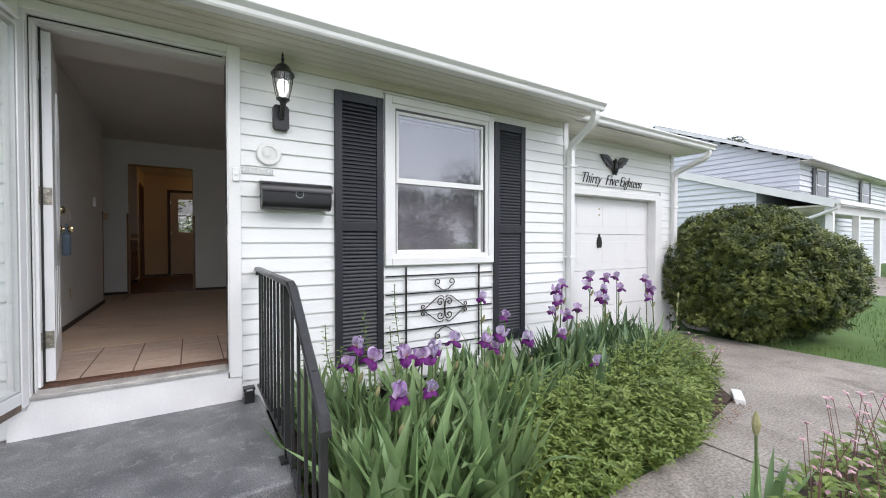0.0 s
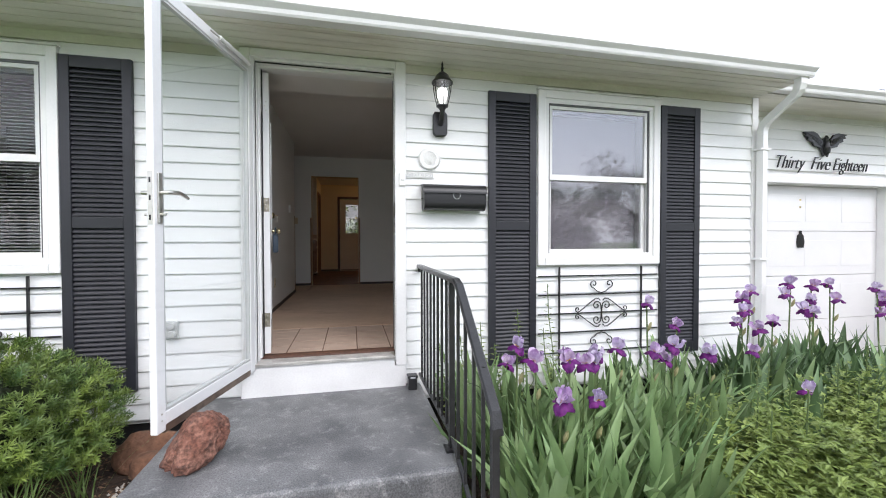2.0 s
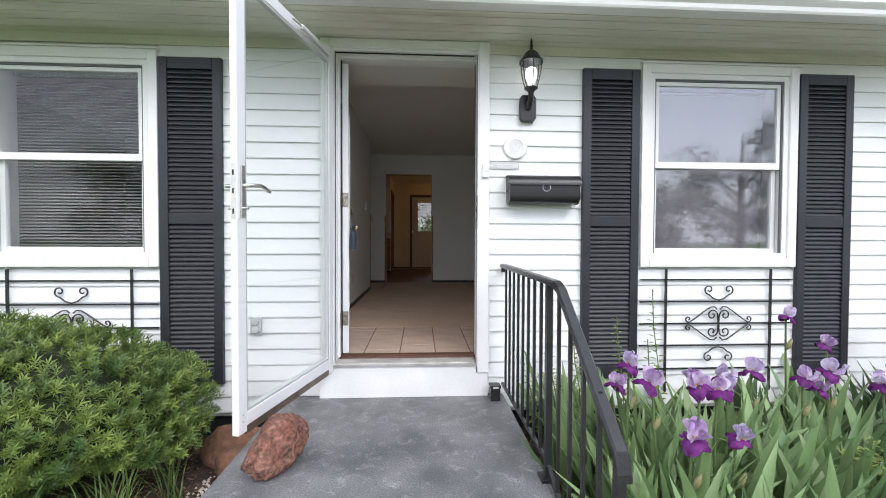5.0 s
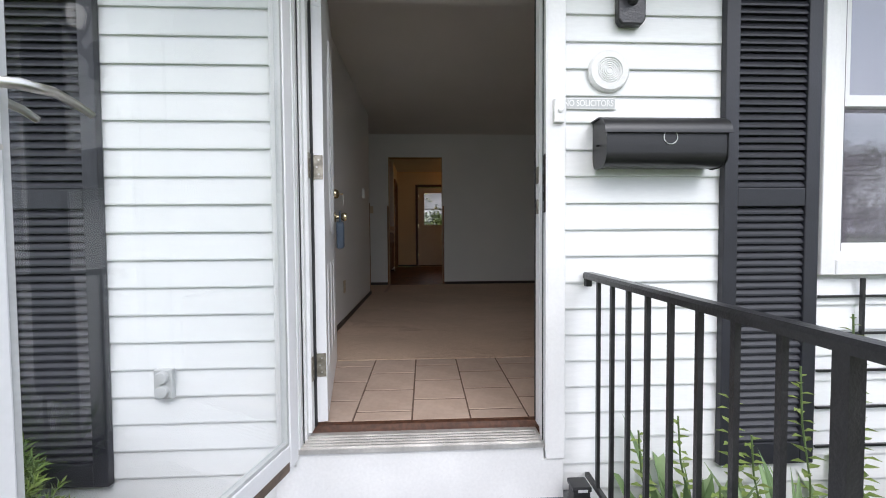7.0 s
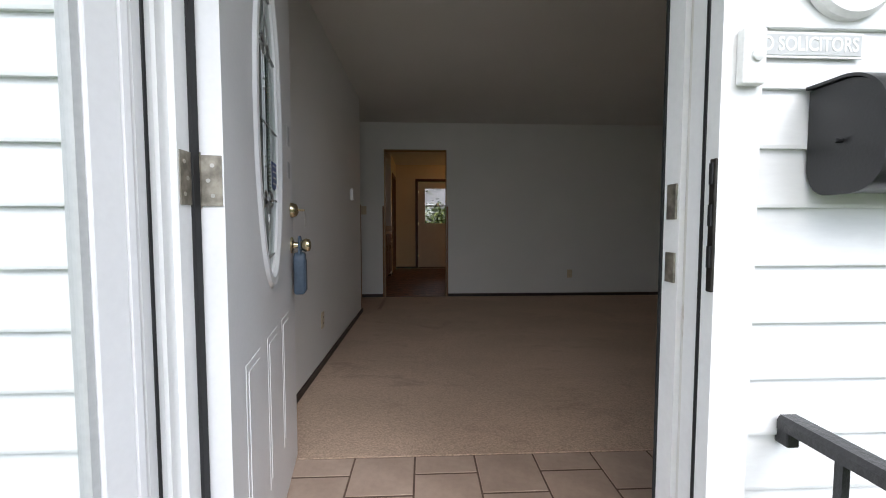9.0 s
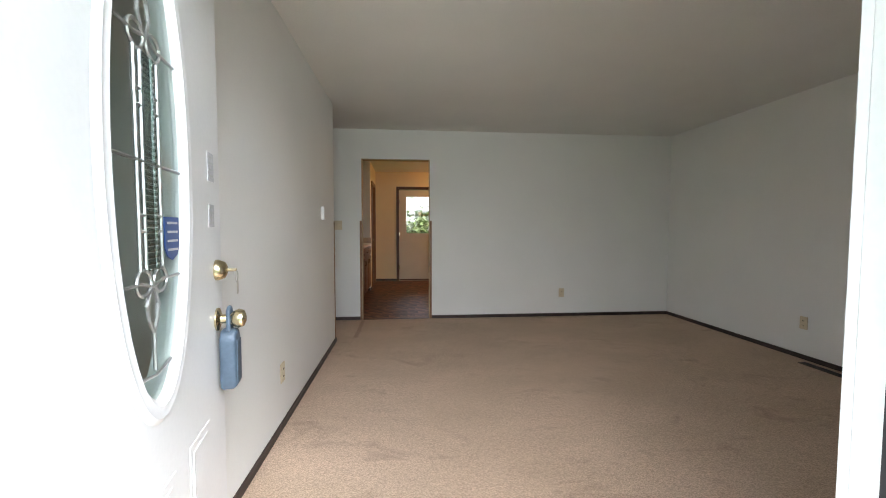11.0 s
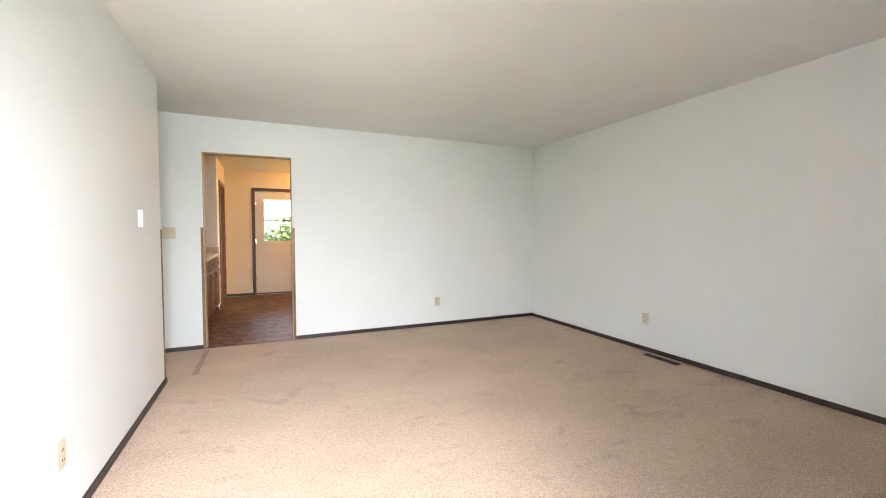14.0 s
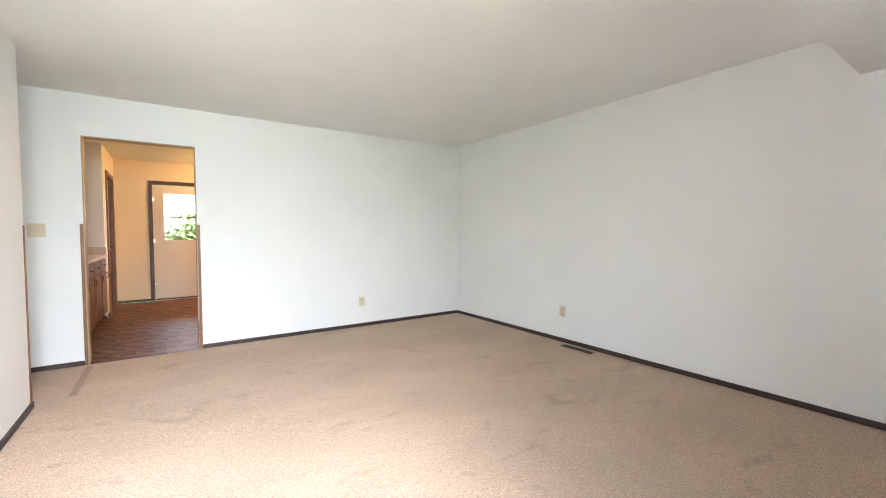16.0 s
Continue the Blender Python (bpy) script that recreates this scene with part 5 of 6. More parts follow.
part("casing", boxes((-0.72, -0.600, 10.39, 10.452, FZ, 2.66), (-0.72, -0.600, 11.198, 11.26, FZ, 2.66), (-0.72, -0.600, 10.4525, 11.1975, 2.598, 2.66)), M["oak"], cd)
part("knob", lathe(bmesh.new(), [(0.01, -0.664), (0.01, -0.63), (0.026, -0.62), (0.022, -0.60)], (0, 10.55, FZ + 0.95), 14, "x"), M["brass"], cd)
# back door with window
bd = thing("door_back", "cream back door with a small window, closed", "door", (0, 0, 0), kind="structure")
kx0, kx1 = KDOOR[0], KDOOR[1]
DY = KY1 + 0.03
gx0, gx1, gz0, gz1 = 0.045, 0.66, 1.60, 2.46
part("slab", boxes((kx0 + 0.001, gx0, DY, DY + 0.045, FZ - 0.01, 2.585), (gx1, kx1 - 0.001, DY, DY + 0.045, FZ - 0.01, 2.585), (gx0, gx1, DY, DY + 0.045, FZ - 0.01, gz0), (gx0, gx1, DY, DY + 0.045, gz1, 2.585)), M["cream"], bd)
part("glazing_frame", boxes((gx0 - 0.02, gx0 + 0.02, DY - 0.012, DY - 0.0005, gz0 - 0.02, gz1 + 0.02), (gx1 - 0.02, gx1 + 0.02, DY - 0.012, DY - 0.0005, gz0 - 0.02, gz1 + 0.02), (gx0 + 0.0205, gx1 - 0.0205, DY - 0.012, DY - 0.0005, gz0 - 0.02, gz0 + 0.02),
                            (gx0 + 0.0205, gx1 - 0.0205, DY - 0.012, DY - 0.0005, gz1 - 0.02, gz1 + 0.02)), M["cream"], bd)
part("meeting_rail", boxes((gx0, gx1, DY + 0.01, DY + 0.03, 2.02, 2.045)), M["darkwood"], bd)
part("sash_lock", rounded(boxes((0.33, 0.40, DY - 0.01, DY + 0.009, 2.02, 2.10)), 0.005), M["brass"], bd)
kp = part("pane", boxes((gx0, gx1, DY + 0.02, DY + 0.024, gz0, gz1)), M["glass"], bd)
kp.visible_shadow = False
part("casing", boxes((kx0 - 0.06, kx0, KY1 - 0.018, KY1 + 0.1, FZ, 2.66), (kx1, kx1 + 0.06, KY1 - 0.018, KY1 + 0.1, FZ, 2.66), (kx0 + 0.0005, kx1 - 0.0005, KY1 - 0.018, KY1 + 0.1, 2.60, 2.66)), M["darkwood"], bd, "dark brown door casing")
part("bottom_strip", boxes((kx0 + 0.01, kx1 - 0.01, DY - 0.01, DY - 0.0005, FZ + 0.004, FZ + 0.03)), M["darkwood"], bd)
for z in (0.85, 1.6, 2.35):
    part("hinge", boxes((kx0 + 0.001, kx0 + 0.02, DY - 0.012, DY - 0.0005, z - 0.04, z + 0.04)), M["brass"], bd)
# unseen ceiling fixture and point lamp, added for the kitchen's warm light
kl = thing("ceiling_light", "unseen round ceiling light added for the kitchen's warm light", "ceiling lamp", (1.3, 10.75, CZ))
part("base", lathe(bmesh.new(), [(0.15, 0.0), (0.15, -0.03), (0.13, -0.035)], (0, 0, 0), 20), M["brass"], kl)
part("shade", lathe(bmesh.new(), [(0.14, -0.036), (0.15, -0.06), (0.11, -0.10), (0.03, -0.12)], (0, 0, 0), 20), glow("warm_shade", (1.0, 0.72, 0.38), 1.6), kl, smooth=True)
lamp("added_kitchen_lamp", "POINT", 2.1, Matrix.Translation((1.3, 10.75, CZ - 0.3)), (1.0, 0.43, 0.13), (0.1, 0.1))

# ---- plants ----
def plant_mesh(name, verts, faces, mats, idx=None, smooth=True):
    me = bpy.data.meshes.new(name)
    me.from_pydata(verts, [], faces)
    for m in mats:
        me.materials.append(m)
    if idx:
        me.polygons.foreach_set("material_index", idx)
    me.polygons.foreach_set("use_smooth", [smooth] * len(faces))
    me.update()
    return me


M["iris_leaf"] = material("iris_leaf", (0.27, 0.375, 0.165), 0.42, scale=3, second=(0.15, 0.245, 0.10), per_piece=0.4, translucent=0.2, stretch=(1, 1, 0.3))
# same leaf in a darker colour that holds the shade of the farther clumps
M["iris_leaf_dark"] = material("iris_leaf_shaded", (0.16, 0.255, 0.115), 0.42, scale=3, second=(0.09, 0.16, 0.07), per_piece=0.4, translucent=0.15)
M["stem"] = material("plant_stem", (0.10, 0.15, 0.05), 0.6, var=0.2)
M["fall"] = material("purple_petal", (0.19, 0.012, 0.20), 0.65, scale=25, second=(0.085, 0.004, 0.11), per_piece=0.2, translucent=0.2)
M["standard"] = material("lavender_petal", (0.74, 0.63, 0.78), 0.6, scale=18, second=(0.44, 0.26, 0.54), per_piece=0.2, translucent=0.3)
M["pale_petal"] = material("pale_lilac_petal", (0.78, 0.72, 0.84), 0.6, scale=18, second=(0.50, 0.38, 0.62), per_piece=0.15, translucent=0.3)
M["beard"] = material("orange_beard", (0.55, 0.30, 0.06), 0.7, var=0.2)
M["bud"] = material("papery_bud", (0.42, 0.36, 0.22), 0.8, scale=20, second=(0.24, 0.25, 0.10))
M["cover_leaf"] = material("cover_leaf", (0.255, 0.325, 0.085), 0.5, scale=5, second=(0.14, 0.205, 0.045), per_piece=0.35, translucent=0.2)
M["yew"] = material("yew_needles", (0.18, 0.245, 0.045), 0.5, scale=7, second=(0.04, 0.085, 0.018), per_piece=0.45, translucent=0.12)
M["box_leaf"] = material("hedge_leaves", (0.16, 0.185, 0.038), 0.5, scale=6, second=(0.022, 0.040, 0.010), per_piece=0.5, translucent=0.1)
# near-black green: the shade deep between the leaves, put into the core's colour
M["inner"] = material("inner_shade_green", (0.03, 0.045, 0.014), 0.95, scale=9, second=(0.012, 0.018, 0.008), bump=1.0, bump_scale=40, fine=0.3)
M["twig"] = material("dark_twigs", (0.035, 0.028, 0.018), 0.9, var=0.3)
M["grass"] = material("long_grass", (0.15, 0.22, 0.06), 0.6, scale=4, second=(0.09, 0.15, 0.035), per_piece=0.4, translucent=0.2)
M["pink"] = material("pink_petals", (0.58, 0.34, 0.40), 0.7, scale=20, second=(0.72, 0.50, 0.54), per_piece=0.3, translucent=0.25)
M["pink_stem"] = material("reddish_stem", (0.20, 0.11, 0.09), 0.7, var=0.3)


def blade(V, F, base, heading, length, width, lean, curl, seg=6, fold=0.18):
    """A sword-shaped leaf that leans and droops towards heading."""
    h = Vector((math.cos(heading), math.sin(heading), 0))
    side = Vector((-h.y, h.x, 0))
    p = Vector(base)
    tilt = lean
    start = len(V)
    for i in range(seg + 1):
        f = i / seg
        w = width * (0.75 + 0.5 * f) if f < 0.45 else width * 0.975 * (1 - ((f - 0.45) / 0.55) ** 1.7)
        n = h * math.cos(tilt) - Vector((0, 0, 1)) * math.sin(tilt)
        V.append(tuple(p - side * w * 0.5))
        V.append(tuple(p + n * w * fold))
        V.append(tuple(p + side * w * 0.5))
        d = h * math.sin(tilt) + Vector((0, 0, 1)) * math.cos(tilt)
        p = p + d * (length / seg)
        tilt += curl / seg * (0.4 + 1.4 * f)
    for i in range(seg):
        a = start + i * 3
        F.append((a, a + 1, a + 4, a + 3))
        F.append((a + 1, a + 2, a + 5, a + 4))


def iris_fan(seed, n, tall, mat):
    r = random.Random(seed)
    V, F = [], []
    axis = r.random() * math.pi
    for i in range(n):
        k = (i / (n - 1) - 0.5) * 2
        hd = axis + (math.pi if k < 0 else 0) + r.uniform(-0.5, 0.5)
        blade(V, F, (math.cos(axis) * k * 0.05 + r.uniform(-0.03, 0.03), math.sin(axis) * k * 0.05 + r.uniform(-0.03, 0.03), -0.02), hd,
              tall * r.uniform(0.7, 1.12), r.uniform(0.052, 0.082), abs(k) * 0.45 + r.uniform(0.0, 0.15), r.uniform(0.05, 0.5) + (1.1 if r.random() < 0.14 else 0))
    return plant_mesh("iris_leaves", V, F, [mat])


fans_light = [iris_fan(i, 9, 0.66, M["iris_leaf"]) for i in range(7)]
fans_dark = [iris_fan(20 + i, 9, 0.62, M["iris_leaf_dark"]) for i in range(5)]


def petal(V, F, base, heading, length, width, rise, bend, ruffle, seed, nl=6, nw=4):
    """A petal: starts at an angle 'rise' above the level and bends by 'bend' on its way."""
    r = random.Random(seed)
    ph = r.random() * 6
    h = Vector((math.cos(heading), math.sin(heading), 0))
    side = Vector((-h.y, h.x, 0))
    p = Vector(base)
    ang = rise
    st = len(V)
    for i in range(nl + 1):
        f = i / nl
        w = width * (0.25 + 1.0 * math.sin(math.pi * min(1, 0.12 + f * 0.80)) ** 0.8) * (1 if f < 0.98 else 0.55)
        n = -h * math.sin(ang) + Vector((0, 0, 1)) * math.cos(ang)
        for j in range(nw + 1):
            g = j / nw * 2 - 1
            q = p + side * (w * 0.5 * g) - n * (abs(g) ** 2 * w * 0.22) + n * (ruffle * f * math.sin(g * 7 + f * 6 + ph))
            V.append(tuple(q))
        p = p + (h * math.cos(ang) + Vector((0, 0, 1)) * math.sin(ang)) * (length / nl)
        ang += bend / nl
    for i in range(nl):
        for j in range(nw):
            a = st + i * (nw + 1) + j
            F.append((a, a + 1, a + nw + 2, a + nw + 1))


def bloom_meshes(seed, pale):
    """Three hanging falls, three upright standards and three small beards, each a mesh."""
    falls, uprights, beards = [], [], []
    for k in range(3):
        V, F = [], []
        petal(V, F, (0, 0, 0.0), k * 2.094 + seed + 0.3 * math.sin(seed * 5 + k), 0.094, 0.064, 0.10, -1.75, 0.014, seed * 7 + k, 6, 6)
        falls.append(plant_mesh("fall_petal", V, F, [M["fall"]]))
        V, F = [], []
        petal(V, F, (0, 0, 0.004), k * 2.094 + 1.047 + seed, 0.084, 0.066, 0.85 + 0.25 * math.sin(seed * 3 + k), 0.95, 0.016, seed * 11 + k, 6, 6)
        uprights.append(plant_mesh("standard_petal", V, F, [M["pale_petal"] if pale else M["standard"]]))
        V, F = [], []
        petal(V, F, (0, 0, 0.006), k * 2.094 + seed, 0.03, 0.012, 0.5, -0.8, 0.0, seed * 13 + k, 3, 2)
        beards.append(plant_mesh("beard", V, F, [M["beard"]]))
    return falls, uprights, beards


blooms = [bloom_meshes(i * 0.7 + 0.3, i % 2 == 1) for i in range(6)]
calyx = finish(lathe(bmesh.new(), [(0.004, -0.045), (0.009, -0.025), (0.007, 0.0), (0.003, 0.008)], (0, 0, 0), 8), "calyx", M["stem"], True)
bud_mesh = finish(lathe(bmesh.new(), [(0.003, 0), (0.010, 0.015), (0.013, 0.035), (0.008, 0.06), (0.001, 0.075)], (0, 0, 0), 8), "bud", M["bud"], True)
ri = random.Random(12)


def iris_plant(x, y, z, n_blooms, dark=False, label="flowering bearded iris with purple and lavender petals"):
    pl = thing("iris", label, "flower", (x, y, 0.02), "irises in the bed")
    lv = part("leaves", (fans_dark if dark else fans_light)[ri.randrange(5)], None, pl)
    lv.rotation_euler = (0, 0, ri.random() * 6.28)
    top = z - 0.05
    lean = (ri.uniform(-0.05, 0.05), ri.uniform(-0.05, 0.05))
    st = [(lean[0] * (f - 1), lean[1] * (f - 1), top * f) for f in (0, 0.35, 0.7, 1.0)]
    part("stem", tube(bmesh.new(), st, [0.007, 0.006, 0.006, 0.005], 6), M["stem"], pl, smooth=True)
    for k in range(n_blooms):
        dz = -0.09 * k
        dx = 0 if k == 0 else ri.choice((-1, 1)) * 0.05
        b = blooms[ri.randrange(6)]
        fl = part("flower", calyx, None, pl)
        sc = ri.uniform(0.64, 0.88)
        fl.matrix_basis = pose(dx, ri.uniform(-0.02, 0.02), top + dz, ri.uniform(-25, 25), ri.uniform(-25, 25), ri.random() * 360) @ Matrix.Scale(sc, 4)
        for kind_name, meshes in (("fall_petal", b[0]), ("standard_petal", b[1]), ("beard", b[2])):
            for me in meshes:
                part(kind_name, me, None, fl)
        if k:
            part("branch", tube(bmesh.new(), [(0, 0, top + dz - 0.1), (dx, 0, top + dz)], 0.004, 5), M["stem"], pl)
    if ri.random() < 0.7:
        bd_ = part("bud", bud_mesh, None, pl)
        bd_.matrix_basis = pose(0.012, 0.0, top - 0.2, 15, 10, 0)


for x, y, z, n in ((1.06, 1.56, 0.90, 2), (1.13, 1.50, 0.83, 1), (1.29, 1.43, 0.84, 1), (1.42, 1.50, 0.80, 1), (1.17, 1.30, 0.70, 1), (1.36, 1.32, 0.69, 1), 
                   (2.29, 2.10, 1.00, 1), (2.22, 1.78, 0.78, 2), (2.05, 1.75, 0.76, 1), (2.50, 2.05, 0.84, 1), (1.83, 1.80, 0.78, 1), (1.64, 1.72, 0.77, 1), (2.42, 1.70, 0.74, 1), (1.56, 1.62, 0.76, 1)):
    iris_plant(x, y, z - 0.045, n)
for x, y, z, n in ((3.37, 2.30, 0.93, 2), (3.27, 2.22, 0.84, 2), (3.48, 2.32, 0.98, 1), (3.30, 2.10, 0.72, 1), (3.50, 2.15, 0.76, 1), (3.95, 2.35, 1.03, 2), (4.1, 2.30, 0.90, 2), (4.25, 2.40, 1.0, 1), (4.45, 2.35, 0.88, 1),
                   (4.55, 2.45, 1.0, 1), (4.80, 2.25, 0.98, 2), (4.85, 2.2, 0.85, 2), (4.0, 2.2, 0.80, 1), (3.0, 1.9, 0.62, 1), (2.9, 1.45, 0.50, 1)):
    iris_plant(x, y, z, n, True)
rp = random.Random(31)
count = 0
while count < 92:
    x, y = rp.uniform(0.88, 5.05), rp.uniform(0.98, 2.5)
    near = x < 2.35
    if near and y > 2.1 - 0.1 * x and rp.random() < 0.5:
        continue
    if not near and y < 1.55 + max(0, (3.0 - x)) * 0.05:
        continue
    if x > 4.4 and y < 1.9:
        continue
    if 1.75 < x < 2.5 and y < 1.25:
        continue
    c = thing("iris_foliage", "clump of tall green sword-shaped iris leaves", "plant", (x, y, 0.02), "iris clumps in the bed")
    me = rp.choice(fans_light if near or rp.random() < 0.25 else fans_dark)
    o = part("leaves", me, None, c)
    s = rp.uniform(0.72, 1.08) * (0.95 if near else 0.9)
    o.matrix_basis = pose(0, 0, 0, 0, 0, rp.random() * 360) @ Matrix.Scale(s, 4)
    count += 1
# leaning front fans along the railing and walk
for x, y in ((0.92, 1.02), (1.1, 1.0), (1.3, 1.02), (1.52, 1.05), (1.7, 1.15), (0.95, 1.2), (1.15, 1.15), (1.38, 1.15), (1.0, 1.42), (1.6, 1.3), (1.85, 1.4), (0.93, 1.62), (0.95, 1.85), (1.2, 1.75)):
    c = thing("iris_foliage", "clump of tall green sword-shaped iris leaves", "plant", (x, y, 0.02), "iris clumps in the bed")
    o = part("leaves", rp.choice(fans_light), None, c)
    o.matrix_basis = pose(0, 0, 0, rp.uniform(-6, 14), rp.uniform(-8, 8), rp.random() * 360) @ Matrix.Scale(rp.uniform(0.85, 1.08), 4)


def leaf(V, F, p, d, up, length, width):
    """A pointed leaf, folded a little along its rib."""
    side = d.cross(up)
    if side.length < 1e-3:
        side = d.orthogonal()
    side.normalize()
    n = side.cross(d).normalized()
    a = len(V)
    V.extend([tuple(p), tuple(p + d * length * 0.45 + side * width * 0.5 + n * width * 0.12), tuple(p + d * length - n * length * 0.15), tuple(p + d * length * 0.45 - side * width * 0.5 + n * width * 0.12),
              tuple(p + d * length * 0.5 - n * width * 0.08)])
    F.extend([(a, a + 1, a + 4), (a + 1, a + 2, a + 4), (a + 2, a + 3, a + 4), (a + 3, a, a + 4)])


# ground cover: leafy low growth
rg_ = random.Random(8)
V, F = [], []
made = 0
while made < 1500:
    x, y = rg_.uniform(1.75, 4.75), rg_.uniform(0.86, 1.95)
    edge = 0.88 if x < 3.2 else 0.88 + (x - 3.2) * 0.42
    if y < edge or y > 1.5 + (x - 1.75) * 0.16 or (x < 2.0 and y > 1.3):
        continue
    made += 1
    h = (0.34 + 0.12 * noise.noise(Vector((x * 2, y * 2, 0)))) * min(1, 0.35 + (y - edge) * 2.2) * rg_.uniform(0.6, 1.25)
    lx, ly = rg_.uniform(-0.08, 0.08), rg_.uniform(-0.12, 0.04)
    tiers = 4
    for t in range(tiers):
        f = (t + 1) / tiers
        c = Vector((x + lx * f, y + ly * f, 0.02 + h * f))
        for k in range(4):
            a = rg_.random() * 6.28
            d = Vector((math.cos(a), math.sin(a), rg_.uniform(-0.2, 0.75))).normalized()
            leaf(V, F, c, d, Vector((0, 0, 1)), rg_.uniform(0.05, 0.082) * (1.15 - 0.45 * f), rg_.uniform(0.016, 0.026))
gc = new("ground_cover", plant_mesh("ground_cover", V, F, [M["cover_leaf"]], smooth=False))
tagged(gc, "dense low bright green leafy ground cover", "plants", "", "stuff")
# tall leafy spires rising out of it
for x, y in ((1.95, 1.25), (2.2, 1.15), (2.4, 1.42), (2.75, 1.3), (3.1, 1.35), (2.05, 1.45), (2.6, 1.55), (3.4, 1.6), (2.3, 1.3), (2.5, 1.2), (2.9, 1.5), (3.25, 1.55), (3.6, 1.5), (2.15, 1.35), (2.68, 1.42), (3.0, 1.2), (3.75, 1.7), (2.45, 1.62), (2.85, 1.68)):
    V, F = [], []
    hh = rg_.uniform(0.48, 0.62)
    for i in range(46):
        f = i / 46
        a = i * 2.4
        d = Vector((math.cos(a), math.sin(a), 0.5 + 0.4 * f)).normalized()
        leaf(V, F, Vector((0.02 * f, 0, hh * f)), d, Vector((0, 0, 1)), 0.075 * (1.1 - 0.75 * f), 0.018 * (1.1 - 0.5 * f))
    sp_ = thing("leafy_spire", "upright light green leafy plant spire", "plant", (x, y, 0.02), "leafy spires")
    part("leaves", plant_mesh("leaves", V, F, [M["cover_leaf"]], smooth=False), None, sp_)
    part("stem", tube(bmesh.new(), [(0, 0, 0), (0.02, 0, hh)], 0.004, 5), M["stem"], sp_)
# thin climber by the shutter
for bx, by, hh, nn in ((1.735, 2.48, 1.02, 40), (0.86, 2.42, 0.62, 30), (1.66, 2.40, 0.7, 26), (1.02, 2.44, 0.66, 34), (1.14, 2.34, 0.78, 38), (1.27, 2.40, 0.6, 30), (1.0, 2.2, 0.55, 30), (1.45, 2.4, 0.85, 36)):
    V, F = [], []
    for i in range(nn):
        f = 0.15 + 0.85 * i / nn
        a = i * 2.6
        d = Vector((math.cos(a), math.sin(a) * 0.7, 0.25)).normalized()
        leaf(V, F, Vector((0.03 * math.sin(f * 5), 0, hh * f)), d, Vector((0, 0, 1)), 0.065 * (1.2 - 0.6 * f), 0.034 * (1.2 - 0.6 * f))
    cl = thing("climber", "thin pale green leafy climber before the siding", "plant", (bx, by, 0.02))
    part("leaves", plant_mesh("leaves", V, F, [M["cover_leaf"]], smooth=False), None, cl)
    part("stem", tube(bmesh.new(), [(0.03 * math.sin(f * 5), 0, hh * f) for f in (0, 0.25, 0.5, 0.75, 1)], 0.0035, 5), M["stem"], cl)


# ---- shrubs ----
def shrub(name, label, at, size, n, leaf_len, leaf_w, per, mat, seed, lumps, flat_top=1.0, reach=0.0, relief=1.0):
    """Leafy shoots on a lumpy crown round twigs and a core coloured as inner shade."""
    r = random.Random(seed)
    s = thing(name, label, "shrub", at)
    V, F = [], []
    crown = []
    for i in range(lumps):
        a, b = r.random() * 6.28, r.uniform(-0.25, 1.0)
        c = math.sqrt(max(0, 1 - b * b))
        crown.append(Vector((math.cos(a) * c, math.sin(a) * c, b)))

    def radius(d):
        k = 0.80 + relief * (0.10 * noise.noise(d * 2.2 + Vector((seed, 0, 0))) + 0.07 * noise.noise(d * 5 + Vector((0, seed, 0))))
        for c in crown:
            q = d.dot(c)
            if q > 0.9:
                k = max(k, 0.80 + 0.20 * (q - 0.9) / 0.1)
        return k
    for i in range(n):
        z = r.uniform(-0.95, 1.0)
        a = r.random() * 6.28
        c = math.sqrt(1 - z * z)
        d = Vector((math.cos(a) * c, math.sin(a) * c, z))
        k = radius(d) * (1 - abs(r.gauss(0, 0.07 * relief)))
        full = 1 / max(c, 0.72) if z < 0 else 1
        p = Vector((d.x * size[0] * k * full, d.y * size[1] * k * full, size[2] * (1 + d.z * k * flat_top)))
        if p.z < 0.13:
            continue
        axis = (d * 0.7 + Vector((r.uniform(-0.5, 0.5), r.uniform(-0.5, 0.5), 0.75))).normalized()
        t1 = axis.orthogonal().normalized()
        t2 = axis.cross(t1)
        ln = leaf_len * r.uniform(0.7, 1.3)
        for j in range(per):
            f = j / per
            b = j * 2.4 + i
            dd = (axis * (0.55 + reach) + (t1 * math.cos(b) + t2 * math.sin(b)) * 0.85).normalized()
            leaf(V, F, p + axis * ln * 1.1 * f, dd, axis, ln, leaf_w * r.uniform(0.8, 1.2))
    part("leaves", plant_mesh("leaves", V, F, [mat], smooth=False), None, s)
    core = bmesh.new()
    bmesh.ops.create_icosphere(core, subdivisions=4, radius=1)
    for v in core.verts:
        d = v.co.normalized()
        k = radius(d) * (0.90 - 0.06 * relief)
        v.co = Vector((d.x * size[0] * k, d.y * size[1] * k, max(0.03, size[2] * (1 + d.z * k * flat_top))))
    part("shade_core", core, M["inner"], s, "dark core coloured as the shade inside the bush")
    for i in range(5):
        a = i * 1.256
        part("branch", tube(bmesh.new(), [(0.05 * math.cos(a), 0.05 * math.sin(a), -0.03), (size[0] * 0.4 * math.cos(a), size[1] * 0.4 * math.sin(a), size[2] * 0.7)], [0.02, 0.012], 6), M["twig"], s)
    return s


shrub("yew_bush", "dense yew bush with bright green needle shoots", (-2.25, 2.02, 0.02), (1.30, 0.64, 0.45), 6600, 0.036, 0.0072, 15, M["yew"], 5, 60, 1.05, 0.35, 1.9)
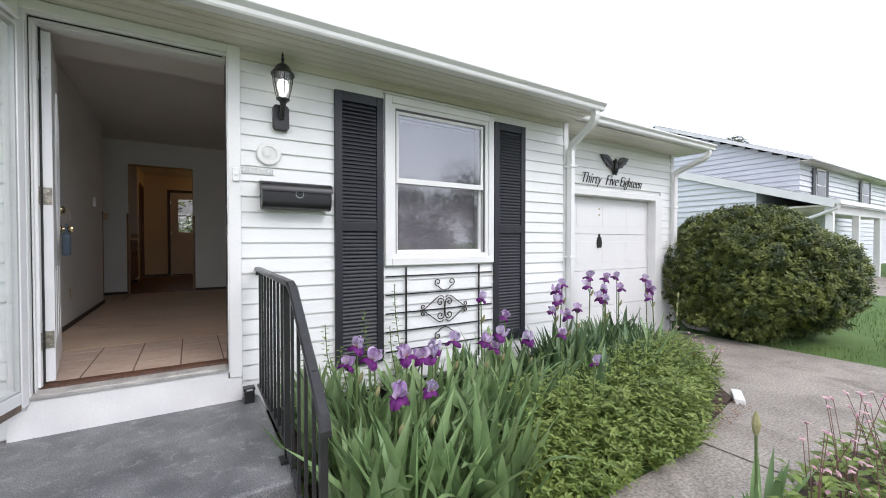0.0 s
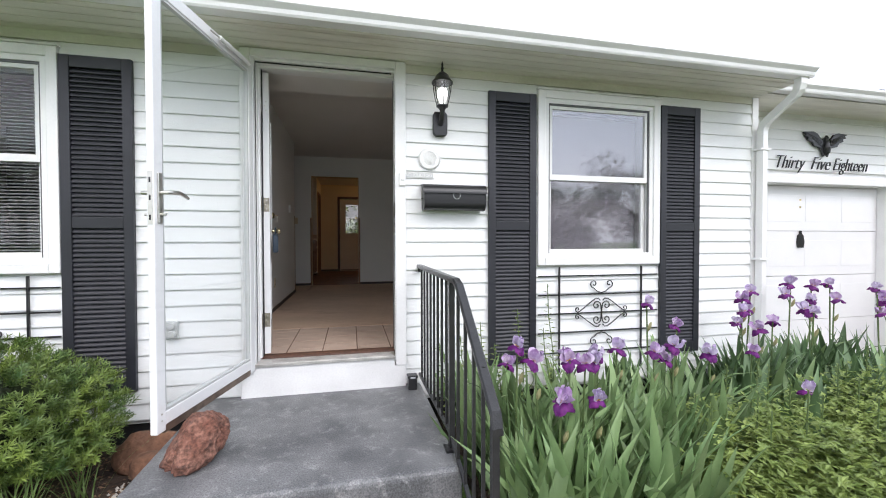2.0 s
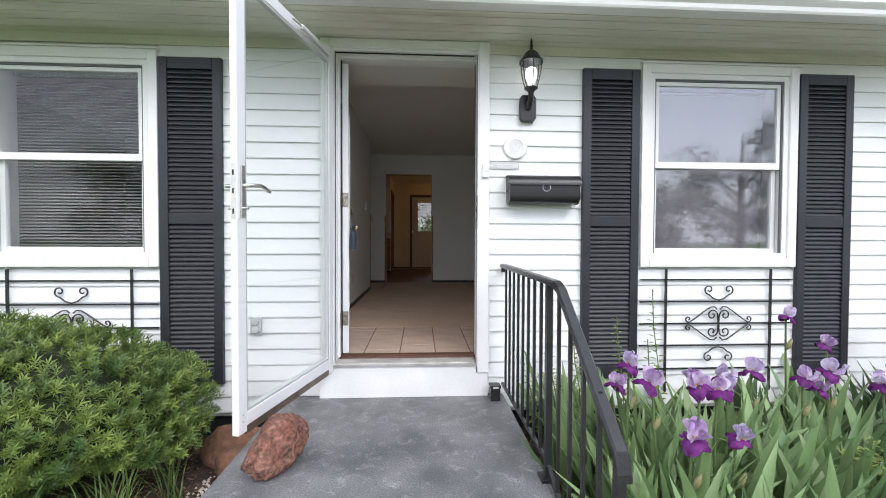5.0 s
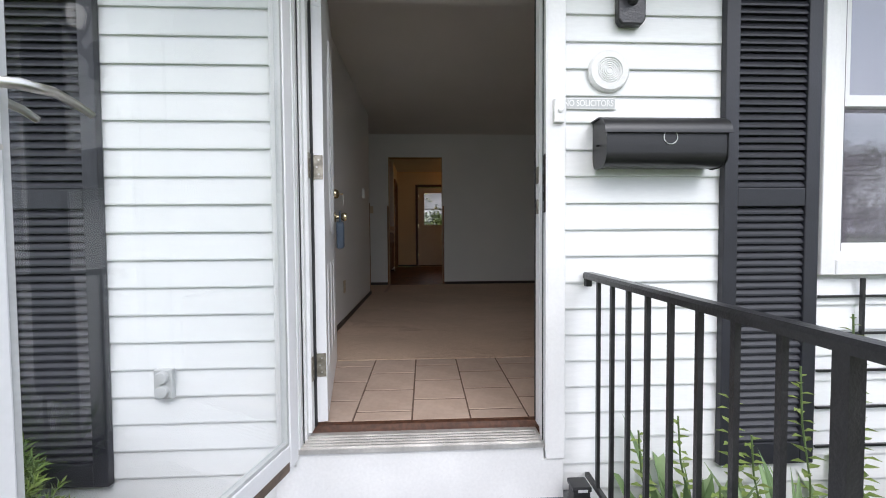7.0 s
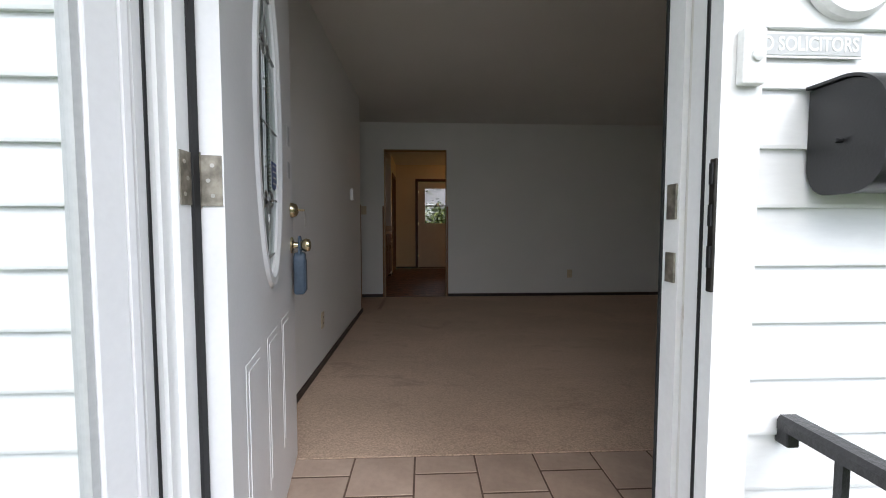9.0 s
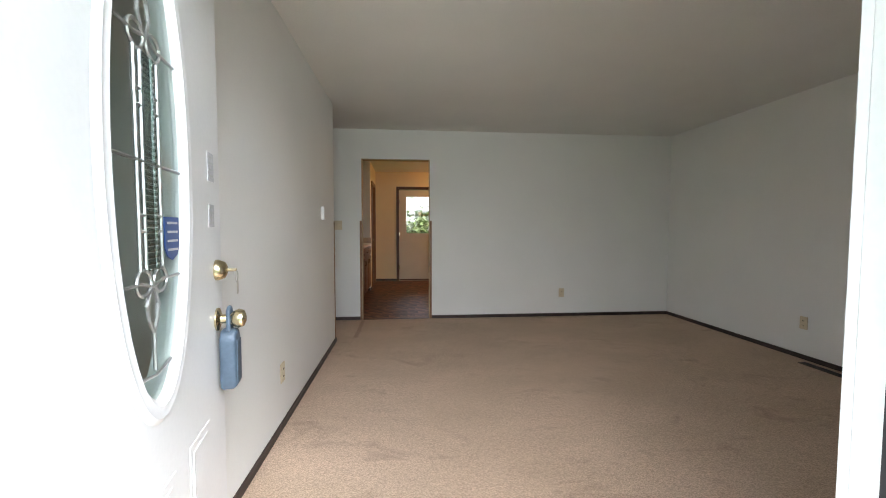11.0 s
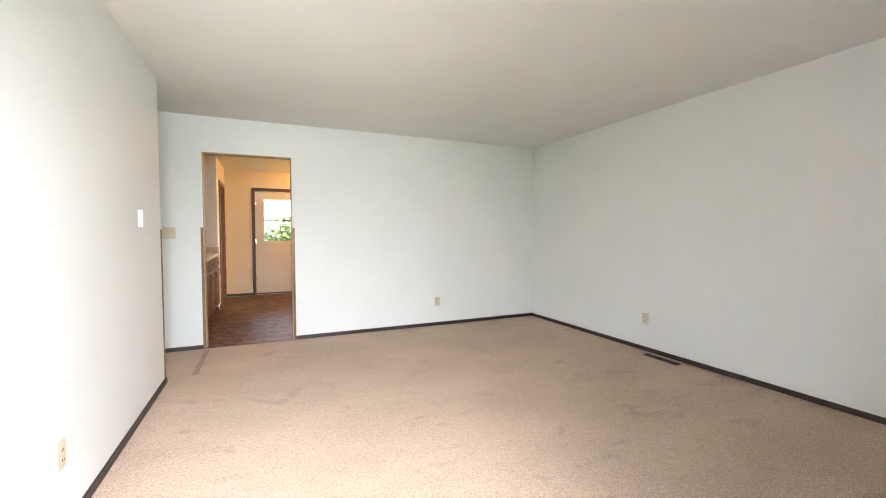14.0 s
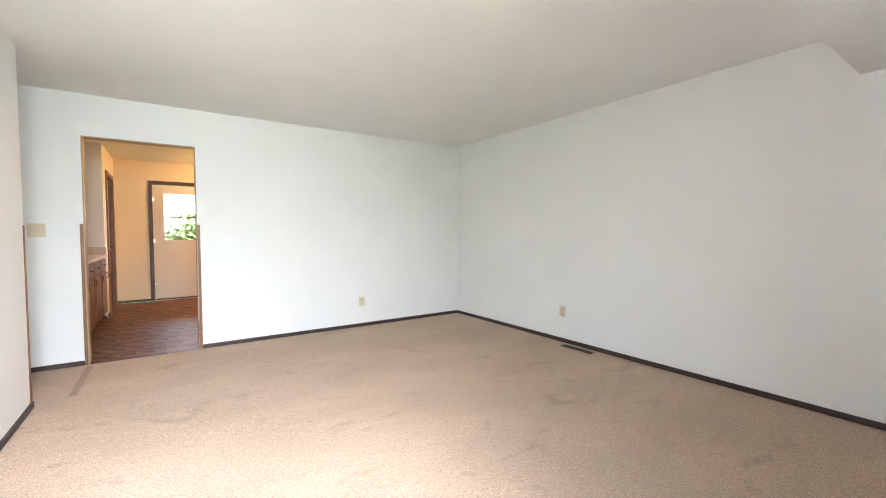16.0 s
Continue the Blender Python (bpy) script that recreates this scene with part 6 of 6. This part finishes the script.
shrub("hedge_bush", "large clipped rounded evergreen hedge bush", (7.64, 2.33, -0.12), (1.36, 1.34, 0.965), 19000, 0.050, 0.024, 6, M["box_leaf"], 9, 70, 1.12, 0.0, 1.9)


# grass tufts by the yew and the drive
def tuft(x, y, n, tall, seed, spread=0.05):
    r = random.Random(seed)
    V, F = [], []
    for i in range(n):
        blade(V, F, (r.uniform(-spread, spread), r.uniform(-spread, spread), 0), r.random() * 6.28, tall * r.uniform(0.5, 1.2), 0.007, r.uniform(0.05, 0.5), r.uniform(0.5, 1.8), 5, 0.1)
    t = thing("grass_tuft", "tuft of long arching green grass", "grass", (x, y, 0.02), "grass tufts")
    part("grass_blade", plant_mesh("grass_blade", V, F, [M["grass"]]), None, t)


for i, (x, y, n, h) in enumerate(((-1.25, 1.75, 40, 0.50), (-1.45, 1.5, 40, 0.45), (-1.7, 1.45, 45, 0.42), (-1.1, 1.95, 26, 0.5), (-2.0, 1.42, 40, 0.40), (-1.3, 1.4, 40, 0.34), (-1.15, 1.55, 26, 0.36), (-1.55, 1.25, 40, 0.32), (-1.9, 1.2, 40, 0.34), (-2.3, 1.35, 40, 0.4), (-1.05, 1.3, 18, 0.25))):
    tuft(x, y, n, h, 50 + i)
V, F = [], []
for i in range(9000):
    x, y = rg_.uniform(6.80, 12.5), rg_.uniform(-3.5, 4.2)
    if (x - 8.15) ** 2 + (y - 2.25) ** 2 < 1.4:
        continue
    blade(V, F, (x, y, -0.02), rg_.random() * 6.28, rg_.uniform(0.04, 0.09), 0.006, rg_.uniform(0, 0.5), rg_.uniform(0, 0.8), 2, 0.1)
tagged(new("lawn_blades", plant_mesh("lawn_blades", V, F, [M["grass"]])), "short mown lawn grass blades", "grass", "", "stuff")

# pink columbine-like flowers by the drive and in the front bed
def pink_plant(x, y, tall, seed, n):
    r = random.Random(seed)
    t = thing("pink_flower", "airy plant with small pink flowers on thin stems", "flower", (x, y, 0.02), "pink flowers")
    SV, SF = [], []
    V, F = [], []
    L, LF = [], []
    sb = bmesh.new()
    for i in range(n):
        a = r.random() * 6.28
        ex, ey, ez = math.cos(a) * r.uniform(0.02, 0.16), math.sin(a) * r.uniform(0.02, 0.16), tall * r.uniform(0.45, 1.05)
        tube(sb, [(0, 0, 0), (ex * 0.5, ey * 0.5, ez * 0.6), (ex, ey, ez)], [0.003, 0.002, 0.0015], 4)
        for k in range(6):
            b = k * 1.05
            petal(V, F, (ex, ey, ez), b + i, 0.020 * r.uniform(0.6, 1.2), 0.013, r.uniform(-1.2, 0.3), -0.5, 0.001, seed + k, 2, 2)
    for i in range(70):
        a = r.random() * 6.28
        d = Vector((math.cos(a), math.sin(a), r.uniform(0, 0.7))).normalized()
        leaf(L, LF, Vector((d.x * r.uniform(0, 0.12), d.y * r.uniform(0, 0.12), r.uniform(0.02, 0.30))), d, Vector((0, 0, 1)), r.uniform(0.05, 0.09), r.uniform(0.03, 0.05))
    part("stem_clump", sb, M["pink_stem"], t)
    part("blossom", plant_mesh("petals", V, F, [M["pink"]]), None, t)
    part("leaves", plant_mesh("leaves", L, LF, [M["cover_leaf"]], smooth=False), None, t)


for i, (x, y, h, n) in enumerate(((4.75, 1.55, 0.34, 14), (4.95, 1.8, 0.36, 14), (5.1, 2.1, 0.36, 12), (4.6, 1.75, 0.3, 10), (2.62, 0.14, 0.52, 6), (2.78, 0.2, 0.5, 6), (2.95, 0.12, 0.6, 7), (3.2, 0.16, 0.58, 8), (3.5, 0.1, 0.6, 8), (2.72, -0.05, 0.5, 6), (3.0, -0.05, 0.55, 7), (3.3, 0.0, 0.55, 8), (3.7, 0.05, 0.58, 8))):
    pink_plant(x, y, h, 70 + i, n)
for x, y in ((2.34, 0.24), (2.32, 0.08), (2.5, 0.3)):
    c = thing("iris_foliage", "clump of tall green sword-shaped iris leaves", "plant", (x, y, 0.02), "iris clumps in the bed")
    o = part("leaves", rp.choice(fans_light), None, c)
    o.matrix_basis = pose(0, 0, 0, 0, 0, rp.random() * 360) @ Matrix.Scale(rp.uniform(0.45, 0.6), 4)
seed_stalk = thing("iris_bud_stalk", "faded iris stalk with papery bud", "flower", (2.46, 0.30, 0.02))
part("stem", tube(bmesh.new(), [(0, 0, 0), (0.01, 0, 0.28), (0.0, 0, 0.50)], 0.006, 6), M["stem"], seed_stalk)
o = part("bud", bud_mesh, None, seed_stalk)
o.matrix_basis = pose(0, 0, 0.49) @ Matrix.Scale(1.5, 4)
stk = thing("iris_bud_stalk", "faded iris stalk with papery bud", "flower", (5.25, 2.15, 0.0))
part("stem", tube(bmesh.new(), [(0, 0, 0), (0.03, 0, 0.35), (0.07, 0, 0.72)], 0.006, 6), M["stem"], stk)
for z, x in ((0.70, 0.07), (0.58, 0.05), (0.47, 0.04)):
    o = part("bud", bud_mesh, None, stk)
    o.matrix_basis = pose(x, 0, z)
blk = part("edging_block", rounded(boxes((-0.14, 0.14, -0.04, 0.04, 0, 0.05)), 0.006), M["white_plastic"])
blk.matrix_world = pose(4.36, 1.13, 0.0, 0, 0, 28)
tagged(blk, "white downspout splash piece lying at the bed edge", "block")
# mulch chips and pebbles
V, F = [], []
for i in range(2600):
    if i < 1900:
        x, y = rg_.uniform(0.9, 4.2), rg_.uniform(0.92, 1.6)
    else:
        x, y = rg_.uniform(-1.6, -0.8), rg_.uniform(1.2, 2.6)
    a = rg_.random() * 6.28
    leaf(V, F, Vector((x, y, 0.034)), Vector((math.cos(a), math.sin(a), rg_.uniform(-0.1, 0.25))).normalized(), Vector((0, 0, 1)), rg_.uniform(0.02, 0.05), rg_.uniform(0.008, 0.018))
tagged(new("leaf_litter", plant_mesh("leaf_litter", V, F, [material("dry_litter", (0.20, 0.12, 0.07), 0.9, var=0.4, per_piece=0.5)], smooth=False)), "dry brown leaf litter on the bed", "litter", "", "stuff")
V, F = [], []
for i in range(260):
    x, y, s = rg_.gauss(-0.93, 0.05), rg_.gauss(1.98, 0.08), rg_.uniform(0.006, 0.014)
    a = len(V)
    V.extend([(x + s, y, 0.04), (x - s, y, 0.04), (x, y + s, 0.04), (x, y - s, 0.04), (x, y, 0.04 + s), (x, y, 0.028)])
    F.extend([(a, a + 2, a + 4), (a + 2, a + 1, a + 4), (a + 1, a + 3, a + 4), (a + 3, a, a + 4)])
tagged(new("pebbles", plant_mesh("pebbles", V, F, [material("pale_pebbles", (0.5, 0.46, 0.40), 0.8, var=0.2, per_piece=0.3)], smooth=False)), "pale pebbles beside the stoop", "pebbles", "", "stuff")

# ---- neighbouring house ----
def lap_wall(bm, axis, a0, a1, b, z0, z1, pitch=0.16, out=-1, top=None):
    """Lapped boards on a far wall; top(a) may give a sloping upper edge as (a0, a1) for a height."""
    z = z0
    while z < z1:
        h = min(pitch, z1 - z)
        lo, hi = (a0, a1) if top is None else top(z + h * 0.5)
        if hi - lo > 0.05:
            pr = [(b, z), (b + out * 0.06, z), (b + out * 0.008, z + h), (b, z + h)]
            if axis == "x":
                prism(bm, pr, lo, hi, "x")
            else:
                prism(bm, [(p, q) for p, q in pr], lo, hi, "y")
        z += pitch


nb = thing("neighbour_house", "grey-white two-storey neighbouring house with porch", "house", (0, 0, 0))
GXN, FYN, EZ, RY, RZ = 24.0, 6.6, 5.15, 13.2, 8.1
bm = boxes((GXN + 0.05, 40, FYN + 0.05, 19.8, -0.1, EZ))
prism(bm, [(FYN + 0.05, EZ), (RY, RZ - 0.1), (19.8, EZ)], GXN + 0.05, 39.95)
part("wall", bm, M["white_siding_far"], nb)
bm = bmesh.new()
slope = (RZ - EZ) / (RY - FYN)


def gable(z):
    return (FYN, 19.8) if z < EZ else (FYN + (z - EZ) / slope, 19.8 - (z - EZ) / slope)


lap_wall(bm, "y", FYN, 19.8, GXN + 0.05, 0, RZ - 0.15, 0.25, -1, gable)
part("siding", bm, M["white_siding_far"], nb)
bm = bmesh.new()
lap_wall(bm, "x", GXN, 40, FYN + 0.05, 0, EZ, 0.25, -1)
part("siding", bm, M["white_siding_far"], nb)
rf = bmesh.new()
prism(rf, [(FYN - 0.45, EZ - 0.08), (RY, RZ), (20.2, EZ - 0.08), (20.2, EZ + 0.06), (RY, RZ + 0.16), (FYN - 0.45, EZ + 0.06)], GXN - 0.35, 40.3)
roof_n = part("roof", rf, M["roof"], nb)
part("rake_board", prism(bmesh.new(), [(FYN - 0.45, EZ - 0.12), (RY, RZ - 0.06), (RY, RZ + 0.13), (FYN - 0.45, EZ + 0.05)], GXN - 0.40, GXN - 0.351), M["trim"], roof_n)
part("gutter", boxes((GXN - 0.4, 40.3, FYN - 0.58, FYN - 0.451, EZ - 0.10, EZ + 0.04)), M["trim"], roof_n)
part("soffit", boxes((GXN - 0.35, 40.2, FYN - 0.44, FYN, EZ - 0.13, EZ - 0.09)), M["soffit"], roof_n)


def far_window(x, z, w, h):
    wn_ = part("window", boxes((x - w / 2 - 0.08, x + w / 2 + 0.08, FYN - 0.06, FYN + 0.02, z - h / 2 - 0.08, z + h / 2 + 0.08)), M["trim"], nb)
    for dz in (-h / 4, h / 4):
        part("pane", boxes((x - w / 2, x + w / 2, FYN - 0.075, FYN - 0.061, z + dz - h / 4 + 0.03, z + dz + h / 4 - 0.03)), material("far_glass", (0.05, 0.055, 0.06), 0.08, var=0.1), wn_)
    for s in (-1, 1):
        part("shutter", boxes((x + s * (w / 2 + 0.30) - 0.2, x + s * (w / 2 + 0.30) + 0.2, FYN - 0.055, FYN - 0.035, z - h / 2 - 0.05, z + h / 2 + 0.05)), M["shutter"], nb)


far_window(26.6, 4.15, 1.15, 1.45)
far_window(34.0, 4.15, 1.15, 1.45)
# low wing with porch in front of it
WX, WY, WZ = 17.8, 3.85, 2.62
wing = boxes((WX + 0.1, GXN, 6.0, 15.0, -0.1, 2.6))
prism(wing, [(6.0, 2.6), (6.0, 3.30), (9.4, 4.42), (15.0, 2.72), (15.0, 2.6)], WX + 0.1, GXN)
part("wing_wall", wing, M["white_siding_far"], nb)
bm = bmesh.new()
lap_wall(bm, "y", 6.0, 15, WX + 0.1, 0, 4.3, 0.22, -1, lambda z: (6.0, 15.0) if z < 2.7 else (max(6.0, 6.0 + (z - 3.3) / 0.33), 15 - (z - 2.72) / 0.305))
part("siding", bm, M["white_siding_far"], nb)
wr = bmesh.new()
prism(wr, [(WY, WZ), (9.4, 4.45), (15.4, WZ), (15.4, WZ + 0.12), (9.4, 4.60), (WY, WZ + 0.12)], WX, GXN + 6)
wro = part("wing_roof", wr, M["roof"], nb)
part("rake_board", prism(bmesh.new(), [(WY, WZ - 0.14), (9.4, 4.30), (9.4, 4.60), (WY, WZ + 0.13)], WX - 0.06, WX - 0.001), M["trim"], wro)
part("gutter", boxes((WX - 0.05, GXN + 6, WY - 0.14, WY - 0.001, WZ - 0.02, WZ + 0.12)), M["trim"], wro)
part("porch_beam", boxes((WX + 0.1, GXN + 6, WY + 0.1, WY + 0.28, WZ - 0.30, WZ - 0.01)), M["trim"], wro)
part("porch_soffit", boxes((WX + 0.1, GXN + 6, WY + 0.29, 6.0, WZ - 0.08, WZ - 0.02)), M["soffit"], wro)
for x in (WX + 0.3, WX + 3.1, WX + 5.9, WX + 8.7):
    part("porch_post", tube(bmesh.new(), [(x, WY + 0.19, -0.05), (x, WY + 0.19, WZ - 0.3)], 0.13, 4, square=True), M["trim"], nb)
part("downspout", tube(bmesh.new(), [(WX + 0.05, WY - 0.07, WZ - 0.02), (WX + 0.05, WY - 0.05, WZ - 0.15), (WX + 0.15, WY + 0.7, WZ - 0.45), (WX + 0.2, WY + 1.0, WZ - 0.5), (WX + 0.25, 5.97, WZ - 0.6)], 0.06, 6), M["trim"], nb)
part("porch_door", boxes((22.0, 22.95, 5.94, 5.999, 0.05, 2.1)), M["shutter"], nb)
structure("driveway_neighbour", boxes((15.5, 23.5, -14, 4.0, -0.3, -0.01)), M["concrete"], "pale concrete neighbouring driveway", "driveway")


# ---- trees: one behind the neighbour, some across the street ----
def tree(name, label, x, y, height, spread, seed, n=2600, size=0.28):
    r = random.Random(seed)
    t = thing(name, label, "tree", (x, y, 0))
    tb = bmesh.new()
    tube(tb, [(0, 0, -0.1), (0.1, 0.05, height * 0.25), (0.0, 0.1, height * 0.5), (0.1, 0, height * 0.85)], [height * 0.03, height * 0.024, height * 0.017, 0.03], 8)
    centres = []
    for i in range(16):
        a = r.random() * 6.28
        z = height * r.uniform(0.16, 0.92)
        k = spread * math.sin(math.pi * min(0.98, (z / height - 0.02) / 0.98)) ** 0.6 * r.uniform(0.45, 0.9)
        c = Vector((math.cos(a) * k, math.sin(a) * k, z))
        centres.append((c, spread * r.uniform(0.26, 0.44)))
        tube(tb, [(0, 0, z * 0.62), (c.x * 0.5, c.y * 0.5, z * 0.85), tuple(c)], [height * 0.010, height * 0.006, 0.02], 5)
    part("trunk", tb, M["twig"], t, smooth=True)
    V, F = [], []
    for i in range(n):
        c, rad = r.choice(centres)
        d = Vector((r.gauss(0, 1), r.gauss(0, 1), r.gauss(0, 0.8)))
        p = c + d.normalized() * rad * r.uniform(0.35, 1.1)
        a = r.random() * 6.28
        leaf(V, F, p, Vector((math.cos(a), math.sin(a), r.uniform(-0.6, 0.3))).normalized(), Vector((0, 0, 1)), size * r.uniform(0.7, 1.4), size * 0.6)
    part("crown", plant_mesh("crown", V, F, [M["box_leaf"]], smooth=False), None, t)


tree("tree", "dark green tree behind the neighbouring house", 37.0, 15.5, 10.2, 2.3, 3, 6000, 0.22)
for i, (x, y, h, s) in enumerate(((-14, -26, 6, 4.6), (-10, -28, 5, 4.2), (-6, -27, 6.5, 4.8), (-1.5, -29, 5, 4.4), (3, -27, 5.5, 4.6), (7, -29, 5, 4.2), (10.5, -27, 6.2, 4.8), (14, -29, 5, 4.2), (17.5, -27, 6.5, 4.8), (26, -26, 12, 5.0), (34, -27, 8, 4.6), (-22, -28, 9, 4.6))):
    tree("street_tree", "leafy tree across the street", x, y, h, s, 40 + i, 7000, 0.34)
tree("yard_tree", "green tree in the back yard", -1.5, 36, 9, 4.0, 77, 2200, 0.4)
bh = thing("rear_house", "white house behind the back yard", "house", (0, 0, 0))
# wall takes the dark grey so that it does not burn out
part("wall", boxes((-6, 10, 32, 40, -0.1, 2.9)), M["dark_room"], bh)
for i, (x, y, h, w) in enumerate(((-5.0, 24, 2.6, 1.8), (-2.2, 23, 2.3, 1.7), (0.4, 23.5, 2.5, 1.8), (2.8, 24, 2.2, 1.7), (5.2, 24, 2.7, 1.8), (-3.5, 43, 8.0, 4.0), (3.5, 44, 9.0, 4.5), (9.0, 43, 8.0, 4.0))):
    tree("yard_tree", "leafy green growth in the back yard", x, y, h, w, 90 + i, 2600, 0.24)
part("roof", prism(bmesh.new(), [(31.4, 2.85), (36, 4.9), (40.6, 2.85), (40.6, 3.0), (36, 5.05), (31.4, 3.0)], -6.5, 10.5), M["roof"], bh)
# house across the street, seen only in the windows
oh = thing("opposite_house", "low house across the street", "house", (0, 0, 0))
part("wall", boxes((-6, 6, -44, -36, -0.1, 2.8)), M["stone"], oh)
part("roof", prism(bmesh.new(), [(-44.5, 2.75), (-40, 4.6), (-35.5, 2.75), (-35.5, 2.9), (-40, 4.75), (-44.5, 2.9)], -6.5, 6.5), M["roof"], oh)
